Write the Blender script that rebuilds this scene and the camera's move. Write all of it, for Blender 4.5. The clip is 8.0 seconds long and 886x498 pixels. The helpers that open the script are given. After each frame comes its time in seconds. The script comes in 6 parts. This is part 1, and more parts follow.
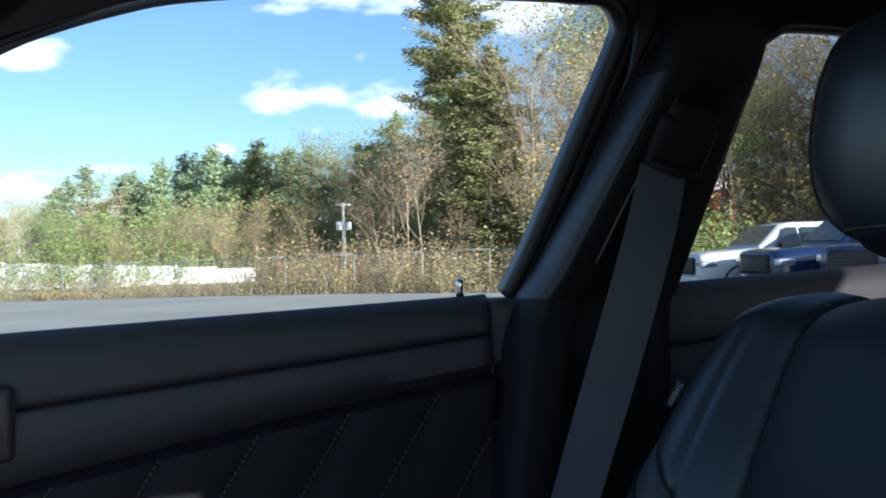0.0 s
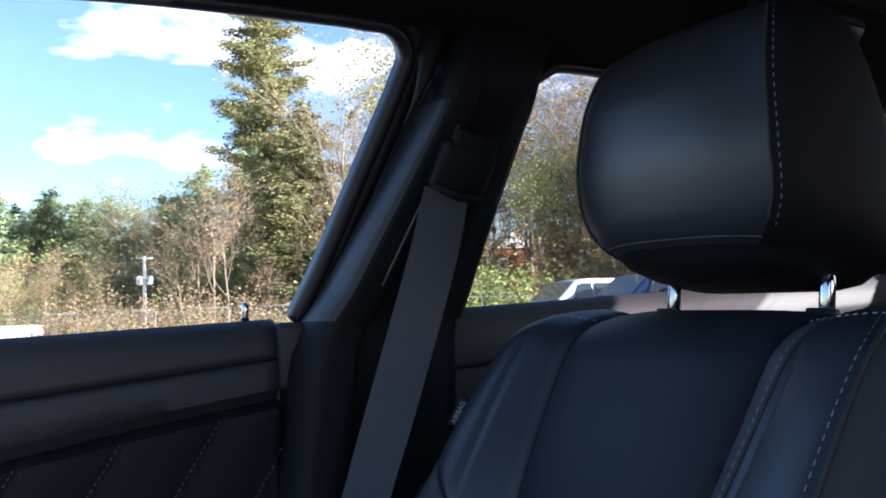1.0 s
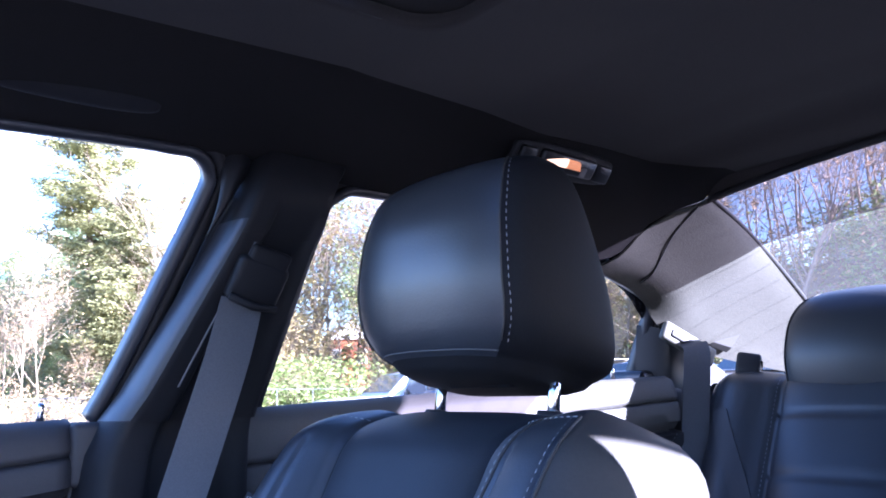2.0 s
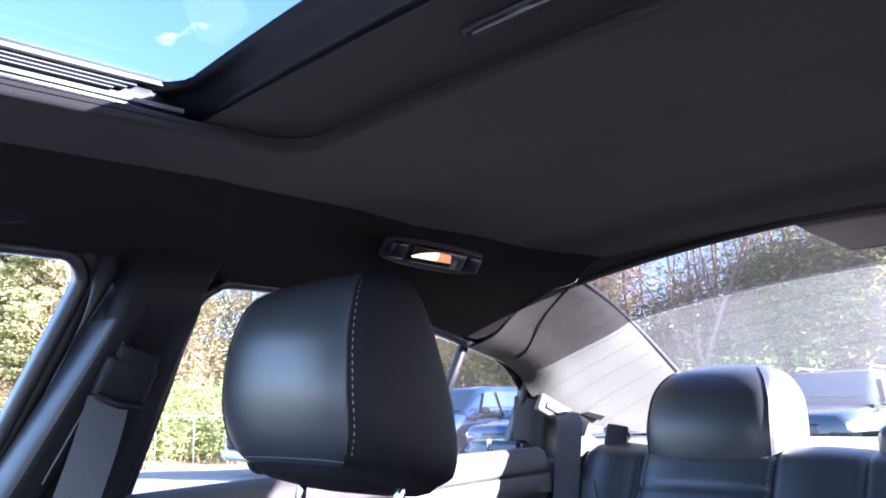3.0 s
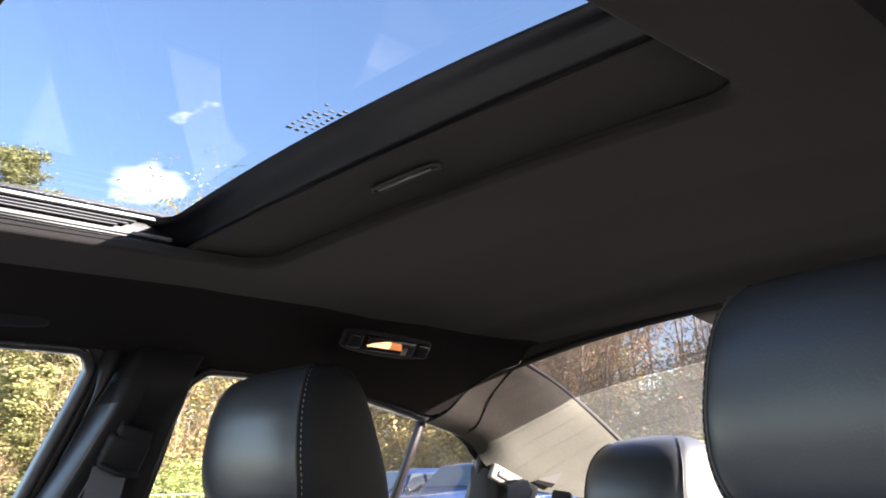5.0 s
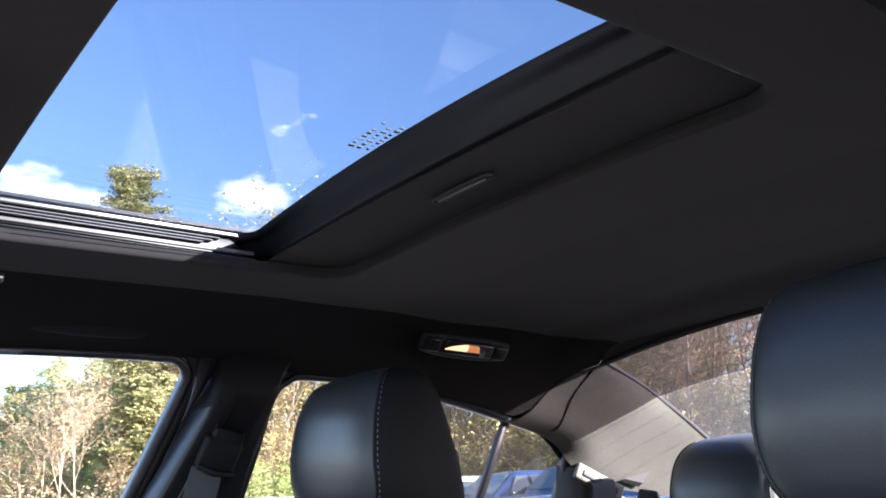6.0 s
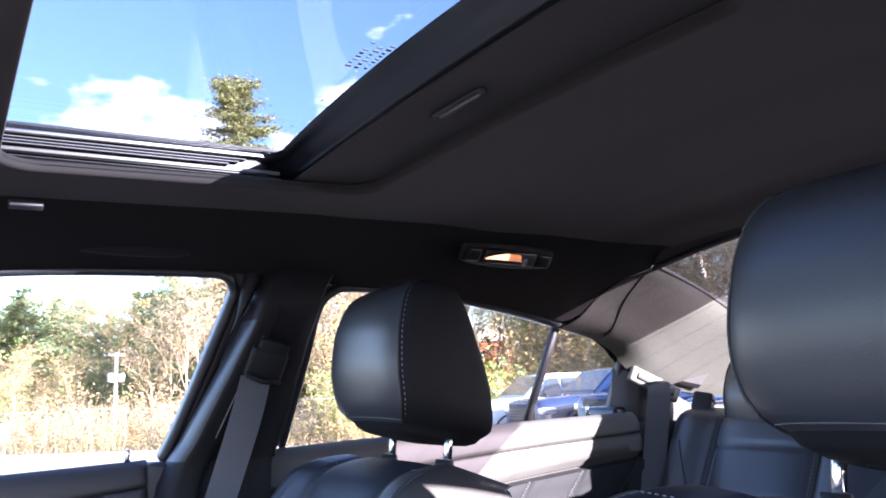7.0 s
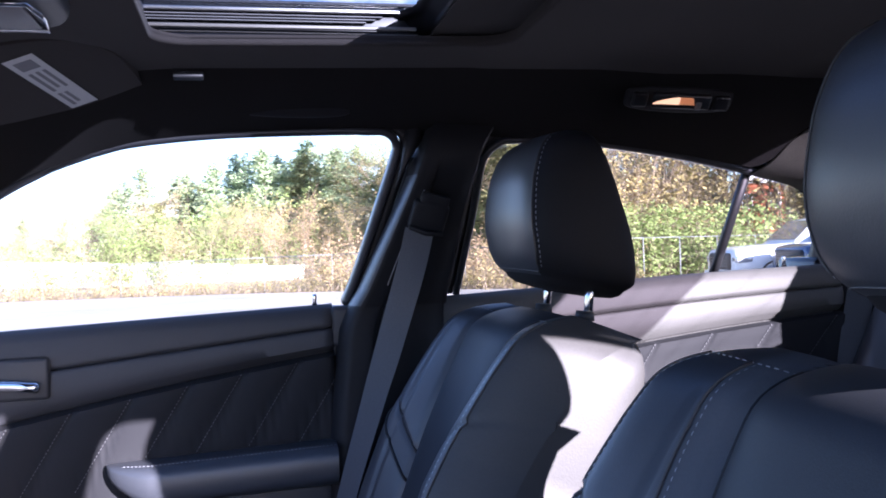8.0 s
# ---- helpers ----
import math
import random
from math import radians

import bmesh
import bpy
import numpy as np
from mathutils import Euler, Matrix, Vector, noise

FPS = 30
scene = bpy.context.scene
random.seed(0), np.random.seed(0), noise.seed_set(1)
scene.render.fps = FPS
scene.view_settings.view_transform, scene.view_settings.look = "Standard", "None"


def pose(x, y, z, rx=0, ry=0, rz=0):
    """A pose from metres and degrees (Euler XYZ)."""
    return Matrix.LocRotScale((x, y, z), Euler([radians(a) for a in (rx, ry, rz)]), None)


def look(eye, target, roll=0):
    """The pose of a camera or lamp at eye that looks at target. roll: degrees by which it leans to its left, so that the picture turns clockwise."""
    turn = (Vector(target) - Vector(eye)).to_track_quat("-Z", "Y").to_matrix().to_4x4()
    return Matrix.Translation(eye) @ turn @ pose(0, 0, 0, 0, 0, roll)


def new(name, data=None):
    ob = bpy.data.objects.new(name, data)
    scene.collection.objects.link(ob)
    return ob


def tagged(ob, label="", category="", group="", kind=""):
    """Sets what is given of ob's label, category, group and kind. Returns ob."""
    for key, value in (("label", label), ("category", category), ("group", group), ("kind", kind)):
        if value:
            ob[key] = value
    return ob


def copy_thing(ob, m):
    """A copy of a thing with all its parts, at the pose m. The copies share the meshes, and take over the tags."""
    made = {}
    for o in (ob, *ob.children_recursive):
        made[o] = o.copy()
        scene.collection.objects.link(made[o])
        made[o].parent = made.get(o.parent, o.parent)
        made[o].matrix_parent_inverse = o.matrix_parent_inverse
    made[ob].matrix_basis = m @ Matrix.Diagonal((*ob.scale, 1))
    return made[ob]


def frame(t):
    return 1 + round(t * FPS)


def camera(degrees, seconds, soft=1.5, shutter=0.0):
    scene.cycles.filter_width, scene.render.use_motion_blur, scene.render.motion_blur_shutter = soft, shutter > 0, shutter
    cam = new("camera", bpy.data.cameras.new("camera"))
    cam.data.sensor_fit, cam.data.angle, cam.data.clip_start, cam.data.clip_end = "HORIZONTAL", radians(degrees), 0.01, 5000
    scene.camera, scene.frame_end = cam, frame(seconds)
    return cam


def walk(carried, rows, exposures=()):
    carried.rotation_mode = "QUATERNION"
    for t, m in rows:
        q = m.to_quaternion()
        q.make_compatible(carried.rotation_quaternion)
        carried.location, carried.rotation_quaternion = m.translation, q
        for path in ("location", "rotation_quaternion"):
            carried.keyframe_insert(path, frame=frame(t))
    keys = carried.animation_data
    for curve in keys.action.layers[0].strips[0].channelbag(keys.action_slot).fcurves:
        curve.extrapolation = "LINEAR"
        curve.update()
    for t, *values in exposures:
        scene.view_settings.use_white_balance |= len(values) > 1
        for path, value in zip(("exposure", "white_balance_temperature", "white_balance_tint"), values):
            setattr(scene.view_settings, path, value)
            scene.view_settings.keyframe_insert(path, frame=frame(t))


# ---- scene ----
cam = camera(54.1, 8.0, 1.8)
PATH = [
    (0, (-0.423, -0.152, 1.054), (0.125, 1.771, 1.052), -1.5),
    (0.5, (-0.416, -0.147, 1.039), (0.388, 1.683, 1.124), -1.4),
    (1, (-0.401, -0.160, 1.019), (0.549, 1.596, 1.135), -1.5),
    (1.5, (-0.393, -0.204, 1.017), (0.705, 1.456, 1.211), -1.3),
    (2, (-0.418, -0.279, 1.028), (0.836, 1.247, 1.343), -1.3),
    (2.2, (-0.416, -0.306, 1.036), (0.876, 1.180, 1.384), -1.2),
    (3.3, (-0.410, -0.419, 1.118), (0.976, 0.977, 1.480), -1.3),
    (3.5, (-0.416, -0.448, 1.107), (0.973, 0.944, 1.471), -1.3),
    (4, (-0.444, -0.512, 1.081), (0.945, 0.869, 1.483), -1.3),
    (4.5, (-0.483, -0.581, 1.092), (0.887, 0.794, 1.574), -1.4),
    (4.7, (-0.493, -0.597, 1.093), (0.869, 0.775, 1.602), -1.6),
    (5.8, (-0.512, -0.670, 1.073), (0.686, 0.830, 1.633), -2.0),
    (6, (-0.498, -0.676, 1.082), (0.664, 0.859, 1.622), -1.9),
    (6.2, (-0.484, -0.678, 1.096), (0.666, 0.876, 1.609), -2.2),
    (6.5, (-0.458, -0.700, 1.101), (0.649, 0.906, 1.543), -1.9),
    (7, (-0.415, -0.744, 1.094), (0.573, 0.965, 1.418), -2.1),
    (7.5, (-0.347, -0.788, 1.066), (0.411, 1.053, 1.258), -2.1),
    (8, (-0.262, -0.803, 1.099), (0.173, 1.149, 1.090), -2.0),
]
# exposure and white balance as the phone adapts
EXPOSURES = [(0, 1.45, 5140, 8), (0.5, 1.55, 5350, 25), (1.0, 2.05, 5340, 20), (1.5, 3.05, 4700, 31), (2.2, 3.85, 4750, 32), (3.3, 4.05, 5390, 22), (4.5, 3.73, 6490, 17), (6.0, 3.25, 5610, 22), (6.5, 3.30, 5560, 23), (7.0, 3.60, 5470, 29), (7.5, 3.25, 5360, 31), (8.0, 2.80, 5150, 32)]
walk(cam, [(t, look(eye, target, roll)) for t, eye, target, roll in PATH], EXPOSURES)

# ---- light: low autumn sun from the driver's side, a little behind ----
SUN = Vector((0.490, -1.0, 0.337)).normalized()
world = bpy.data.worlds.new("sky")
scene.world = world
world.use_nodes = True
wn, wl = world.node_tree.nodes, world.node_tree.links
wn.clear()
sky = wn.new("ShaderNodeTexSky")
sky.sky_type, sky.sun_disc = "NISHITA", False
sky.sun_elevation = math.asin(SUN.z)
sky.sun_rotation = math.atan2(SUN.x, SUN.y)
sky.air_density, sky.dust_density, sky.ozone_density = 1.0, 0.6, 1.5
wcoord = wn.new("ShaderNodeTexCoord")
# cumulus: noise on the direction, flattened, inside soft masks
wmap = wn.new("ShaderNodeMapping")
wmap.inputs["Scale"].default_value = (6.5, 6.5, 15.0)
wl.new(wcoord.outputs["Generated"], wmap.inputs["Vector"])
wnoise = wn.new("ShaderNodeTexNoise")
wnoise.inputs["Scale"].default_value, wnoise.inputs["Detail"].default_value, wnoise.inputs["Roughness"].default_value = 1.6, 7.0, 0.55
wl.new(wmap.outputs["Vector"], wnoise.inputs["Vector"])


def wmath(op, a, b=None):
    n = wn.new("ShaderNodeMath")
    n.operation = op
    for i, v in enumerate((a, b)):
        if v is None:
            continue
        if isinstance(v, (int, float)):
            n.inputs[i].default_value = v
        else:
            wl.new(v, n.inputs[i])
    return n.outputs[0]


def cloud_mask(az, el, wide, high):
    """A soft ellipse round a direction; azimuth from +y towards +x, in degrees."""
    a, e = radians(az), radians(el)
    d = Vector((math.sin(a) * math.cos(e), math.cos(a) * math.cos(e), math.sin(e)))
    m = wn.new("ShaderNodeMapping")
    m.vector_type = "TEXTURE"
    m.inputs["Location"].default_value = d
    m.inputs["Rotation"].default_value = (e, 0, -a)
    m.inputs["Scale"].default_value = (math.tan(radians(wide)), 0.6, math.tan(radians(high)))
    wl.new(wcoord.outputs["Generated"], m.inputs["Vector"])
    ln = wn.new("ShaderNodeVectorMath")
    ln.operation = "LENGTH"
    wl.new(m.outputs["Vector"], ln.inputs[0])
    return wmath("MAXIMUM", wmath("SUBTRACT", 1.0, ln.outputs["Value"]), 0.0)


total = None
for c in ((8.8, 10.1, 9.6, 3.3), (10.4, 17.0, 9.5, 4.0), (-10.2, 12.0, 4.5, 1.8), (-5.7, 5.4, 6.0, 1.3), (1.9, 6.6, 2.0, 1.0), (-10.7, 4.0, 7, 1.4),
          (21.8, 15.5, 6.0, 4.0), (23.8, 19.0, 5.0, 2.6), (32, 15, 9, 5), (-30, 14, 14, 4), (50, 22, 14, 5), (-70, 20, 20, 7), (95, 25, 20, 8), (160, 22, 25, 7)):
    m = cloud_mask(*c)
    total = m if total is None else wmath("MAXIMUM", total, m)
dense = wmath("ADD", wmath("MULTIPLY", total, 0.80), wmath("MULTIPLY", wmath("SUBTRACT", wnoise.outputs["Fac"], 0.70), 1.7))
ramp = wn.new("ShaderNodeValToRGB")
ramp.color_ramp.elements[0].position, ramp.color_ramp.elements[1].position = 0.0, 0.22
wl.new(wmath("ADD", dense, 0.0), ramp.inputs["Fac"])
tone = wn.new("ShaderNodeMixRGB")
tone.inputs["Color1"].default_value, tone.inputs["Color2"].default_value = (5.4, 5.7, 6.5, 1), (8.6, 8.5, 8.3, 1)
wl.new(wmath("MULTIPLY", wmath("ADD", dense, 0.05), 3.0), tone.inputs["Fac"])
wmix = wn.new("ShaderNodeMixRGB")
wl.new(ramp.outputs["Color"], wmix.inputs["Fac"])
wl.new(sky.outputs["Color"], wmix.inputs["Color1"])
wl.new(tone.outputs["Color"], wmix.inputs["Color2"])
wback, wout = wn.new("ShaderNodeBackground"), wn.new("ShaderNodeOutputWorld")
wback.inputs["Strength"].default_value = 0.063
wl.new(wmix.outputs["Color"], wback.inputs["Color"])
wl.new(wback.outputs["Background"], wout.inputs["Surface"])
sun = new("sun", bpy.data.lights.new("sun", "SUN"))
sun.data.energy, sun.data.angle, sun.data.color = 5.0, radians(0.53), (1.0, 0.885, 0.71)
sun.matrix_world = look(SUN * 60, (0, 0, 0))


# ---- materials ----
def material(name, color, rough=0.6, metal=0.0, grain=0.0, scale=200.0, bump=0.0, spots=0.0, spot_scale=3.0, spec=0.5, random_tint=0.0, island_tint=0.0, coat=0.0, sheen=0.0, translucent=0.0):
    """Principled surface with variation at two scales: fine grain with relief, and broad stains."""
    mat = bpy.data.materials.new(name)
    mat.use_nodes = True
    n, l = mat.node_tree.nodes, mat.node_tree.links
    b = n["Principled BSDF"]
    b.inputs["Roughness"].default_value, b.inputs["Metallic"].default_value = rough, metal
    b.inputs["Specular IOR Level"].default_value = spec
    b.inputs["Coat Weight"].default_value = coat
    b.inputs["Sheen Weight"].default_value = sheen
    co = n.new("ShaderNodeTexCoord")
    value = None

    def m(op, a, c):
        k = n.new("ShaderNodeMath")
        k.operation = op
        for i, v in enumerate((a, c)):
            if isinstance(v, (int, float)):
                k.inputs[i].default_value = v
            else:
                l.new(v, k.inputs[i])
        return k.outputs[0]

    def tex(s, detail):
        k = n.new("ShaderNodeTexNoise")
        k.inputs["Scale"].default_value, k.inputs["Detail"].default_value = s, detail
        l.new(co.outputs["Object"], k.inputs["Vector"])
        return k.outputs["Fac"]

    fine = tex(scale, 3.0)
    value = m("ADD", 1.0, m("MULTIPLY", m("SUBTRACT", fine, 0.5), 2 * grain))
    value = m("MULTIPLY", value, m("ADD", 1.0, m("MULTIPLY", m("SUBTRACT", tex(spot_scale, 4.0), 0.5), 2 * spots)))
    if random_tint:
        k = n.new("ShaderNodeObjectInfo")
        value = m("MULTIPLY", value, m("ADD", 1.0 - random_tint, m("MULTIPLY", k.outputs["Random"], 2 * random_tint)))
    if island_tint:
        k = n.new("ShaderNodeNewGeometry")
        value = m("MULTIPLY", value, m("ADD", 1.0 - island_tint, m("MULTIPLY", k.outputs["Random Per Island"], 2 * island_tint)))
    mix = n.new("ShaderNodeVectorMath")
    mix.operation = "SCALE"
    mix.inputs[0].default_value = color[:3]
    l.new(value, mix.inputs["Scale"])
    l.new(mix.outputs[0], b.inputs["Base Color"])
    if bump:
        bp = n.new("ShaderNodeBump")
        bp.inputs["Strength"].default_value, bp.inputs["Distance"].default_value = bump, 0.5 / scale
        l.new(fine, bp.inputs["Height"])
        l.new(bp.outputs["Normal"], b.inputs["Normal"])
    if translucent:
        tr, mx = n.new("ShaderNodeBsdfTranslucent"), n.new("ShaderNodeMixShader")
        l.new(mix.outputs[0], tr.inputs["Color"])
        mx.inputs["Fac"].default_value = translucent
        l.new(b.outputs[0], mx.inputs[1])
        l.new(tr.outputs[0], mx.inputs[2])
        l.new(mx.outputs[0], n["Material Output"].inputs["Surface"])
    return mat


def glass_material(name, tint, rough=0.0, dust=0.0, haze=0.0):
    """A thin pane: clear or tinted, mirror-like at grazing angles, with a little dust."""
    mat = bpy.data.materials.new(name)
    mat.use_nodes = True
    n, l = mat.node_tree.nodes, mat.node_tree.links
    n.remove(n["Principled BSDF"])
    tr, gl, lw, mx, pw, ml = (n.new("ShaderNode" + k) for k in ("BsdfTransparent", "BsdfGlossy", "LayerWeight", "MixShader", "Math", "Math"))
    tr.inputs["Color"].default_value = (*tint, 1)
    gl.inputs["Roughness"].default_value = rough
    pw.operation, ml.operation = "POWER", "MULTIPLY_ADD"
    pw.inputs[1].default_value, ml.inputs[1].default_value, ml.inputs[2].default_value = 5.0, 0.80, 0.012
    lw.inputs["Blend"].default_value = 0.5
    l.new(lw.outputs["Facing"], pw.inputs[0])
    l.new(pw.outputs[0], ml.inputs[0])
    l.new(ml.outputs[0], mx.inputs[0])
    l.new(tr.outputs[0], mx.inputs[1])
    l.new(gl.outputs[0], mx.inputs[2])
    last = mx
    if dust:
        df, ns, mm, m2, co = (n.new("ShaderNode" + k) for k in ("BsdfDiffuse", "TexNoise", "Math", "MixShader", "TexCoord"))
        df.inputs["Color"].default_value = (0.7, 0.68, 0.64, 1)
        ns.inputs["Scale"].default_value, ns.inputs["Detail"].default_value = 9.0, 8.0
        l.new(co.outputs["Object"], ns.inputs["Vector"])
        mm.operation = "MULTIPLY"
        mm.inputs[1].default_value = dust * 2
        l.new(ns.outputs["Fac"], mm.inputs[0])
        l.new(mm.outputs[0], m2.inputs[0])
        l.new(mx.outputs[0], m2.inputs[1])
        l.new(df.outputs[0], m2.inputs[2])
        last = m2
    if haze:   # film of dirt that scatters the sun through the pane
        tl, ns, mm, m3, co = (n.new("ShaderNode" + k) for k in ("BsdfTranslucent", "TexNoise", "Math", "MixShader", "TexCoord"))
        tl.inputs["Color"].default_value = (0.86, 0.83, 0.80, 1)
        ns.inputs["Scale"].default_value, ns.inputs["Detail"].default_value = 3.0, 6.0
        l.new(co.outputs["Object"], ns.inputs["Vector"])
        mm.operation = "MULTIPLY"
        mm.inputs[1].default_value = haze * 2
        l.new(ns.outputs["Fac"], mm.inputs[0])
        l.new(mm.outputs[0], m3.inputs[0])
        l.new(last.outputs[0], m3.inputs[1])
        l.new(tl.outputs[0], m3.inputs[2])
        last = m3
    l.new(last.outputs[0], n["Material Output"].inputs["Surface"])
    return mat


def glow_material(name, color, strength):
    mat = bpy.data.materials.new(name)
    mat.use_nodes = True
    b = mat.node_tree.nodes["Principled BSDF"]
    b.inputs["Base Color"].default_value = (*color, 1)
    b.inputs["Emission Color"].default_value = (*color, 1)
    b.inputs["Emission Strength"].default_value = strength
    return mat


M = dict(
    leather=material("black_leather", (0.032, 0.036, 0.045), 0.42, grain=0.12, scale=420, bump=0.12, spots=0.10, spot_scale=6, spec=0.9),
    # lighter than the leather, so the seat sides carry the sun's brightness in their colour
    leather_side=material("lightened_seat_vinyl", (0.058, 0.056, 0.053), 0.55, grain=0.12, scale=380, bump=0.14, spots=0.12, spot_scale=5),
    # leather darkened and dulled for headrest sides that little light reaches
    matt_leather=material("shaded_side_leather", (0.014, 0.0145, 0.017), 0.62, grain=0.12, scale=420, bump=0.12, spots=0.10, spot_scale=6, spec=0.16),
    suede=material("perforated_black_leather", (0.028, 0.031, 0.038), 0.52, grain=0.25, scale=700, bump=0.18, spots=0.1, spot_scale=7, spec=0.3),
    accent=material("grey_leather_accent", (0.075, 0.079, 0.090), 0.5, grain=0.12, scale=420, bump=0.12, spots=0.1, spot_scale=6),
    stitch=material("pale_grey_thread", (0.30, 0.31, 0.33), 0.7, grain=0.2, scale=900),
    thread=material("dark_grey_thread", (0.12, 0.12, 0.125), 0.8, grain=0.2, scale=900),
    plastic=material("black_grained_plastic", (0.032, 0.033, 0.037), 0.48, grain=0.1, scale=600, bump=0.15, spots=0.08, spot_scale=4),
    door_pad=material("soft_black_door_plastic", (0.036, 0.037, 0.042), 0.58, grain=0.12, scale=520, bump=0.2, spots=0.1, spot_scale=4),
    # lighter copy of the door plastic: sunlight on the rear door put into its colour
    rear_pad=material("brightened_door_vinyl", (0.076, 0.074, 0.070), 0.62, grain=0.16, scale=460, bump=0.2, spots=0.16, spot_scale=5),
    gloss=material("glossy_black_frame", (0.012, 0.013, 0.016), 0.28, grain=0.05, scale=300, spots=0.1, coat=0.2),
    rubber=material("black_rubber_seal", (0.011, 0.011, 0.013), 0.55, grain=0.15, scale=500, bump=0.1),
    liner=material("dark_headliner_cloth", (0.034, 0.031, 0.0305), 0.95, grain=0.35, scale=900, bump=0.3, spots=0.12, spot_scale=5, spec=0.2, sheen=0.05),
    pillar_cloth=material("dark_pillar_cloth", (0.042, 0.042, 0.036), 0.95, grain=0.5, scale=420, bump=0.6, spots=0.15, spot_scale=6, spec=0.2, sheen=0.10),
    webbing=material("grey_seat_belt_webbing", (0.080, 0.084, 0.096), 0.75, grain=0.3, scale=650, bump=0.3, spots=0.1),
    pillar_dark=material("matt_black_pillar_plastic", (0.011, 0.0115, 0.014), 0.62, grain=0.15, scale=600, bump=0.2, spots=0.1, spot_scale=5, spec=0.3),
    satin_black=material("satin_black_trim", (0.026, 0.028, 0.034), 0.36, grain=0.08, scale=400, bump=0.05, spots=0.12, spot_scale=6),
    frame_black=material("deep_black_roof_frame", (0.004, 0.004, 0.005), 0.34, grain=0.1, scale=300, spots=0.15, spot_scale=8, spec=0.35),
    trim_grey=material("grey_green_trim_plastic", (0.105, 0.104, 0.092), 0.55, grain=0.15, scale=500, bump=0.15, spots=0.1, spot_scale=6),
    chrome=material("chrome", (0.75, 0.76, 0.78), 0.1, 1.0, grain=0.03, scale=200),
    satin=material("satin_aluminium", (0.45, 0.44, 0.42), 0.36, 1.0, grain=0.08, scale=200, spots=0.08),
    # headliner cloth darkened in colour for the shade below the fold
    side_cloth=material("shaded_roof_side_cloth", (0.0125, 0.012, 0.0125), 0.95, grain=0.3, scale=900, bump=0.3, spots=0.12, spot_scale=5, spec=0.15),
    track=material("dull_aluminium_track", (0.20, 0.19, 0.175), 0.5, 0.6, grain=0.1, scale=200, spots=0.15),
    quilt=material("black_quilted_door_cloth", (0.013, 0.0135, 0.016), 0.7, grain=0.2, scale=700, bump=0.2, spots=0.12, spot_scale=5, spec=0.3),
    carpet=material("black_carpet", (0.02, 0.02, 0.021), 0.98, grain=0.5, scale=500, bump=0.6, spots=0.2),
    silver=material("grey_plastic", (0.20, 0.20, 0.21), 0.45, grain=0.1, scale=300),
    label=material("white_print", (0.62, 0.63, 0.64), 0.6, grain=0.05, scale=300),
    dark_print=material("dark_print", (0.03, 0.035, 0.045), 0.6, grain=0.05, scale=300),
    lamp_glow=glow_material("warm_lamp_lens", (1.0, 0.56, 0.26), 0.19),
    lamp_amber=glow_material("amber_lamp_side", (0.9, 0.32, 0.10), 0.06),
    paint=material("black_car_paint", (0.012, 0.012, 0.014), 0.25, grain=0.03, scale=100, coat=0.6),
    glass=glass_material("clear_side_glass", (0.965, 0.98, 0.975), dust=0.004),
    glass_rear=glass_material("tinted_rear_glass", (0.83, 0.835, 0.83), dust=0.006),
    glass_back=glass_material("rear_window_glass", (0.90, 0.89, 0.89), dust=0.006, haze=0.023),
    glass_roof=glass_material("tinted_roof_glass", (0.64, 0.665, 0.70), dust=0.003),
)


# ---- mesh helpers ----
def part(name, bm, mat, parent=None, label="", smooth=True):
    """Links a bmesh as one mesh object under a thing or a part."""
    me = bpy.data.meshes.new(name)
    bmesh.ops.recalc_face_normals(bm, faces=bm.faces)
    bm.to_mesh(me)
    bm.free()
    me.materials.append(M[mat] if isinstance(mat, str) else mat)
    if smooth:
        me.shade_smooth()
    ob = new(name, me)
    if parent is not None:
        ob.parent = parent
        ob.matrix_parent_inverse = parent.matrix_basis.inverted()
    if label:
        ob["label"] = label
    return ob


def thing(name, at, label, category, group="", kind=""):
    """An Empty at the base of a thing, which parents its parts."""
    ob = new(name)
    ob.empty_display_size = 0.05
    ob.location = at
    return tagged(ob, label, category, group, kind)


def grid(fn, us, vs, keep=None, closed=False):
    """A sheet of quads fn(u, v); keep(u, v) says which cells stay; closed joins the last u to the first."""
    bm = bmesh.new()
    rows = [[bm.verts.new(fn(u, v)) for u in us] for v in vs]
    nu = len(us)
    for j in range(len(vs) - 1):
        for i in range(nu if closed else nu - 1):
            k = (i + 1) % nu
            if keep and not keep((us[i] + us[k]) / 2, (vs[j] + vs[j + 1]) / 2):
                continue
            bm.faces.new((rows[j][i], rows[j][k], rows[j + 1][k], rows[j + 1][i]))
    bmesh.ops.delete(bm, geom=[v for v in bm.verts if not v.link_faces], context="VERTS")
    return bm


def thick(bm, d):
    """Gives an open sheet thickness d along its normals' back."""
    bmesh.ops.recalc_face_normals(bm, faces=bm.faces)
    bmesh.ops.solidify(bm, geom=bm.faces[:], thickness=d)
    for e in bm.edges:
        if len(e.link_faces) == 2 and e.calc_face_angle(0.0) > 1.15:
            e.smooth = False
    return bm


def box(a, b, bevel=0.0, segs=2, bm=None):
    """A box from corner a to corner b with rounded edges."""
    own = bmesh.new()
    a, b = Vector(a), Vector(b)
    bmesh.ops.create_cube(own, size=1.0, matrix=Matrix.Translation((a + b) / 2) @ Matrix.Diagonal((*(b - a), 1)))
    if bevel:
        bmesh.ops.bevel(own, geom=own.edges[:], offset=bevel, segments=segs, profile=0.5, affect="EDGES")
    if bm is None:
        return own
    return join(bm, own)


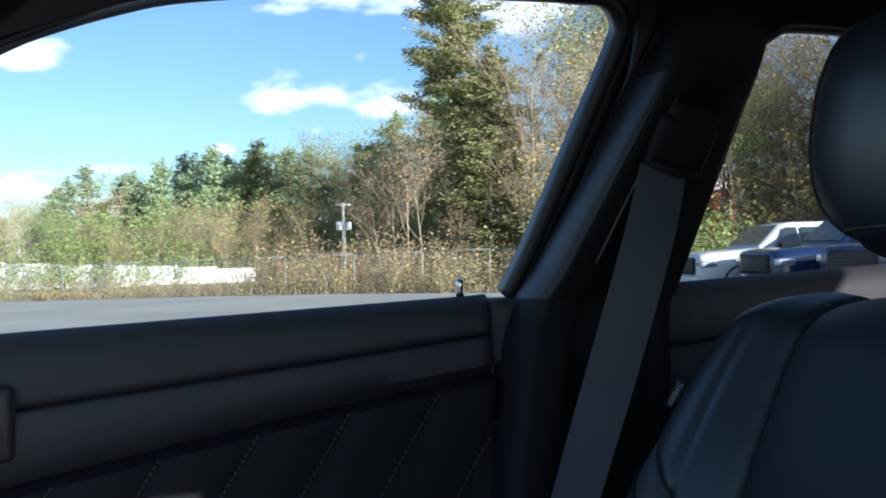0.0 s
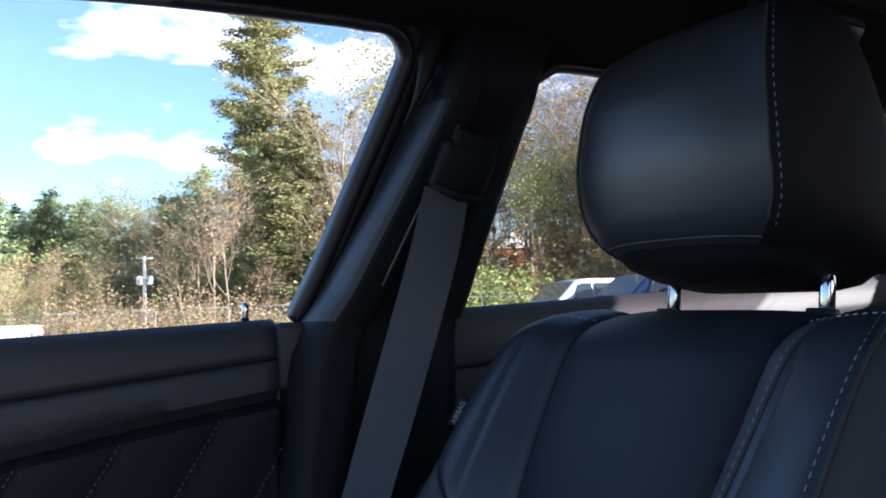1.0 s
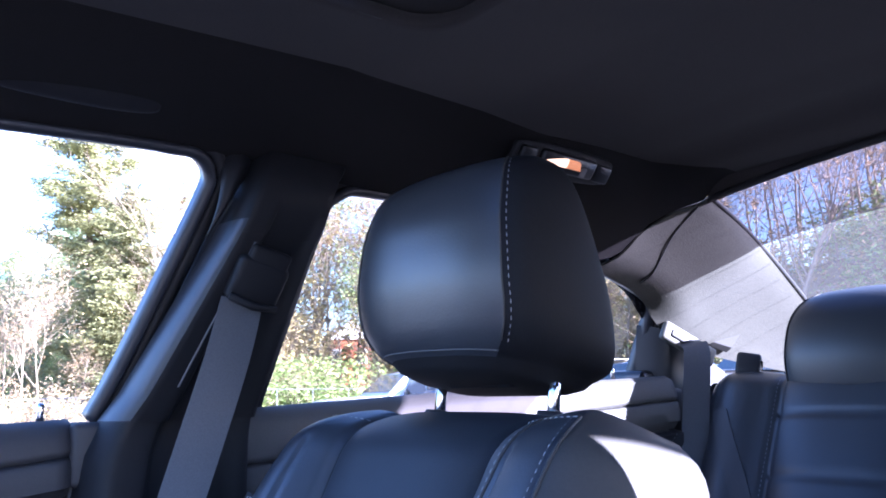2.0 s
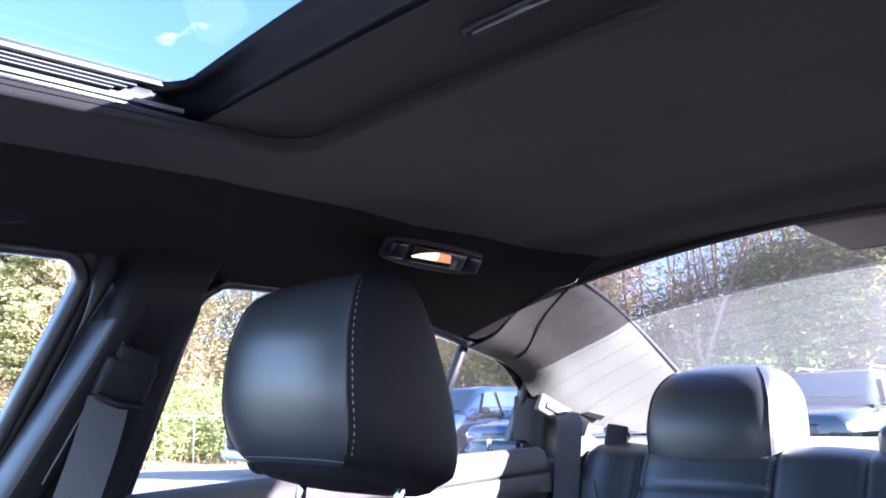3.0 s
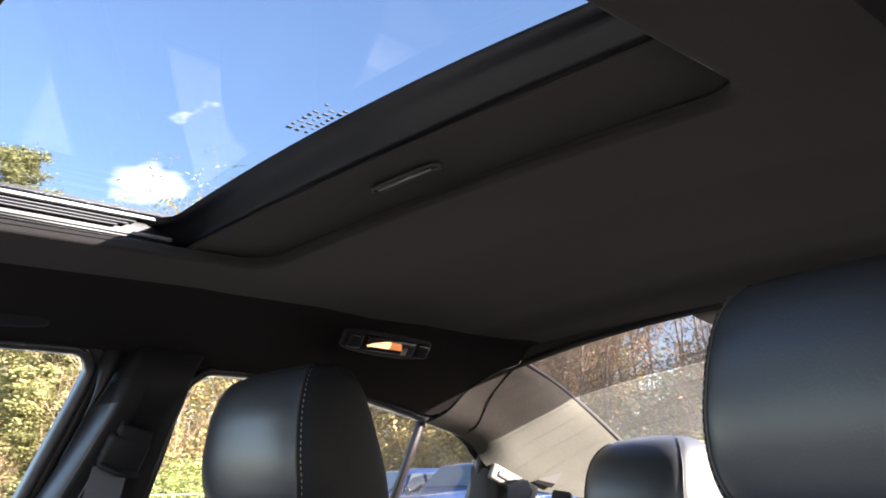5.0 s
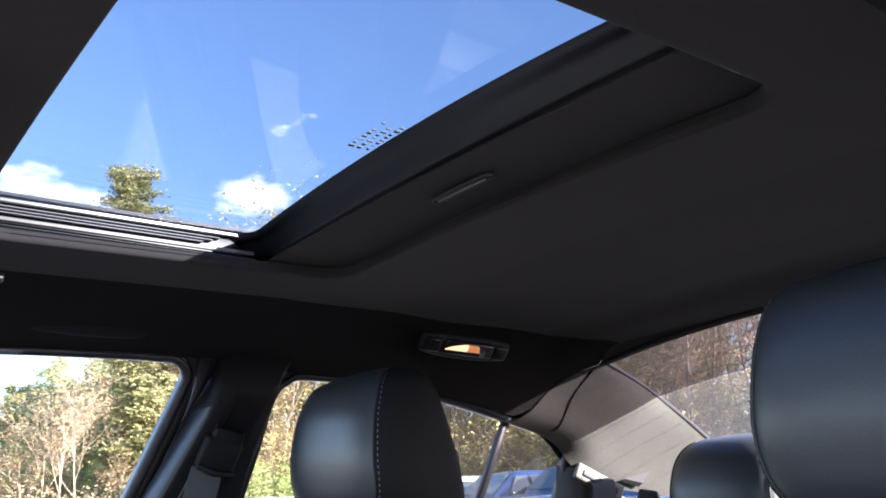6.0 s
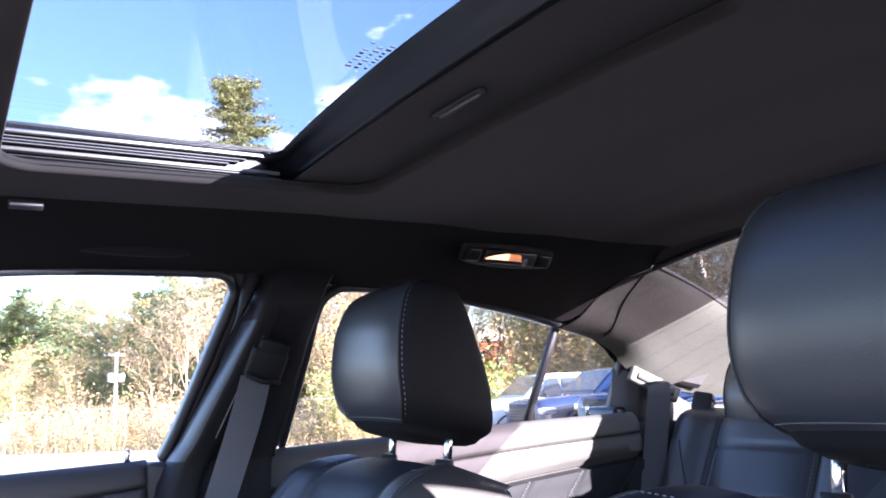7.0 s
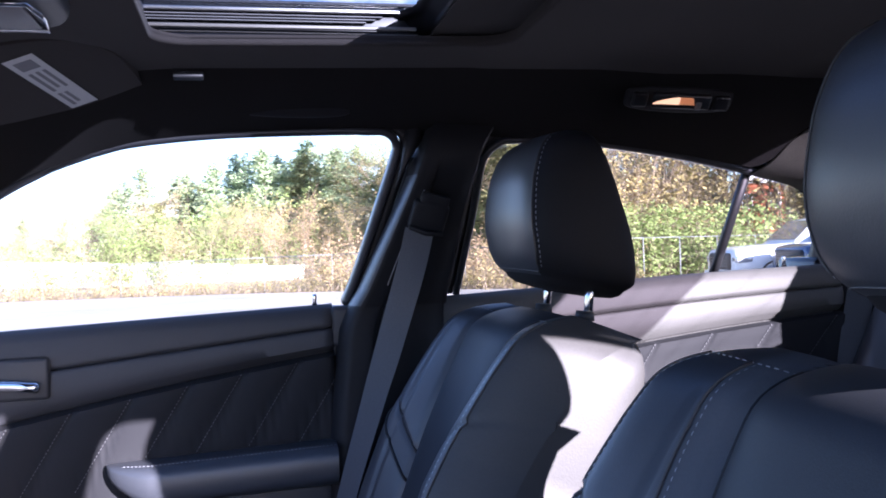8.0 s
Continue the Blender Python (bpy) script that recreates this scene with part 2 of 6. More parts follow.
def join(bm, other):
    me = bpy.data.meshes.new("tmp")
    other.to_mesh(me)
    other.free()
    bm.from_mesh(me)
    bpy.data.meshes.remove(me)
    return bm


def moved(bm, m):
    bmesh.ops.transform(bm, matrix=m, verts=bm.verts[:])
    return bm


def spline(points, n=8):
    """Catmull-Rom through the points."""
    p = [Vector(q) for q in points]
    out = []
    for i in range(len(p) - 1):
        a, b, c, d = p[max(i - 1, 0)], p[i], p[i + 1], p[min(i + 2, len(p) - 1)]
        for k in range(n):
            t = k / n
            out.append(0.5 * (2 * b + (c - a) * t + (2 * a - 5 * b + 4 * c - d) * t * t + (3 * b - a - 3 * c + d) * t ** 3))
    out.append(p[-1])
    return out


def tube(points, r, sides=8, taper=None, bm=None, cap=True):
    """A round tube along points; r a radius or a list of radii."""
    bm = bm or bmesh.new()
    p = [Vector(q) for q in points]
    ring0 = None
    side = None
    for i, q in enumerate(p):
        d = (p[min(i + 1, len(p) - 1)] - p[max(i - 1, 0)]).normalized()
        if side is None:
            side = d.orthogonal().normalized()
        side = (side - d * side.dot(d)).normalized()
        up = d.cross(side)
        rr = r[i] if isinstance(r, (list, tuple)) else r
        ring = [bm.verts.new(q + rr * (math.cos(2 * math.pi * k / sides) * side + math.sin(2 * math.pi * k / sides) * up)) for k in range(sides)]
        if ring0:
            for k in range(sides):
                bm.faces.new((ring0[k], ring0[(k + 1) % sides], ring[(k + 1) % sides], ring[k]))
        elif cap:
            bm.faces.new(ring[::-1])
        ring0 = ring
    if cap:
        bm.faces.new(ring0)
    return bm


def sweep(points, normal, profile, bm=None):
    """Sweeps a closed profile [(across, out)] along points; out is along normal, across lies in the surface."""
    bm = bm or bmesh.new()
    p = [Vector(q) for q in points]
    nrm = Vector(normal).normalized()
    last = None
    for i, q in enumerate(p):
        d = (p[min(i + 1, len(p) - 1)] - p[max(i - 1, 0)]).normalized()
        a = d.cross(nrm).normalized()
        ring = [bm.verts.new(q + a * s + nrm * o) for s, o in profile]
        if last:
            for k in range(len(ring)):
                j = (k + 1) % len(ring)
                bm.faces.new((last[k], last[j], ring[j], ring[k]))
        else:
            bm.faces.new(ring[::-1])
        last = ring
    bm.faces.new(last)
    return bm


def stitches(points, normal, length=0.004, gap=0.0035, r=0.0007, bm=None):
    """Short thread dashes along a line, lying on the surface."""
    bm = bm or bmesh.new()
    p = [Vector(q) for q in points]
    run, pos = 0.0, 0.0
    marks = []
    for a, b in zip(p, p[1:]):
        seg = (b - a).length
        while pos <= run + seg:
            marks.append((a + (b - a) * ((pos - run) / max(seg, 1e-6)), (b - a).normalized()))
            pos += length + gap
        run += seg
    for q, d in marks:
        n = normal(q) if callable(normal) else Vector(normal)
        s = d.cross(n).normalized()
        e = [q - d * length / 2, q + d * length / 2]
        ring = []
        for w, h in ((e[0], 0.3), (q, 1.0), (e[1], 0.3)):
            ring.append([bm.verts.new(w + s * r + n * 0.0004), bm.verts.new(w + n * (0.0004 + r * 1.6 * h)), bm.verts.new(w - s * r + n * 0.0004)])
        for k in range(2):
            for j in range(2):
                bm.faces.new((ring[k][j], ring[k][j + 1], ring[k + 1][j + 1], ring[k + 1][j]))
    return bm


def lerp(x, table):
    return float(np.interp(x, [t[0] for t in table], [t[1] for t in table]))


def soft(x, table):
    """Smooth curve through the table's points, without overshoot."""
    xs, ys = [t[0] for t in table], [t[1] for t in table]
    if x <= xs[0] or x >= xs[-1]:
        return float(np.interp(x, xs, ys))
    sl = [(ys[i + 1] - ys[i]) / (xs[i + 1] - xs[i]) for i in range(len(xs) - 1)]
    tg = [sl[0]] + [0.0 if p * q <= 0 else 2 * p * q / (p + q) for p, q in zip(sl, sl[1:])] + [sl[-1]]
    i = max(k for k in range(len(xs) - 1) if xs[k] <= x)
    h = xs[i + 1] - xs[i]
    t = (x - xs[i]) / h
    return (ys[i] * (1 + 2 * t) * (1 - t) ** 2 + tg[i] * h * t * (1 - t) ** 2 + ys[i + 1] * t * t * (3 - 2 * t) + tg[i + 1] * h * t * t * (t - 1))


def frange(a, b, n):
    return [a + (b - a) * i / (n - 1) for i in range(n)]


def text_on(word, size, m, mat, parent, name="lettering"):
    cu = bpy.data.curves.new(name, "FONT")
    cu.body, cu.size, cu.extrude, cu.align_x, cu.align_y = word, size, size * 0.01, "CENTER", "CENTER"
    tmp = bpy.data.objects.new("tmp", cu)
    me = bpy.data.meshes.new_from_object(tmp)
    bpy.data.objects.remove(tmp)
    me.transform(m)
    me.materials.append(M[mat])
    me.name = name
    ob = new(name, me)
    ob.parent = parent
    ob.matrix_parent_inverse = parent.matrix_basis.inverted()
    return ob


MIRROR = Matrix.Diagonal((1, -1, 1, 1))


def mirrored(ob):
    """The same thing on the driver's side."""
    return copy_thing(ob, MIRROR @ ob.matrix_basis)


# ---- car body: x to the rear, y to the passenger's side, ground at z = 0 ----
def y_glass(z):
    return 0.735 - 0.45 * (z - 1.0)


def on_glass(x, z, off=0.0):
    return Vector((x, y_glass(z) - off, z))


GLASS_N = Vector((0, -1, -0.45)).normalized()   # points into the cabin
FRONT_TOP = [(-0.105, 1.003), (-0.085, 1.055), (-0.052, 1.16), (-0.026, 1.245), (-0.024, 1.268), (-0.040, 1.283), (-0.07, 1.2845), (-0.115, 1.285), (-0.293, 1.281), (-0.422, 1.270),
             (-0.483, 1.257), (-0.54, 1.239), (-0.573, 1.225), (-0.638, 1.192), (-0.80, 1.098), (-0.97, 0.985)]
REAR_TOP = [(0.105, 1.01), (0.125, 1.15), (0.135, 1.235), (0.155, 1.262), (0.19, 1.2695), (0.334, 1.263), (0.49, 1.241), (0.60, 1.220), (0.698, 1.199), (0.775, 1.179), (0.812, 1.160), (0.822, 1.135), (0.824, 1.08), (0.824, 1.03)]


def window_top(x):
    """Height of the upper edge of the side windows."""
    return lerp(x, [(-0.97, 0.985), (-0.80, 1.098), (-0.638, 1.192), (-0.573, 1.225), (-0.483, 1.257), (-0.422, 1.270), (-0.293, 1.281), (-0.1, 1.286), (0.05, 1.285),
                    (0.19, 1.2695), (0.334, 1.263), (0.49, 1.241), (0.60, 1.220), (0.698, 1.199), (0.765, 1.176), (0.81, 1.14)])


# -- headliner: one sheet with the roof opening cut through, rolled down at the sides
OPEN = (-0.372, 0.098, 0.345, 0.045)   # front, rear, half width, corner radius


def liner_fold(x):
    """Half width at which the headliner folds down to the windows, and how far the rear corner has begun."""
    w = max(0.0, min(1.0, (x - 0.66) / 0.1))
    w = w * w * (3 - 2 * w)
    return max(0.458, min(0.53, 0.465 + 0.2 * (x - 0.1))) - 0.085 * w, w


def liner_z(x, y):
    zc = lerp(x, [(-0.66, 1.330), (-0.5, 1.362), (-0.36, 1.374), (0.1, 1.380), (0.3, 1.392), (0.55, 1.394), (0.66, 1.390), (0.69, 1.384), (0.72, 1.372), (0.77, 1.362)])
    a = abs(y)
    z = zc - 0.075 * a * a
    x_edge, w = liner_fold(x)
    if a > x_edge:
        k = min(1.0, (a - x_edge) / (0.605 - x_edge))
        low = min(window_top(x) + 0.004, z - 0.01)
        z = z + (low - z) * k ** (0.85 + 1.2 * w)
    return z


def liner_edge(x):
    """Half width of the headliner: it draws in towards the rear pillars."""
    return lerp(x, [(0.60, 0.605), (0.63, 0.604), (0.66, 0.594), (0.69, 0.570), (0.727, 0.541), (0.75, 0.526), (0.769, 0.514), (0.775, 0.510)])


def in_opening(x, y, grow=0.0):
    f, r, w, c = OPEN
    f, r, w = f - grow, r + grow, w + grow
    dx, dy = max(f + c - x, x - (r - c), 0), max(abs(y) - (w - c), 0)
    return (dx * dx + dy * dy) < c * c if (dx > 0 and dy > 0) else (f < x < r and abs(y) < w)


def rounded_rect(f, r, w, c, n=8):
    out = []
    for cx, cy, a0 in ((r - c, w - c, 0), (f + c, w - c, 90), (f + c, -w + c, 180), (r - c, -w + c, 270)):
        for k in range(n + 1):
            a = radians(a0 + 90 * k / n)
            out.append((cx + c * math.cos(a), cy + c * math.sin(a)))
    return out


def build_headliner():
    """Ring between the opening's rim and a square frame, then plain sheets fore and aft."""
    bm = bmesh.new()
    rim = rounded_rect(*OPEN, n=10)
    # dense inner rim, fanned outwards to the frame
    f, r, w, c = OPEN
    X0, X1, Y1 = f - 0.06, r + 0.07, 0.44

    def outer(x, y):
        cx, cy = (f + r) / 2, 0
        dx, dy = x - cx, y
        k = min((X1 - cx) / dx if dx > 1e-6 else ((X0 - cx) / dx if dx < -1e-6 else 9e9), Y1 / abs(dy) if abs(dy) > 1e-6 else 9e9)
        return cx + dx * k, cy + dy * k

    # subdivide the straight runs
    dense = []
    for i, a in enumerate(rim):
        b = rim[(i + 1) % len(rim)]
        n = max(1, int(math.hypot(b[0] - a[0], b[1] - a[1]) / 0.03))
        dense += [(a[0] + (b[0] - a[0]) * k / n, a[1] + (b[1] - a[1]) * k / n) for k in range(n)]
    layers = []
    for s, dz in ((0.0, 0.009), (0.0, 0.004), (0.012, 0.0012), (0.04, 0.0), (0.10, 0.0), (0.5, 0.0), (1.0, 0.0)):
        ring = []
        for x, y in dense:
            ox, oy = outer(x, y)
            px, py = x + (ox - x) * s, y + (oy - y) * s
            ring.append(bm.verts.new((px, py, liner_z(px, py) + dz)))
        layers.append(ring)
    n = len(dense)
    for a, b in zip(layers, layers[1:]):
        for i in range(n):
            bm.faces.new((a[i], a[(i + 1) % n], b[(i + 1) % n], b[i]))
    # sheets round the frame
    flank = [Y1 + 0.1 * k for k in range(5)]       # from the frame to the fold
    drop = [Y1 + 0.4 + 0.1 * k for k in range(7)]   # from the fold to the window

    def sheet(u, v):
        a, q = abs(u), abs(u) - Y1
        if q > 0:
            fold, edge = liner_fold(v)[0], liner_edge(v)
            a = Y1 + (fold - Y1) * q / 0.4 if q <= 0.4 else fold + (edge - fold) * (q - 0.4) / 0.6
        return (v, math.copysign(a, u), liner_z(v, a))
    ys_all = [-q for q in flank[::-1]] + frange(-Y1, Y1, 25)[1:-1] + flank
    join(bm, grid(sheet, ys_all, frange(-0.66, X0, 12)))
    join(bm, grid(sheet, ys_all, frange(X1, 0.775, 42)))
    for s in (-1, 1):
        join(bm, grid(sheet, [s * q for q in flank], frange(X0, X1, 24)))
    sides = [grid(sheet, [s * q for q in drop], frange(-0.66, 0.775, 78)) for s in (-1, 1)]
    bm.normal_update()
    for f in bm.faces:
        if f.normal.z > 0:
            f.normal_flip()
    upper = bmesh.ops.duplicate(bm, geom=bm.verts[:] + bm.edges[:] + bm.faces[:])["geom"]
    bmesh.ops.translate(bm, verts=[g for g in upper if isinstance(g, bmesh.types.BMVert)], vec=(0, 0, 0.004))
    bmesh.ops.reverse_faces(bm, faces=[g for g in upper if isinstance(g, bmesh.types.BMFace)])
    for side in sides:
        side.normal_update()
        for f in side.faces:
            if f.normal.z > 0:
                f.normal_flip()
        tagged(part("trim", thick(side, -0.004), "side_cloth"), "headliner cloth above the windows, coloured darker for shade", "trim", kind="structure")
    return bm


ceiling = part("ceiling", build_headliner(), "liner")
tagged(ceiling, "dark charcoal cloth headliner with an opening for the sunroof", "ceiling", kind="structure")

roof = bmesh.new()
for f, r, s0, s1 in ((-0.70, -0.42, -0.62, 0.62), (0.17, 0.80, -0.62, 0.62), (-0.42, 0.17, 0.41, 0.62), (-0.42, 0.17, -0.62, -0.41)):
    join(roof, grid(lambda u, v: (v, u, 1.47 - 0.16 * u * u - 0.05 * max(0, v - 0.3) ** 2 * 4 - 0.22 * max(0, -v - 0.35) ** 2), frange(s0, s1, 10), frange(f, r, 10)))
tagged(part("roof", thick(roof, 0.004), "paint"), "black painted steel car roof over the cabin", "roof", kind="structure")

# -- sunroof
sunroof = thing("sunroof", (-0.1, 0, 1.40), "tinted glass sunroof in a black frame with aluminium side tracks", "sunroof")
roof_arch = lambda y: 1.4385 - 0.13 * y * y
part("pane", thick(grid(lambda u, v: (v, u, roof_arch(u)), frange(-0.40, 0.40, 25), frange(-0.41, 0.03, 4)), 0.004), "glass_roof", sunroof, "tinted roof glass")
# black band under the rear edge, with a rounded inner corner
rf = grid(lambda u, v: (lerp(v, [(0, -0.032), (1, -0.029), (2, -0.023), (3, -0.017), (4, -0.014), (5, 0.0)]) - 0.022 * max(0.0, (abs(u) - 0.335) / 0.03) ** 2 * (1 - v / 5), u,
                        lerp(v, [(0, roof_arch(u) - 0.001), (1, roof_arch(u) - 0.008), (2, roof_arch(u) * 0.5 + 0.7), (3, 1.4035 - 0.05 * u * u), (4, 1.397 - 0.05 * u * u), (5, 1.3955 - 0.05 * u * u)])), frange(-0.372, 0.372, 61), frange(0, 5, 16))
part("rear_frame", thick(rf, 0.002), "frame_black", sunroof, "black rubber and frame behind the glass")
sh = grid(lambda u, v: (v, u, 1.3935 - 0.05 * u * u + 0.0015 * math.sin((v - 0.02) * 30)), frange(-0.40, 0.40, 25), frange(-0.010, 0.20, 10))
shade_panel = part("shade", thick(sh, -0.004), "liner", sunroof, "sliding sunshade panel in dark cloth, pushed back")
handle = tube([Vector((0.030 + 0.02 * b, a - 0.002, 1.389)) for a, b in ((-0.045, 0.2), (-0.05, 0.5), (-0.045, 0.8), (0.045, 0.8), (0.05, 0.5), (0.045, 0.2), (-0.045, 0.2))], 0.0022, 6)
join(handle, box((0.034, -0.047, 1.389), (0.046, 0.047, 1.3915), 0.001))
part("pull_handle", handle, "plastic", shade_panel, "black plastic finger pull with a thin bright rim")
part("pull_rim", tube([(0.0405, -0.040, 1.3875), (0.0405, 0.040, 1.3875)], 0.0011, 6), "silver", shade_panel)
for s in (1, -1):
    part("side_track", box((-0.385, s * 0.362, 1.4150), (-0.040, s * 0.370, 1.4205), 0.0015), "satin", sunroof, "bright aluminium glass edge rail")
    lower = bmesh.new()
    for x1, y0, y1, z0, z1 in ((-0.030, 0.3565, 0.362, 1.3915, 1.3965), (-0.030, 0.3495, 0.352, 1.3832, 1.3848)):
        box((-0.385, s * y0, z0), (x1, s * y1, z1), 0.001, 2, lower)
    part("side_track", lower, "track", sunroof, "dull aluminium track")
    for k, (z, x1) in enumerate(((1.4105, -0.075), (1.4062, -0.085), (1.4022, -0.098))):
        part("track_rib", box((-0.385, s * (0.3635 - 0.001 * k), z), (x1, s * 0.371, z + 0.0011), 0.0003), "silver", sunroof)
    part("track_wall", box((-0.40, s * 0.371, 1.372), (0.03, s * 0.385, 1.424), 0.001), "frame_black", sunroof)
    part("track_floor", box((-0.40, s * 0.347, 1.370), (0.03, s * 0.376, 1.3815), 0.001), "frame_black", sunroof)
    part("track_cover", box((-0.412, s * 0.340, 1.372), (-0.383, s * 0.385, 1.42), 0.003), "rubber", sunroof)
# small print on the glass
marks = bmesh.new()
rnd = random.Random(5)
for i in range(3):
    for k in range(8):
        y = 0.055 - 0.0088 * k + rnd.uniform(-0.001, 0.001)
        if rnd.random() < 0.15:
            continue
        x = -0.062 + 0.011 * i
        box((x, y, roof_arch(y) - 0.0012), (x + rnd.uniform(0.003, 0.007), y + rnd.uniform(0.0015, 0.005), roof_arch(y) - 0.0002), bm=marks)
part("glass_print", marks, "dark_print", sunroof, "small dark print on the roof glass", smooth=False)


# -- doors
def door_profile(x, s, c1, c2, shift):
    """Inner face of a door, from the glass slot down: points (y, z)."""
    mid = (c1 + c2) / 2
    pts = [(0.742, s - 0.006), (0.737, s + 0.001), (0.724, s + 0.001), (0.711, s - 0.006), (0.7045, s - 0.02), (0.702, c1 + 0.008), (0.7025, c1 + 0.003), (0.7065, c1), (0.7015, c1 - 0.003),
           (0.7005, c1 - 0.008), (0.6985, mid + 0.008), (0.699, mid - 0.01), (0.7035, c2 + 0.012), (0.709, c2 + 0.004), (0.7115, c2 + 0.0015), (0.7155, c2), (0.712, c2 - 0.002), (0.7105, c2 - 0.006),
           (0.711, c2 - 0.02), (0.713, c2 - 0.04), (0.715, c2 - 0.04 - (c2 - 0.76) * 0.35), (0.716, c2 - 0.04 - (c2 - 0.76) * 0.7), (0.718, 0.72), (0.722, 0.60), (0.724, 0.45), (0.724, 0.33)]
    return [(y + shift, z) for y, z in pts]


def build_door(name, x0, x1, s, c1, c2, shift, seams, label, pad="door_pad"):
    """A car door's inside: padded top, crease, quilted lower panel and the outer skin."""
    door = thing(name, ((x0 + x1) / 2, 0.8, 0.30), label, "car door")
    nx = 90
    xs = frange(x0, x1, nx)
    nv = len(door_profile(0, 1, 0.95, 0.9, 0))

    def fn(x, v):
        p = door_profile(x, s(x), c1(x), c2(x), shift(x))
        i = min(int(v), nv - 2)
        f = v - i
        y = p[i][0] + (p[i + 1][0] - p[i][0]) * f
        z = p[i][1] + (p[i + 1][1] - p[i][1]) * f
        edge = min(x - x0, x1 - x)
        y += 0.012 * max(0, 1 - edge / 0.012) ** 2
        if v >= 17:
            for q in seams:
                d = abs((x - q) - 0.62 * (z - c2(q)))
                y += 0.0035 * math.exp(-(d / 0.0035) ** 2) - 0.003 * (1 - math.exp(-(d / 0.02) ** 2))
        return (x, y, z)

    upper = [v for v in range(0, 9)]
    part("upper_pad", thick(grid(fn, xs, upper), 0.004), pad, door, "soft black upper door pad")
    part("mid_pad", thick(grid(fn, xs, list(range(7, 17))), 0.004), pad, door)
    fine = frange(x0, x1, 260)
    part("quilted_panel", thick(grid(fn, fine, [15, 16, 17, 17.25, 17.5, 17.75, 18, 18.3, 18.6, 19, 19.3, 19.6, 20, 20.5, 21, 22, 23, 24, 25]), 0.004), "quilt", door, "black leather insert with slanted stitched seams")
    th = bmesh.new()
    for q in seams:
        for off in (-0.0045,):
            pts = []
            for z in frange(c2(q) - 0.008, 0.72, 14):
                x = q + off + 0.62 * (z - c2(q))
                if x0 < x < x1:
                    zs = [q2[1] for q2 in door_profile(x, s(x), c1(x), c2(x), 0)][17:]
                    v = 17 + float(np.interp(-z, [-k for k in zs], range(len(zs))))
                    pts.append(Vector(fn(x, v)) + Vector((0, -0.001, 0)))
            if len(pts) > 2:
                stitches(pts, (0, -1, 0), 0.0035, 0.003, 0.0006, th)
    if th.verts:
        part("stitching", th, "thread", door)
    else:
        th.free()
    skin_z = lambda u, v: (s(u) - 0.022) * (1 - v) + 0.28 * v
    skin = grid(lambda u, v: (u, 0.765 + 0.10 * math.sin(min(1, (s(u) - skin_z(u, v)) / 0.4) * 1.57) - (0.05 * max(0, 0.45 - skin_z(u, v))), skin_z(u, v)), frange(x0 - 0.01, x1 + 0.01, 20), frange(0, 1, 16))
    part("outer_skin", thick(skin, 0.003), "paint", door)
    part("jamb_seal", box((x1 - 0.004, 0.722 + shift(x1), 0.30), (x1 + 0.03, 0.765 + shift(x1), s(x1) - 0.02), 0.006, 2), "rubber", door, "black rubber edge seal of the door")
    part("glass_slot", box((x0, 0.742 + shift((x0 + x1) / 2), 0.955), (x1, 0.768, 0.975), 0.002), "rubber", door)
    return door


f_s = lambda x: 1.003 + 0.037 * (x + 0.1)
f_c1 = lambda x: 0.967 + 0.10 * (x + 0.1)
f_c2 = lambda x: 0.925 + 0.13 * (x + 0.1) - 0.06 * (x + 0.1) ** 2
front_door = build_door("front_door", -1.02, -0.124, f_s, f_c1, f_c2, lambda x: 0.0, [-0.09, -0.182, -0.274, -0.362, -0.452, -0.545, -0.64], "black car door trim with padded top and quilted leather insert")
r_s = lambda x: 1.008 + 0.042 * (x - 0.1)
r_c1 = lambda x: 0.945 + 0.076 * (x - 0.1)
r_c2 = lambda x: 0.862 + 0.128 * (x - 0.1)
r_shift = lambda x: -0.018 - 0.012 * max(0.0, x - 0.2) - 0.07 * max(0.0, x - 0.45) ** 2 / 0.12
rear_door = build_door("rear_door", 0.045, 0.812, r_s, r_c1, r_c2, r_shift, [0.25, 0.36, 0.47, 0.58, 0.69, 0.80], "black rear car door trim, padded top lightened for sunlight, closed", "rear_pad")


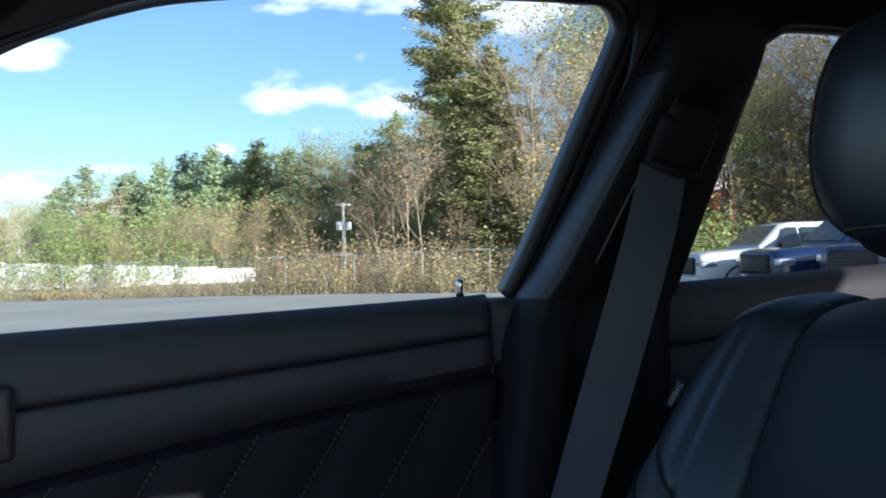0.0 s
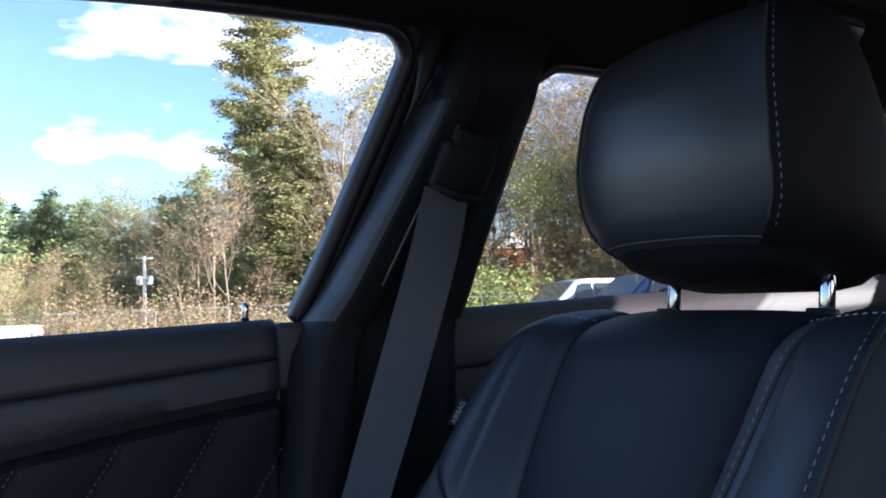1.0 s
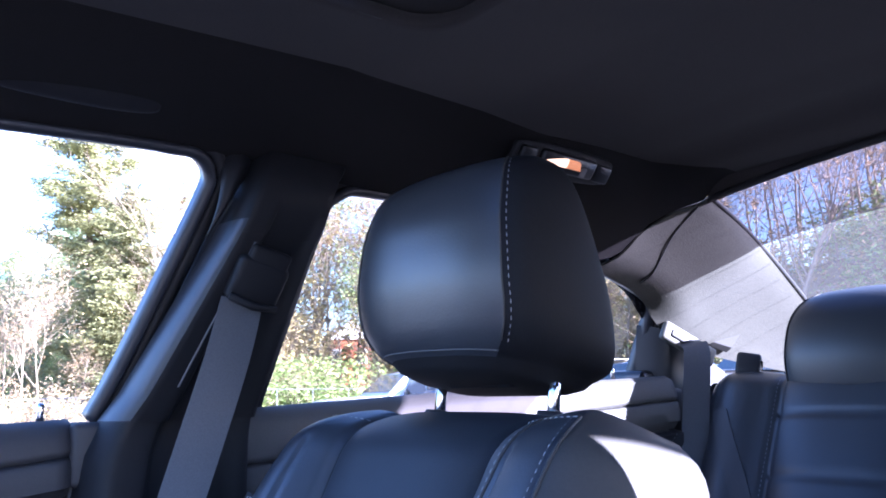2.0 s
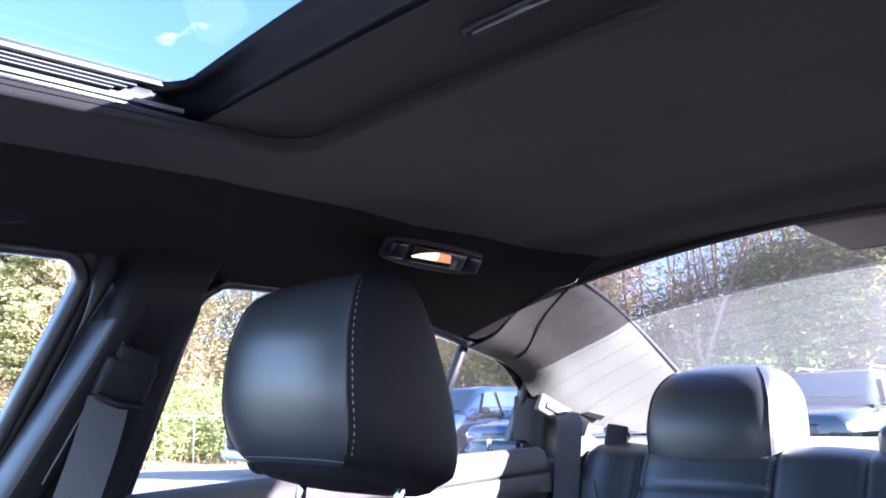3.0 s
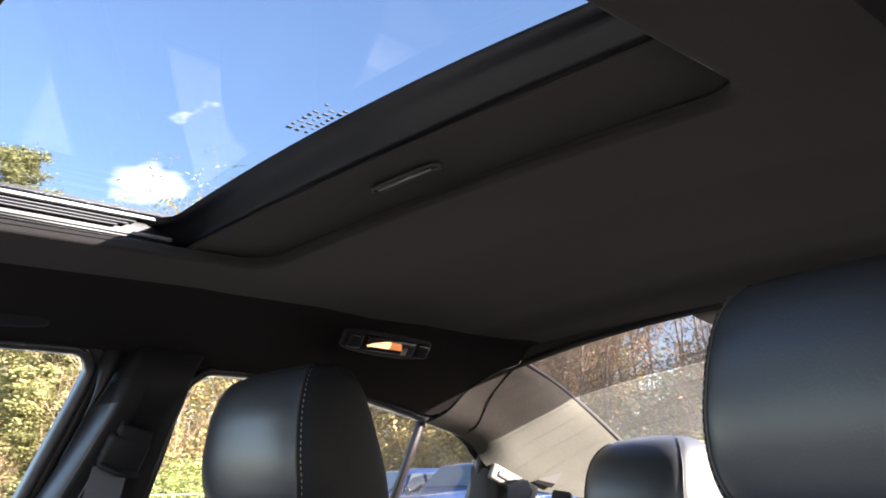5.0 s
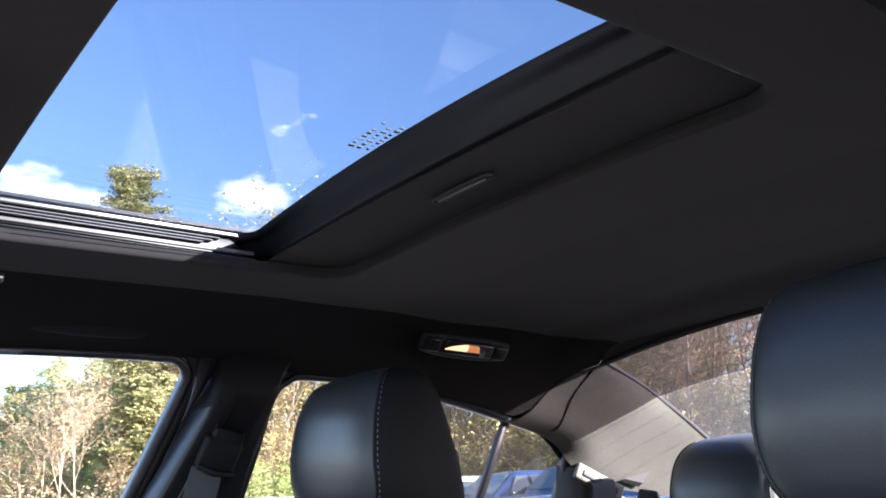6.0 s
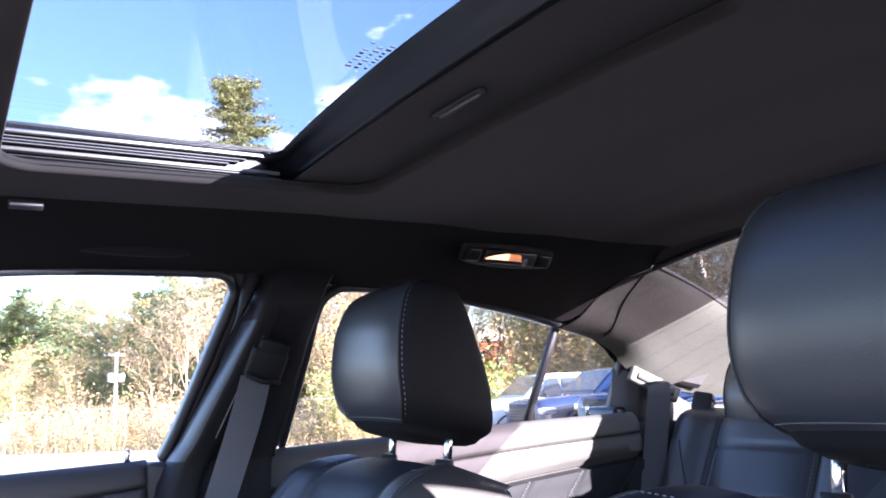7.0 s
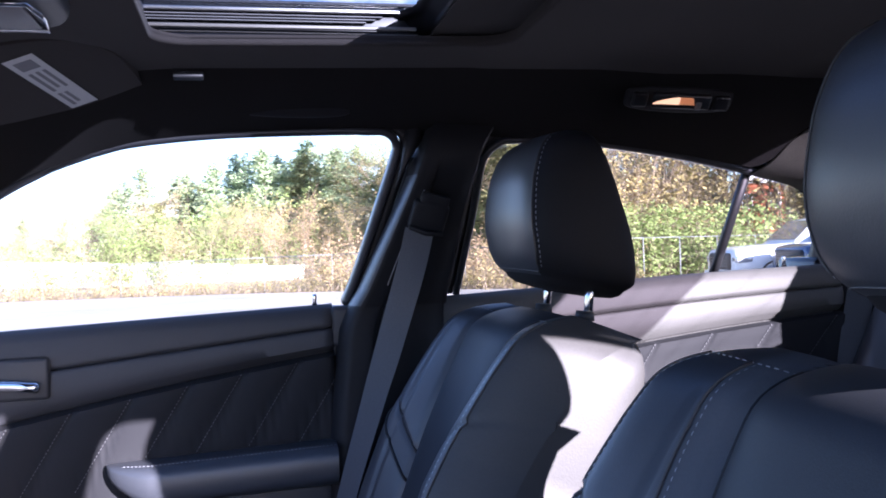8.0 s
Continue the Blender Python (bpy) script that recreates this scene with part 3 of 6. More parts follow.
def window_parts(door, top, pane_mat, front):
    """Glass pane, frame strips and seals of one side window."""
    path = spline([on_glass(x, z) for x, z in top], 5)
    bm = bmesh.new()
    if front:
        low = [(-1.0, 0.93), (-0.5, 0.95), (-0.09, 0.97)]
        poly = [(x, z) for x, z in top] + low
    else:
        poly = [(x, z) for x, z in top] + [(0.826, 0.98), (0.10, 0.96)]
    f = bm.faces.new([bm.verts.new(on_glass(x, z, -0.012)) for x, z in poly])
    bmesh.ops.triangulate(bm, faces=[f])
    pane = part("pane", thick(bm, 0.004), pane_mat, door, "clear side window glass, closed" if front else "tinted rear side window glass", smooth=False)
    pane.visible_shadow = False
    sgn = 1 if front else -1
    prof = lambda pts: [(sgn * a, o) for a, o in pts]
    part("window_frame", sweep(path, GLASS_N, prof(((-0.002, -0.012), (-0.002, 0.002), (0.0015, 0.008), (0.008, 0.010), (0.0115, 0.006), (0.012, -0.012)))), "satin_black", door, "satin black window frame")
    part("weatherstrip", sweep(path, GLASS_N, prof(((0.0125, -0.012), (0.0125, 0.002), (0.020, 0.004), (0.0275, 0.002), (0.028, -0.012)))), "rubber", door, "black rubber weatherstrip")
    if front:   # rounded trim along the rear upright, running up under the headliner
        upright = spline([on_glass(x, z) for x, z in ((-0.112, 0.985), (-0.085, 1.055), (-0.052, 1.16), (-0.030, 1.232), (-0.022, 1.258))], 6)
        part("frame_ridge", sweep(upright, GLASS_N, prof(((0.0285, -0.012), (0.0285, 0.012), (0.032, 0.018), (0.038, 0.019), (0.042, 0.014), (0.043, -0.012)))), "satin_black", door, "rounded satin black edge trim")
    return pane


window_parts(front_door, FRONT_TOP, "glass", True)
window_parts(rear_door, REAR_TOP, "glass_rear", False)
# fixed-pane divider of the rear window
dv = bmesh.new()
sweep([on_glass(0.617, 1.02), on_glass(0.631, 1.12), on_glass(0.645, 1.222)], GLASS_N, [(-0.008, -0.012), (-0.008, -0.004), (-0.005, -0.001), (0.005, -0.001), (0.008, -0.004), (0.008, -0.012)], dv)
part("divider_bar", dv, "plastic", rear_door, "black window divider bar")


def lock_pin(door, x, y, z):
    bm = tube([(x, y, z - 0.02), (x, y, z + 0.004)], 0.0045, 10)
    part("lock_pin", tube([(x, y, z - 0.012), (x, y, z + 0.010), (x, y, z + 0.017), (x, y, z + 0.020)], [0.0036, 0.0036, 0.0042, 0.003], 12), "chrome", door, "small metal lock pin")
    part("pin_collar", bm, "rubber", door)


part("sill_corner", box((-0.128, 0.706, 0.93), (-0.078, 0.752, 0.999), 0.008, 3), "door_pad", front_door)
lock_pin(front_door, -0.154, 0.731, 1.001)
lock_pin(rear_door, 0.744, 0.690, 1.035)
# inner door release and armrest
cup = box((-0.74, 0.694, 0.872), (-0.582, 0.704, 0.942), 0.008, 3)
cup_part = part("release_bezel", cup, "plastic", front_door, "black recessed bezel")
part("release_lever", tube(spline([(-0.71, 0.692, 0.902), (-0.645, 0.684, 0.900), (-0.610, 0.683, 0.896), (-0.597, 0.689, 0.894)], 5), [0.009] * 12 + [0.010, 0.009, 0.008, 0.006], 10), "chrome", cup_part, "chrome door release lever")


def armrest(door, x0, x1, z, y0):
    """A padded armrest: rounded loft with a nose at its front end."""
    def fn(a, x):
        k = (x - x0) / (x1 - x0)
        nose = min(1.0, ((x - x0) / 0.07)) ** 0.5 if x > x0 else 0.0
        w, h = 0.050 * nose + 0.001, 0.034 * nose + 0.001
        ca, sa = math.cos(a), math.sin(a)
        sq = lambda q: math.copysign(abs(q) ** 0.6, q)
        return (x, y0 + 0.03 - w * sq(ca) * 1.0, z + 0.012 * k - h + h * sq(sa))
    xs = [x0, x0 + 0.003, x0 + 0.01, x0 + 0.022, x0 + 0.04, x0 + 0.07] + frange(x0 + 0.1, x1, 12)
    part("armrest", grid(fn, [2 * math.pi * k / 28 for k in range(28)], xs, closed=True), "leather", door, "padded black leather armrest")
    th = stitches([Vector(fn(radians(62), x)) for x in frange(x0 + 0.03, x1, 40)], (0, -0.4, 0.9), 0.0035, 0.003, 0.0006)
    part("stitching", th, "stitch", door)
    part("armrest_base", box((x0 + 0.05, y0 + 0.02, z - 0.20), (x1, 0.72, z - 0.05), 0.02, 3), "plastic", door)


armrest(front_door, -0.50, -0.13, 0.762, 0.655)
armrest(rear_door, 0.20, 0.78, 0.800, 0.625)


# -- B-pillar trim
def pillar_y(z):
    return y_glass(max(z, 0.99)) - 0.072 - 0.02 * max(0, 0.99 - z) + 6.0 * max(0.0, z - 1.20) ** 2


def pillar_front(z):
    return lerp(z, [(0.3, -0.19), (0.805, -0.137), (0.962, -0.116), (1.0, -0.098), (1.03, -0.080), (1.078, -0.060), (1.191, -0.012), (1.26, 0.014), (1.30, 0.030), (1.34, 0.038)])


def pillar_rear(z):
    return lerp(z, [(0.3, 0.06), (0.8, 0.068), (1.016, 0.073), (1.194, 0.102), (1.245, 0.113), (1.27, 0.126), (1.30, 0.150), (1.34, 0.175)])


def pillar(u, v):
    """u across from the front edge (0) to the rear edge (1), v the height."""
    f, r = pillar_front(v), pillar_rear(v)
    x = f + (r - f) * u
    y = pillar_y(v) + 0.055 * (1 - math.sqrt(1 - max(0.0, 1 - u / 0.13) ** 2)) + 0.05 * max(0, (u - 0.93) / 0.07) ** 2
    # channel for the belt, behind a raised front ridge
    if v < 1.24:
        k = 1 / (1 + math.exp(-(u - 0.33) / 0.012))
        y += 0.016 * k * (1 - math.exp(-((u - 1.0) / 0.1) ** 2)) * min(1, (1.24 - v) / 0.05)
    return (x, y, v)


b_pillar = thing("pillar_trim", (0, 0.66, 0.3), "black plastic centre pillar trim beside the front seat", "pillar trim", kind="structure")
us = [0, 0.004, 0.012, 0.025, 0.04, 0.06, 0.08, 0.1, 0.12, 0.14, 0.18, 0.24, 0.28, 0.30, 0.31, 0.32, 0.33, 0.34, 0.35, 0.36, 0.38, 0.42, 0.5, 0.6, 0.7, 0.8, 0.88, 0.93, 0.95, 0.97, 0.985, 1.0]
part("trim_panel", thick(grid(pillar, [u for u in us if u >= 0.1], frange(1.0, 1.20, 16)), 0.004), "pillar_dark", b_pillar)
# edge strip lighter than the panel: the highlight is put into its colour
part("pillar_edge", thick(grid(pillar, [0, 0.001, 0.004, 0.01, 0.02, 0.035, 0.05, 0.065, 0.08, 0.1], frange(1.0, 1.215, 24)), 0.004), "satin_black", b_pillar, "rounded pillar trim edge, lighter and glossier for its highlight")
part("lower_panel", thick(grid(pillar, us, frange(0.30, 1.0, 40)), 0.004), "pillar_dark", b_pillar)
part("upper_edge", thick(grid(pillar, [0, 0.001, 0.004, 0.01, 0.02, 0.035, 0.05, 0.065, 0.08, 0.1], frange(1.215, 1.305, 12)), 0.004), "pillar_dark", b_pillar)
part("corner_seal", tube([(pillar_front(z) - 0.014, pillar_y(z) + 0.034, z) for z in frange(1.195, 1.335, 15)], [0.017 * min(1.0, k / 9) ** 1.5 + 0.0008 for k in range(15)], 10), "rubber", b_pillar, "black rubber filler at the window's upper corner")
part("cloth_panel", thick(grid(pillar, [u for u in us if u >= 0.1], frange(1.20, 1.305, 14)), 0.004), "pillar_dark", b_pillar, "matt black top of the pillar trim")
part("adjuster_slot", tube([Vector(pillar(0.27, z)) + Vector((-0.001, -0.0035, 0)) for z in frange(1.035, 1.19, 10)], 0.0016, 6), "silver", b_pillar, "thin pale edge of the belt height adjuster")

# -- front seat belt
def build_belt(name, guide, low, width, label, n_out, n_low=None):
    belt = thing(name, low[-1], label, "seat belt", "seat belts")
    path = spline([guide, *low], 8)
    n = len(path)
    bm = bmesh.new()
    rows = []
    for i, q in enumerate(path):
        d = (path[min(i + 1, n - 1)] - path[max(i - 1, 0)]).normalized()
        face = Vector(n_out).lerp(Vector(n_low or n_out), min(1.0, 1.6 * i / n)).normalized()
        a = d.cross(face).normalized()
        rows.append([bm.verts.new(q + a * width * (k / 6 - 0.5) + face * 0.0012 * math.sin(k / 6 * math.pi)) for k in range(7)])
    for a, b in zip(rows, rows[1:]):
        for k in range(6):
            bm.faces.new((a[k], a[k + 1], b[k + 1], b[k]))
    part("webbing", thick(bm, 0.0014), "webbing", belt, "woven grey belt webbing")
    return belt


N_IN = (-0.15, -0.96, -0.2)
belt = build_belt("seat_belt", (0.010, 0.590, 1.125), [(-0.007, 0.590, 1.06), (-0.045, 0.594, 0.94), (-0.078, 0.600, 0.837), (-0.125, 0.612, 0.68), (-0.165, 0.63, 0.50), (-0.18, 0.64, 0.33)], 0.047, "grey seat belt hanging from the centre pillar", N_IN, (-0.88, -0.46, -0.1))
g = box((-0.030, -0.012, -0.026), (0.030, 0.010, 0.026), 0.007, 3)
moved(g, Matrix.Translation((0.025, 0.586, 1.147)) @ pose(0, 0, 0, 24, 14, 0))
guide = part("guide", g, "pillar_dark", belt, "black belt guide")
part("guide_slot", moved(tube([(-0.028, -0.014, -0.02), (0.0, -0.019, -0.023), (0.028, -0.014, -0.02)], 0.0045, 8), Matrix.Translation((0.025, 0.586, 1.147)) @ pose(0, 0, 0, 24, 14, 0)), "pillar_dark", guide)
part("guide_cover", moved(box((-0.024, -0.006, 0), (0.024, 0.006, 0.030), 0.005, 3), Matrix.Translation((0.029, 0.578, 1.155)) @ pose(0, 0, 0, 24, 14, 0)), "pillar_dark", guide)

# -- C-pillar: a patch between four edges
def coons(a, b, c, d, n=26):
    """Patch: a and b run along u at v = 0 and 1, c and d along v at u = 0 and 1; each a list of points."""
    def at(p, t):
        q = [Vector(k) for k in p]
        i = min(int(t * (len(q) - 1)), len(q) - 2)
        f = t * (len(q) - 1) - i
        return q[i].lerp(q[i + 1], f)
    a, b, c, d = (spline(k, 8) for k in (a, b, c, d))

    def fn(u, v):
        s = at(a, u) * (1 - v) + at(b, u) * v + at(c, v) * (1 - u) + at(d, v) * u
        return s - (a[0] * (1 - u) * (1 - v) + a[-1] * u * (1 - v) + b[0] * (1 - u) * v + b[-1] * u * v)
    return fn


BACK_EDGE = [(0.785, 0.508, 1.321), (0.90, 0.525, 1.287), (1.03, 0.545, 1.238), (1.20, 0.572, 1.163), (1.42, 0.605, 1.053)]
LOW_EDGE = [(0.640, 0.632, 1.212), (0.71, 0.637, 1.196), (0.775, 0.645, 1.170), (0.815, 0.652, 1.135), (0.86, 0.655, 1.108), (1.0, 0.660, 1.075), (1.42, 0.665, 1.03)]
TOP_EDGE = [(0.785, 0.508, 1.321)] + [(x, liner_edge(x), liner_z(x, liner_edge(x)) - 0.001) for x in (0.769, 0.75, 0.727, 0.69, 0.66)] + [(0.640, 0.632, 1.212)]
c_flat = coons(BACK_EDGE, LOW_EDGE, TOP_EDGE, [(1.42, 0.605, 1.053), (1.42, 0.640, 1.045), (1.42, 0.665, 1.03)])


def c_fn(u, v):
    """The patch with a slight swell towards the cabin."""
    return Vector(c_flat(u, v)) + Vector((-0.25, -0.9, -0.2)) * (0.032 * math.sin(math.pi * v) * math.exp(-((u - 0.36) / 0.22) ** 2) * min(1.0, u / 0.16))


pillar_c = part("pillar_rear", thick(grid(c_fn, frange(0, 1, 60), frange(0, 1, 28)), 0.004), "pillar_cloth")
tagged(pillar_c, "rear roof pillar in dark grey woven cloth, partly in sun", "pillar trim", kind="structure")


def near_patch(p):
    """Closest place on the pillar patch, lifted a little into the cabin."""
    q = min((c_fn(i / 50, k / 50) for i in range(26) for k in range(51)), key=lambda w: (w - Vector(p)).length)
    return q + Vector((-0.0016, -0.0052, -0.0026))


SEAM = [(0.767, 0.520, 1.305), (0.757, 0.533, 1.285), (0.750, 0.550, 1.26), (0.746, 0.575, 1.23), (0.742, 0.597, 1.20), (0.735, 0.615, 1.185)]
part("pillar_seam", tube(spline([near_patch(p) for p in SEAM], 5), [0.0016] * 26, 6), "rubber", pillar_c, "dark joint in the pillar cloth")

# quarter trim behind the rear door, with the belt outlet
q_fn = lambda u, v: (u, lerp(v + max(0.0, 0.9 - u) * 0.4 * (v - 0.45), [(0.45, 0.665), (0.95, 0.655), (1.06, 0.648), (1.12, 0.640)]) + 0.05 * max(0, (0.852 - u) / 0.03) ** 2 - 0.10 * max(0, u - 0.90), v + (0.05 * max(0.0, 0.93 - u) / 0.1 - 0.03 * max(0.0, u - 0.93) / 0.06) * (v - 0.45) / 0.62)
quarter = part("trim", thick(grid(q_fn, [0.822, 0.828, 0.834, 0.84, 0.846, 0.852, 0.87, 0.89, 0.92, 0.95, 0.99], frange(0.45, 1.075, 14)), 0.004), "plastic")
tagged(quarter, "black plastic quarter trim beside the rear seat", "trim", kind="structure")
bezel = moved(box((-0.060, -0.007, -0.017), (0.060, 0.008, 0.017), 0.0065, 4), Matrix.Translation((0.872, 0.625, 1.093)) @ pose(0, 0, 0, 0, 26, -14))
bz = part("belt_bezel", bezel, "trim_grey", quarter, "grey belt outlet bezel")
part("belt_slot", moved(box((-0.046, -0.010, -0.007), (0.046, 0.0, 0.007), 0.003, 3), Matrix.Translation((0.872, 0.625, 1.093)) @ pose(0, 0, 0, 0, 26, -14)), "rubber", bz)
flap = bmesh.new()
fv = [flap.verts.new(p) for p in ((0.955, 0.630, 1.098), (1.030, 0.622, 1.112), (1.010, 0.628, 1.088), (0.955, 0.638, 1.092), (1.030, 0.634, 1.106), (1.010, 0.640, 1.080))]
for f in ((0, 1, 2), (3, 5, 4), (0, 3, 4, 1), (1, 4, 5, 2), (2, 5, 3, 0)):
    flap.faces.new([fv[i] for i in f])
part("belt_flap", flap, "rubber", quarter, "small black flap behind the belt outlet", smooth=False)
rear_belt = build_belt("seat_belt", (0.868, 0.612, 1.095), [(0.860, 0.600, 1.075), (0.838, 0.592, 1.00), (0.812, 0.585, 0.90), (0.79, 0.58, 0.80), (0.765, 0.58, 0.68), (0.74, 0.58, 0.55)], 0.046, "grey rear seat belt running down beside the seat back", (-0.55, -0.8, 0.1))

# rear window and shelf
def back_pt(u, v):
    """u from -1 to 1 across, v from 0 (top) to 1 (bottom)."""
    e = spline(BACK_EDGE, 8)
    k = v * (len(e) - 1)
    i = min(int(k), len(e) - 2)
    q = e[i].lerp(e[i + 1], k - i)
    return (q.x + 0.05 * (1 - u * u) * (0.2 + v) - 0.01 * (1 - u * u), q.y * u, q.z + (0.045 + 0.02 * v) * (1 - u * u))


window_back = thing("window_1", (1.1, 0, 1.05), "sloping rear window with a tinted upper edge", "window", kind="structure")
STRIP = 0.385
M["brown_wire"] = material("brown_heating_wire", (0.10, 0.055, 0.035), 0.6, grain=0.1, scale=300)
bp = part("pane", thick(grid(back_pt, frange(-1, 1, 25), frange(STRIP, 1, 12)), 0.004), "glass_back", window_back, "dusty rear window glass")
bp.visible_shadow = False
M["glass_strip"] = glass_material("tint_strip_glass", (0.60, 0.575, 0.60), dust=0.003, haze=0.006)
part("tint_strip", thick(grid(back_pt, frange(-1, 1, 25), frange(0, STRIP, 8)), 0.004), "glass_strip", window_back, "darker tint strip along the top of the rear window")
for s in (1, -1):
    part("window_frame", tube([Vector((p[0], s * p[1], p[2])) + Vector((0, -s * 0.004, 0.001)) for p in spline(BACK_EDGE, 6)], 0.0045, 8), "rubber", window_back, "dark edge band of the rear window")
part("window_frame", tube([Vector(back_pt(u, 0)) + Vector((0.0, 0, -0.004)) for u in frange(-1, 1, 25)], 0.006, 8), "rubber", window_back)
for k in range(9):
    v = STRIP * 0.4 + 0.085 * k
    part("heating_wire", tube([Vector(back_pt(u, v)) + Vector((-0.001, 0, -0.002)) for u in frange(-0.93, 0.93, 21)], 0.00035, 5, cap=False), "brown_wire", window_back)
# rear header between headliner and glass
hd = grid(lambda u, v: Vector((0.768, u * 0.502, liner_z(0.768, u * 0.502) + 0.006)).lerp(Vector(back_pt(u, 0)) + Vector((0.004, 0, 0.001)), v), frange(-1, 1, 41), frange(0, 1, 4))
tagged(part("trim", thick(hd, 0.003), "liner"), "dark cloth roof edge above the rear window", "trim", kind="structure")
# high brake light housing on the top edge of the glass
hb = thing("brake_light", (0.83, 0, 1.36), "brown-grey brake light housing hanging at the top of the rear window", "brake light")
bm = bmesh.new()
sec = []
for x, w, zt, zb in ((0.785, 0.135, 1.366, 1.352), (0.80, 0.125, 1.362, 1.343), (0.83, 0.105, 1.352, 1.330), (0.862, 0.09, 1.338, 1.318), (0.868, 0.085, 1.334, 1.320)):
    sec.append([bm.verts.new(p) for p in ((x, -w, zt), (x, -w * 0.96, zb), (x, w * 0.96, zb), (x, w, zt))])
for a, b in zip(sec, sec[1:]):
    for k in range(4):
        bm.faces.new((a[k], a[(k + 1) % 4], b[(k + 1) % 4], b[k]))
bm.faces.new(sec[0]), bm.faces.new(sec[-1])
bmesh.ops.bevel(bm, geom=bm.edges[:], offset=0.004, segments=2, affect="EDGES")
M["brown"] = material("brown_grey_plastic", (0.15, 0.105, 0.09), 0.5, grain=0.1, scale=300, spots=0.08)
part("housing", bm, "brown", hb)
shelf = grid(lambda u, v: (v, u, 1.022 + 0.015 * math.sin((v - 0.9) * 3)), frange(-0.665, 0.665, 20), frange(0.96, 1.44, 10))
tagged(part("shelf", thick(shelf, 0.02), "pillar_cloth"), "dark cloth parcel shelf below the rear window", "shelf", kind="structure")
deck = grid(lambda u, v: (v, u, 1.055 - 0.05 * (v - 1.42) - 0.04 * (u / 0.7) ** 2), frange(-0.72, 0.72, 12), frange(1.43, 2.05, 8))
tagged(part("boot_lid", thick(deck, 0.01), "paint"), "black painted boot lid behind the rear window", "boot lid", kind="structure")

# plain closing parts: floor, front bulkhead, windscreen, boot bulkhead
tagged(part("floor", thick(grid(lambda u, v: (v, u, 0.30 + 0.13 * math.exp(-(u / 0.12) ** 4)), frange(-0.74, 0.74, 25), frange(-1.5, 1.0, 12)), 0.03), "carpet"), "black carpeted car floor with a centre tunnel", "floor", kind="structure")
dash = grid(lambda u, v: (lerp(v, [(0, -0.80), (0.1, -0.84), (0.3, -0.86), (0.5, -0.92), (0.7, -1.05), (1, -1.45)]), u, lerp(v, [(0, 0.40), (0.1, 0.62), (0.3, 0.80), (0.5, 0.885), (0.7, 0.90), (1, 0.92)])), frange(-0.73, 0.73, 16), frange(0, 1, 16))
tagged(part("dashboard", thick(dash, 0.02), "door_pad"), "plain black dashboard below the windscreen", "dashboard", kind="structure")
wind = thing("window_2", (-1.0, 0, 0.95), "sloping clear windscreen", "window", kind="structure")
wp = part("pane", thick(grid(lambda u, v: (-0.68 - 0.78 * v - 0.05 * (1 - u * u) * v, u * (0.56 + 0.16 * v), 1.355 - 0.42 * v - 0.03 * u * u), frange(-1, 1, 15), frange(0, 1, 8)), 0.005), "glass", wind)
wp.visible_shadow = False
part("bulkhead", box((0.985, -0.66, 0.32), (1.0, 0.66, 1.02), 0.004), "carpet", thing("wall_rear", (1, 0, 0.3), "carpeted bulkhead behind the rear seat", "wall", kind="structure"))
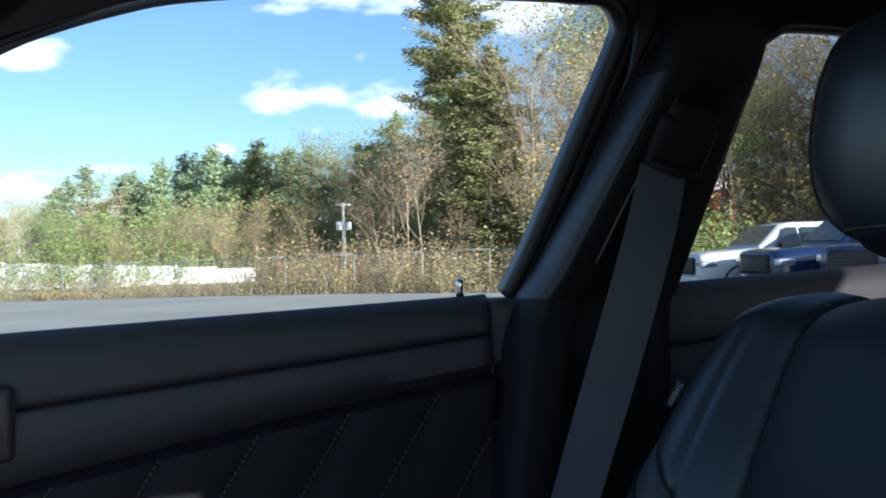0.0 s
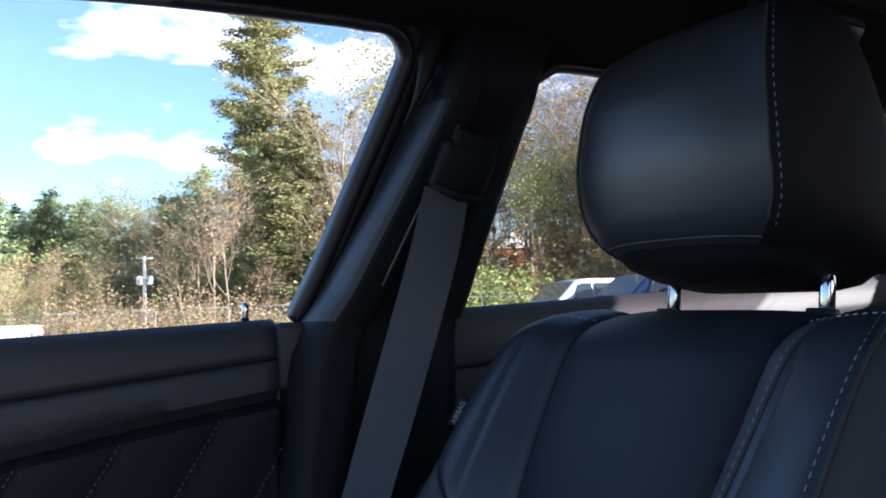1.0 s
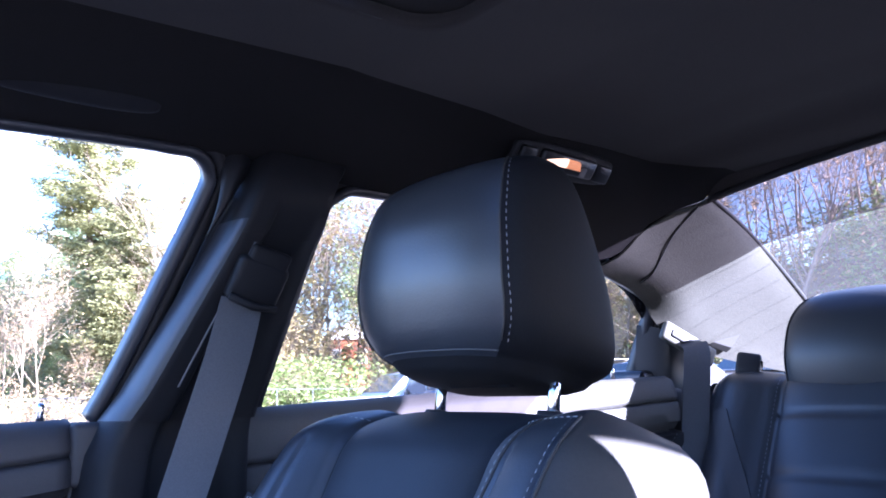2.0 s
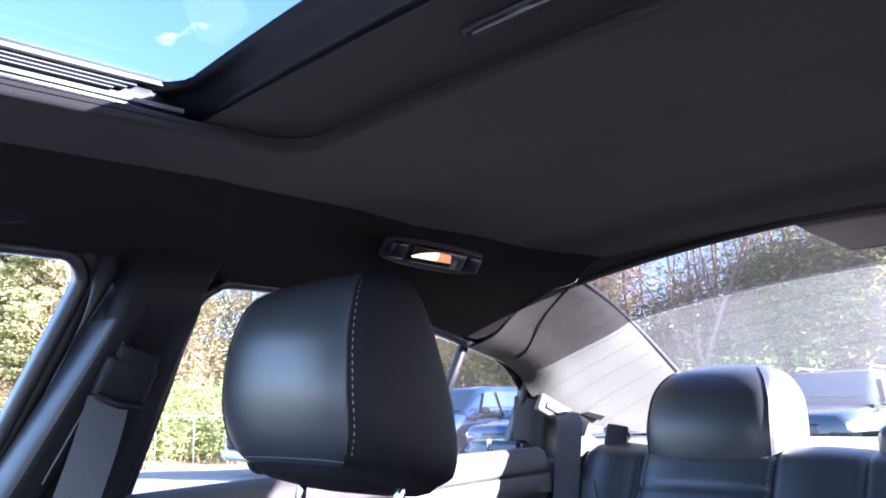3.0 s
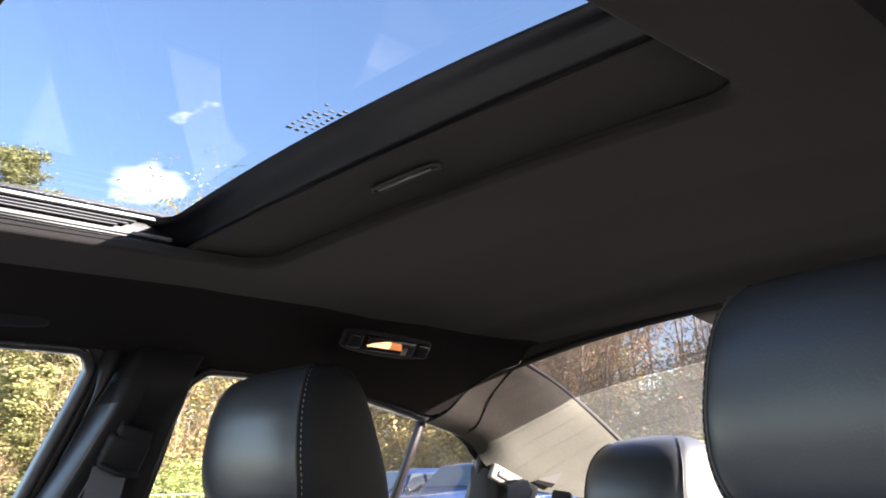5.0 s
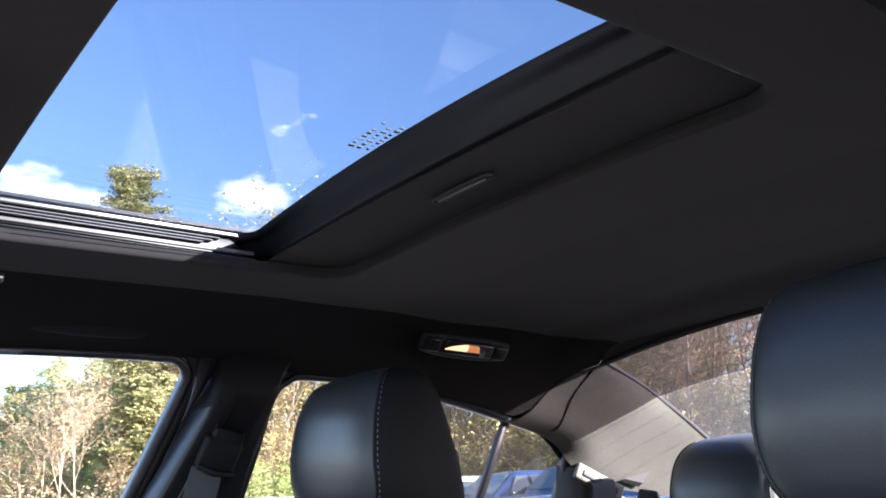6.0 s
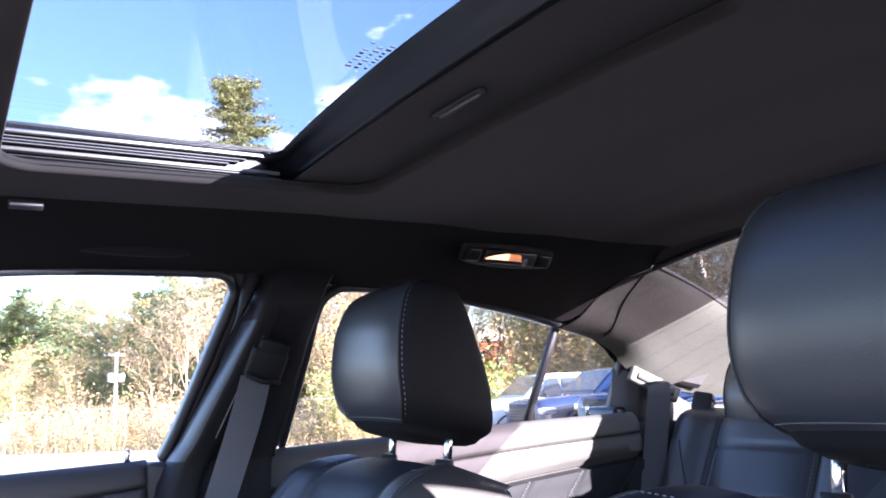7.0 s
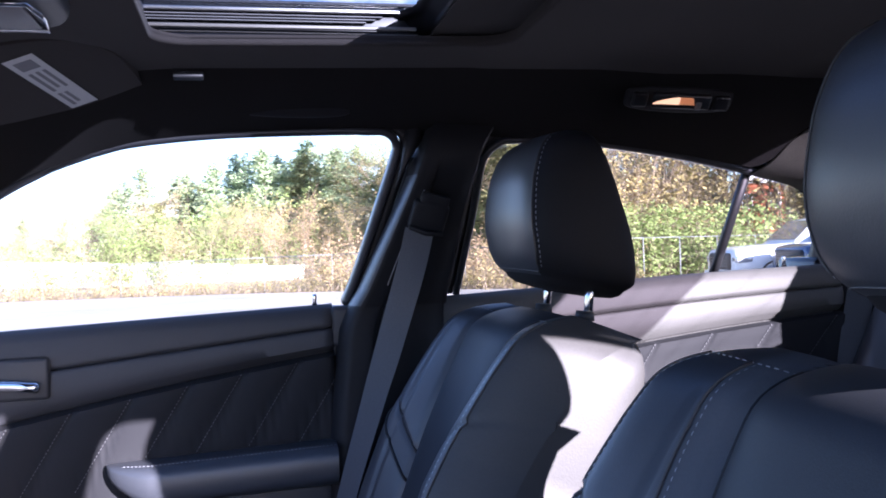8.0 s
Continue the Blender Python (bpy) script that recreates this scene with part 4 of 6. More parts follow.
for s in (1, -1):
    bm = sweep([on_glass(x, z, 0.015) for x, z in FRONT_TOP[9:]], GLASS_N, [(0.03, -0.03), (0.03, 0.012), (0.045, 0.022), (0.08, 0.024), (0.10, 0.0), (0.10, -0.03)])
    if s < 0:
        moved(bm, MIRROR)
    tagged(part("pillar_front", bm, "liner"), "dark cloth trim of the windscreen pillar", "pillar trim", kind="structure")
    low = bmesh.new()
    box((-0.13, s * 0.74, 0.28), (0.10, s * 0.80, 0.985), 0.01, 2, low)
    box((0.80, s * 0.67, 0.28), (1.5, s * 0.80, 1.05), 0.01, 2, low)
    box((-1.5, s * 0.70, 0.22), (1.5, s * 0.80, 0.34), 0.01, 2, low)
    box((-1.6, s * 0.70, 0.28), (-1.03, s * 0.80, 0.93), 0.01, 2, low)
    tagged(part("wall_side", low, "paint"), "black painted car body side behind the trims", "wall", kind="structure")
    f0, r0 = (0.008, 0.10) if s > 0 else (0.008, 0.085)
    up = sweep([Vector((x, s * (y_glass(z) + 0.02), z)) for x, z in ((-0.07, 0.98), (-0.03, 1.10), (0.03, 1.30), (0.05, 1.37))], (0, -s, -0.4), [(-f0 * s, -0.03), (-f0 * s, -0.012), (r0 * s, -0.012), (r0 * s, -0.03)])
    tagged(part("wall_pillar", up, "rubber"), "black painted centre pillar outside the trim", "wall", kind="structure")
    rail = bmesh.new()
    for a, b in zip([(-0.66, 1.19), (-0.48, 1.27), (-0.3, 1.29), (-0.05, 1.295), (0.15, 1.285), (0.34, 1.272), (0.49, 1.25), (0.60, 1.23), (0.70, 1.21)], [(-0.48, 1.27), (-0.3, 1.29), (-0.05, 1.295), (0.15, 1.285), (0.34, 1.272), (0.49, 1.25), (0.60, 1.23), (0.70, 1.21), (0.80, 1.17)]):
        v = [rail.verts.new(p) for p in ((a[0], s * 0.645, a[1] + 0.028), (b[0], s * 0.645, b[1] + 0.028), (b[0], s * 0.57, b[1] + 0.14), (a[0], s * 0.57, a[1] + 0.14))]
        rail.faces.new(v)
    bmesh.ops.remove_doubles(rail, verts=rail.verts[:], dist=1e-4)
    tagged(part("roof_rail", thick(rail, 0.01), "paint"), "black painted roof rail above the doors", "wall", kind="structure")
    # unseen panel added to stop light leaking in at the roof corner
    gus = bmesh.new()
    gus.faces.new([gus.verts.new(p) for p in ((0.70, s * 0.44, 1.415), (0.70, s * 0.67, 1.24), (0.81, s * 0.62, 1.30), (0.795, s * 0.47, 1.40))])
    tagged(part("wall_gusset", thick(gus, 0.004), "paint"), "added black panel closing a light gap behind the roof corner", "wall", kind="structure")
    quarter_panel = grid(lambda u, v: (Vector(c_fn(u, v)) + Vector((0, 0.03, 0.012))) if s > 0 else (Vector(c_fn(u, v)) + Vector((0, 0.03, 0.012))) * Vector((1, -1, 1)), frange(0, 1, 14), frange(0, 1, 8))
    tagged(part("wall_quarter", thick(quarter_panel, 0.004), "paint"), "black painted rear quarter panel", "wall", kind="structure")


# -- front seats
def seat_frame(u, v, w):
    """Back-rest coordinates to world, seat centre at y = 0: u across, v up the back from the hip, w out of the back's face."""
    lean = radians(22)
    return Vector((-0.105 + v * math.sin(lean) - w * math.cos(lean), u, 0.46 + v * math.cos(lean) + w * math.sin(lean)))


SEAT_L = 0.592
OUTER = [1.0]      # which side of the seat being built faces its door


def seat_half(v):
    k = max(0.0, (v - 0.36) / (SEAT_L - 0.36))
    c = max(0.0, (v - SEAT_L + 0.065) / 0.065)
    return (0.246 + 0.018 * math.sin(min(1, v / 0.4) * math.pi)) * (1 - 0.05 * k * k) * (1 - 0.20 * c ** 3)


def bolster_line(v):
    """Seam between the centre panel and the bolsters, half width."""
    return soft(v, [(0, 0.070), (0.2, 0.085), (0.40, 0.098), (0.50, 0.108), (SEAT_L, 0.112)])


def seat_front(u, v):
    """Height of the face over the back plane."""
    a = abs(u)
    h = seat_half(v)
    s = bolster_line(v)
    w = 0.052 + 0.010 * math.sin(min(1, v / SEAT_L) * math.pi)
    # centre cushion, gently crowned
    if a < s:
        w += 0.012 * (1 - (a / s) ** 4) - 0.004
    bol = max(0.0, (a - s) / max(1e-3, h - s))
    start = 0.30 if u * OUTER[0] > 0 else 0.64      # the door side is rounder
    rise = 0.055 * lerp(v, [(0, 1), (0.35, 1.0), (0.5, 0.62), (SEAT_L, 0.3)])
    if a >= s:
        w += rise * math.sin(min(1.0, bol * 1.35) * math.pi / 2) - 0.085 * max(0, (bol - start) / (1 - start)) ** (2 if u * OUTER[0] > 0 else 3)
    w -= 0.007 * math.exp(-((a - s) / 0.0045) ** 2)
    b2 = s + (h - s) * 0.30
    if v < 0.54:
        w -= 0.003 * math.exp(-((a - b2) / 0.003) ** 2)
    # cross seam under the shoulder piece
    z1 = 0.335 + 0.9 * (a - s)
    if a > s:
        w -= 0.005 * math.exp(-((v - z1) / 0.004) ** 2)
    k = max(0.0, (v - 0.525) / (SEAT_L - 0.525))
    w -= 0.055 * k ** 2.4 + 0.016 * max(0.0, (v - 0.38) / (SEAT_L - 0.38)) ** 1.5
    return w


def build_front_seat(y0, dx, name, label, deep=0.0, wide=0.0):
    seat = thing(name, (0.0, y0, 0.33), label, "car seat", "front seats")
    OUTER[0] = math.copysign(1.0, y0)
    off = Vector((dx, y0, 0))
    lean_in = math.copysign(0.019, -y0)
    P = lambda u, v, w: seat_frame(u, v, w) + off + Vector((0, lean_in, 0))
    vs = frange(0.0, SEAT_L, 120)
    nface = 150

    def face(t, v):
        h = seat_half(v)
        u = h * t
        return P(u, v, seat_front(u, v))

    allt = frange(-1, 1, nface)
    inner = lambda t, v: abs(t) * seat_half(v) < bolster_line(v)
    low = lambda t, v: v < 0.335 + 0.9 * (abs(t) * seat_half(v) - bolster_line(v))
    strip = lambda t, v: v > 0.335 - 0.042 + 0.9 * (abs(t) * seat_half(v) - bolster_line(v))
    part("centre_panel", grid(face, allt, vs, inner), "suede", seat, "perforated black leather centre panel")
    for side, s in (("left", -1), ("right", 1)):
        ridge = lambda t, v: abs(t) * seat_half(v) < 0.85 * seat_half(v) + 0.002
        band = lambda t, v: abs(t) * seat_half(v) < bolster_line(v) + 0.030
        if s * y0 < 0:      # side towards the middle of the car: one tall bolster and a lighter band
            part("side_bolster", grid(face, allt, vs, lambda t, v: t * s > 0 and not ridge(t, v)), "leather_side", seat, "smooth black side bolster, colour lightened for sunlight")
            part("bolster", grid(face, allt, vs, lambda t, v: t * s > 0 and not inner(t, v) and ridge(t, v) and not band(t, v)), "leather", seat, "smooth black leather bolster face")
            part("accent_strip", grid(face, allt, vs, lambda t, v: t * s > 0 and not inner(t, v) and band(t, v)), "accent", seat, "lighter grey leather band beside the centre panel")
            continue
        part("bolster", grid(face, allt, vs, lambda t, v: t * s > 0 and not inner(t, v) and not low(t, v)), "leather", seat, "smooth black leather shoulder bolster")
        part("side_bolster", grid(face, allt, vs, lambda t, v: t * s > 0 and not inner(t, v) and low(t, v) and not strip(t, v)), "leather", seat, "black leather side bolster")
        part("accent_strip", grid(face, allt, vs, lambda t, v: t * s > 0 and not inner(t, v) and low(t, v) and strip(t, v)), "accent", seat, "lighter grey leather accent strip")

    # sides and back shell: from the face's edge round to the back
    def wrap(a, v):
        """a from 0 (right edge of the face) over the back to 1 (left edge)."""
        h = seat_half(v)
        w0 = seat_front(h, v)
        if deep > 0:      # fuller at the shoulder
            back = soft(v, [(0, -0.125), (0.25, -0.118), (0.45, -0.112), (0.53, -0.106), (0.565, -0.096), (0.582, -0.082), (SEAT_L, -0.056)])
        else:
            back = lerp(v, [(0, -0.125), (0.25, -0.115), (0.45, -0.105), (0.54, -0.092), (0.575, -0.074), (SEAT_L, -0.044)]) - deep * (1 - max(0.0, (v - 0.5) / (SEAT_L - 0.5)) ** 2)
        ang = math.pi * a
        cu = math.copysign(abs(math.cos(ang)) ** 0.28, math.cos(ang))
        sw = math.sin(ang) ** 0.40 if a not in (0, 1) else 0.0
        return P(h * cu, v, w0 + (back - w0) * sw)
    wrap_t = frange(0, 1, 60)
    part("back_shell", grid(wrap, wrap_t, frange(0, SEAT_L, 60)), "leather_side", seat, "smooth black seat side and back")
    cap = bmesh.new()
    ring = [cap.verts.new(face(t, SEAT_L)) for t in frange(-1, 1, 40)] + [cap.verts.new(wrap(a, SEAT_L)) for a in frange(0, 1, 40)[1:-1]]
    cap.faces.new(ring)
    part("top_cap", cap, "leather", seat)
    # piping and thread along the seams
    for s in (-1, 1):
        line = [P(s * bolster_line(v), v, seat_front(bolster_line(v), v) + 0.0005) for v in frange(0.02, 0.575, 60)]
        part("piping", tube(line, 0.0018, 6), "rubber", seat)
        for edge in (lambda v: 0.85 * seat_half(v) + 0.002, lambda v: bolster_line(v) + 0.031)[:2 if s * y0 < 0 else 1]:
            pts = [P(s * edge(v), v, seat_front(s * edge(v), v) + 0.0006) for v in frange(0.06, 0.572, 120)]
            part("piping", tube(pts, 0.0016, 6), "leather_side", seat)
            e2 = lambda v, edge=edge: edge(v) - 0.006
            part("stitching", stitches([P(s * e2(v), v, seat_front(s * e2(v), v) + 0.0006) for v in frange(0.06, 0.572, 120)], (-0.9, 0, 0.3), 0.0038, 0.0036, 0.00052), "stitch", seat, "pale thread stitching")
        edge = lambda v: 0.85 * seat_half(v) + 0.002
        arc = [P(s * (bolster_line(0.572) + (edge(0.572) - bolster_line(0.572)) * k), 0.572, seat_front(s * (bolster_line(0.572) + (edge(0.572) - bolster_line(0.572)) * k), 0.572) + 0.001) for k in frange(0, 1, 12)]
        part("stitching", stitches(arc, (-0.7, 0, 0.7), 0.0038, 0.0036, 0.00052), "stitch", seat)
    for drop in (0.0, 0.042):      # seams along the slanted accent strip, on the door side
        rise = []
        for a in frange(0.0, 1.0, 24):
            v = 0.40
            for _ in range(12):
                u = bolster_line(v) + (0.93 * seat_half(v) - bolster_line(v)) * a
                v = 0.335 - drop + 0.9 * (u - bolster_line(v))
            rise.append(P(OUTER[0] * u, v, seat_front(OUTER[0] * u, v) + 0.0008))
        part("piping", tube(rise, 0.0024, 6), "rubber", seat)
    # cushion
    def cush(t, v):
        u = 0.262 * t
        a = abs(u)
        w = 0.055 * max(0, (a - 0.14) / 0.10) ** 1.5 - 0.10 * max(0, (a - 0.225) / 0.037) ** 2
        return Vector((-0.60 + 0.55 * v, u, 0.56 - 0.07 * v + 0.012 * math.cos(u * 9) + w - 0.12 * max(0, (0.12 - v) / 0.12) ** 2)) + off
    part("cushion", thick(grid(cush, frange(-1, 1, 50), frange(0, 1, 30)), 0.10), "leather", seat, "black leather seat cushion")
    part("seat_base", box((-0.50 + dx, y0 - 0.20, 0.335), (-0.06 + dx, y0 + 0.20, 0.45), 0.02, 3), "plastic", seat)
    # head restraint on two posts
    hr = seat
    zb, zt = 1.058, 1.250
    x_front = lambda k: soft(k, [(0, 0.102), (0.03, 0.094), (0.12, 0.086), (0.35, 0.080), (0.6, 0.085), (0.8, 0.097), (0.9, 0.109), (0.96, 0.126), (1, 0.152)])
    x_back = lambda k: soft(k, [(0, 0.236), (0.06, 0.245), (0.2, 0.244), (0.6, 0.224), (0.9, 0.202), (0.97, 0.190), (1, 0.172)])
    halfw = lambda k: soft(k, [(0, 0.102), (0.02, 0.112), (0.06, 0.122), (0.15, 0.129), (0.35, 0.130), (0.6, 0.125), (0.8, 0.117), (0.9, 0.108), (0.96, 0.094), (0.99, 0.074), (1, 0.060)])

    def head(a, k):
        """Cross-section with a crowned face, crisp front edges and flat sides."""
        f, b, h = x_front(k), x_back(k), halfw(k)
        cx, rx = (f + b) / 2, (b - f) / 2
        c, s = math.cos(a), math.sin(a)
        e = 0.42 if (c > 0 and s * OUTER[0] > 0) else 0.32      # the edge towards the door is rounder
        px = math.copysign(abs(c) ** e, c)
        py = math.copysign(abs(s) ** e, s)
        x = cx - rx * px
        y = (h + wide) * py * (1 - 0.04 * max(0, -px)) + wide
        if px > 0:
            y -= (0.09 + 0.11 * max(0.0, 1 - k / 0.25) ** 1.5) * h * py * px
            x += 0.011 * (py * py) * px
        z = zb + (zt - zb) * k
        tilt = -0.235 * (x - 0.10) * (1 - k)       # underside falls to the rear
        return Vector((x, y, z + tilt)) + off
    ks = [0, 0.012, 0.03, 0.05, 0.08, 0.12, 0.16] + frange(0.2, 0.86, 24) + [0.89, 0.92, 0.945, 0.965, 0.98, 0.99, 1.0]
    an = [2 * math.pi * k / 96 for k in range(96)]
    bm = grid(head, an, ks, closed=True)
    for n, f in enumerate(bm.faces):      # both sides matt and darker, standing in for blocked light
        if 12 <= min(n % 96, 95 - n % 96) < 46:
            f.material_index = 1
    low = [Vector(head(a, 0)) for a in an]
    mid = sum(low, Vector()) / len(low)
    shells = [[bm.verts.new(mid + (q - mid) * f - Vector((0, 0, d))) for q in low] for f, d in ((1.0, 0.0), (0.93, 0.007), (0.8, 0.012), (0.5, 0.015), (0.2, 0.016))]
    for a, b in zip(shells, shells[1:]):
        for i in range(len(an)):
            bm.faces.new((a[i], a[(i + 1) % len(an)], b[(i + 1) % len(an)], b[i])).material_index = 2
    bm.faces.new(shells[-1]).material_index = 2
    bm.faces.new([bm.verts.new(head(a, 1)) for a in an])
    bmesh.ops.remove_doubles(bm, verts=bm.verts[:], dist=1e-5)
    headrest = part("headrest", bm, "leather", hr, "smooth black leather head restraint")
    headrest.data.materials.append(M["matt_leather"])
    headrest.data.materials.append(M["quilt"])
    for s in (-1, 1):
        e = lambda k: Vector(head(s * radians(45), k)) + Vector((-0.0006, s * 0.0006, 0))
        pts = [e(k) for k in frange(0.06, 0.96, 60)]
        part("piping", tube(pts, 0.0012, 6), "leather_side", headrest)
        part("stitching", stitches([Vector(head(s * radians(52), k)) + Vector((0, s * 0.0008, 0)) for k in frange(0.06, 0.95, 80)], (0, s, 0), 0.0038, 0.0036, 0.00052), "stitch", headrest, "pale thread stitching")
    bot = [Vector(head(a, 0.020)) + Vector((-0.0006, 0, 0)) for a in [radians(d) for d in range(-46, 47, 2)]]
    part("seam", tube(bot, 0.0007, 6), "thread", headrest, "grey seam along the lower edge")
    plate = box((0.156 + dx, y0 - 0.050, 1.026), (0.208 + dx, y0 + 0.050, 1.046), 0.008, 4)
    part("underplate", plate, "quilt", headrest, "black cloth cover under the head restraint")
    for s in (-1, 1):
        part("post", tube([P0 + off for P0 in (Vector((0.172, s * 0.0835, 0.95)), Vector((0.180, s * 0.0835, 1.02)), Vector((0.186, s * 0.0835, 1.06)))], 0.0062, 14), "chrome", hr, "chrome head restraint post")
        part("post_collar", tube([Vector((0.172, s * 0.0835, 0.992)) + off, Vector((0.1735, s * 0.0835, 1.004)) + off], [0.014, 0.012], 14), "plastic", hr)
    return seat


passenger = build_front_seat(0.374, 0.0, "front_seat", "black leather passenger seat with headrest on chrome posts", 0.045, 0.0075)
# small airbag label on the outer side of the seat back
lab = box((-0.015, -0.001, -0.005), (0.015, 0.001, 0.005), 0.0006, 1)
lm = Matrix.Translation((0.0175, 0.590, 0.908)) @ pose(0, 0, 0, 0, -62, -42)
part("airbag_tag", moved(lab, lm), "dark_print", passenger, "black woven tag with pale letters")
text_on("AIRBAG", 0.0070, lm @ Matrix.Translation((0, -0.0016, 0)) @ pose(0, 0, 0, 90, 0, 0), "label", passenger, "tag_lettering")
driver = build_front_seat(-0.366, 0.028, "front_seat", "black leather driver's seat with headrest on chrome posts", -0.034)

# -- rear bench
bench = thing("rear_seat", (0.75, 0, 0.33), "black leather rear bench with two outer headrests", "car seat")


def bench_pt(u, v, w):
    lean = radians(26)
    return Vector((0.70 + v * math.sin(lean) - w * math.cos(lean), u, 0.50 + v * math.cos(lean) + w * math.sin(lean)))


BL = 0.60


def bench_w(u, v):
    a = abs(u)
    w = 0.055
    d = abs(a - 0.352)
    w += 0.016 * (1 - min(1, d / 0.115) ** 4)
    for q in (0.105, 0.236, 0.468):
        w -= 0.007 * math.exp(-((a - q) / 0.005) ** 2)
    w += 0.014 * math.exp(-((a - 0.18) / 0.06) ** 2) + 0.02 * math.exp(-((a - 0.545) / 0.05) ** 2)
    for q in (0.25, 0.40, 0.50):
        if d < 0.115:
            w -= 0.004 * math.exp(-((v - q) / 0.004) ** 2)
    w -= 0.07 * max(0, (v - 0.545) / (BL - 0.545)) ** 2.2 + 0.05 * max(0, (a - 0.56) / 0.07) ** 2
    return w


bu, bv = frange(-0.63, 0.63, 200), frange(0, BL, 90)
bfn = lambda u, v: bench_pt(u, v, bench_w(u, v))
part("bench_back", thick(grid(bfn, bu, bv), 0.012), "leather", bench, "black leather seat back")
for s in (-1, 1):
    for q0, q1 in ((0.115, 0.135), (0.50, 0.52)):
        st = grid(lambda u, v: bench_pt(s * (u + (0.40 - v) * (0.55 if q0 < 0.3 else -0.45)), v, bench_w(s * (u + (0.40 - v) * (0.55 if q0 < 0.3 else -0.45)), v) + 0.0025), frange(q0, q1 + 0.012, 6), frange(0.30, 0.50, 14))
        part("accent_strip", thick(st, 0.002), "accent", bench, "lighter grey leather accent strip")
    for q in (0.236, 0.468):
        part("stitching", stitches([bench_pt(s * (q + (0.006 if q < 0.3 else 0.006)), v, bench_w(s * (q + 0.006), v) + 0.001) for v in frange(0.05, 0.56, 60)], (-0.9, 0, 0.3), 0.0038, 0.0036, 0.00052), "stitch", bench)
part("bench_cushion", thick(grid(lambda u, v: (0.28 + 0.50 * v, u, 0.60 - 0.07 * v - 0.10 * max(0, (0.15 - v) / 0.15) ** 2 - 0.01 * math.cos(u * 16)), frange(-0.62, 0.62, 60), frange(0, 1, 20)), 0.12), "leather", bench, "black leather bench cushion")
part("bench_base", box((0.34, -0.60, 0.34), (0.75, 0.60, 0.46), 0.02, 3), "carpet", bench)
# centre arm-rest roll on top of the bench
part("centre_roll", moved(box((-0.03, -0.10, -0.045), (0.045, 0.10, 0.03), 0.022, 4), Matrix.Translation((0.945, 0.0, 1.045))), "leather", bench, "low black leather centre headrest")
for s in (1, -1):
    def rhead(a, k, s=s):
        f = soft(k, [(0, 0.884), (0.05, 0.874), (0.3, 0.870), (0.7, 0.886), (0.88, 0.908), (0.96, 0.935), (1, 0.970)])
        b = soft(k, [(0, 1.01), (0.2, 1.03), (0.6, 1.035), (0.9, 1.02), (1, 0.995)])
        h = soft(k, [(0, 0.112), (0.04, 0.117), (0.3, 0.120), (0.6, 0.117), (0.8, 0.106), (0.91, 0.090), (0.97, 0.068), (1, 0.035)])
        c, sn = math.cos(a), math.sin(a)
        e = 0.30
        px, py = math.copysign(abs(c) ** e, c), math.copysign(abs(sn) ** e, sn)
        return Vector(((f + b) / 2 - (b - f) / 2 * px + (0.016 * py * py if px > 0 else 0), s * 0.350 + h * py, 1.006 + 0.166 * k))
    ks = [0, 0.02, 0.05, 0.1] + frange(0.15, 0.85, 16) + [0.9, 0.94, 0.97, 0.99, 1.0]
    an = [2 * math.pi * k / 72 for k in range(72)]
    bm = grid(rhead, an, ks, closed=True)
    bm.faces.new([bm.verts.new(rhead(a, 1)) for a in an])
    bm.faces.new([bm.verts.new(rhead(a, 0)) for a in an])
    bmesh.ops.remove_doubles(bm, verts=bm.verts[:], dist=1e-5)
    rh = part("headrest", bm, "leather", bench, "rounded black leather head restraint")
    for q in (-1, 1):
        part("piping", tube([Vector(rhead(q * radians(45), k)) + Vector((-0.0006, q * 0.0006, 0)) for k in frange(0.04, 0.95, 40)], 0.0014, 6), "rubber", rh)
buckle = part("belt_guide", moved(box((-0.016, -0.02, -0.018), (0.016, 0.02, 0.022), 0.006, 3), Matrix.Translation((0.925, 0.545, 1.05)) @ pose(0, 0, 0, 10, 20, 30)), "plastic", bench, "black plastic belt guide on the seat shoulder")
part("guide_rim", moved(tube([(-0.013, -0.021, 0.008), (0.013, -0.021, 0.008)], 0.002, 6), Matrix.Translation((0.925, 0.545, 1.05)) @ pose(0, 0, 0, 10, 20, 30)), "gloss", buckle)


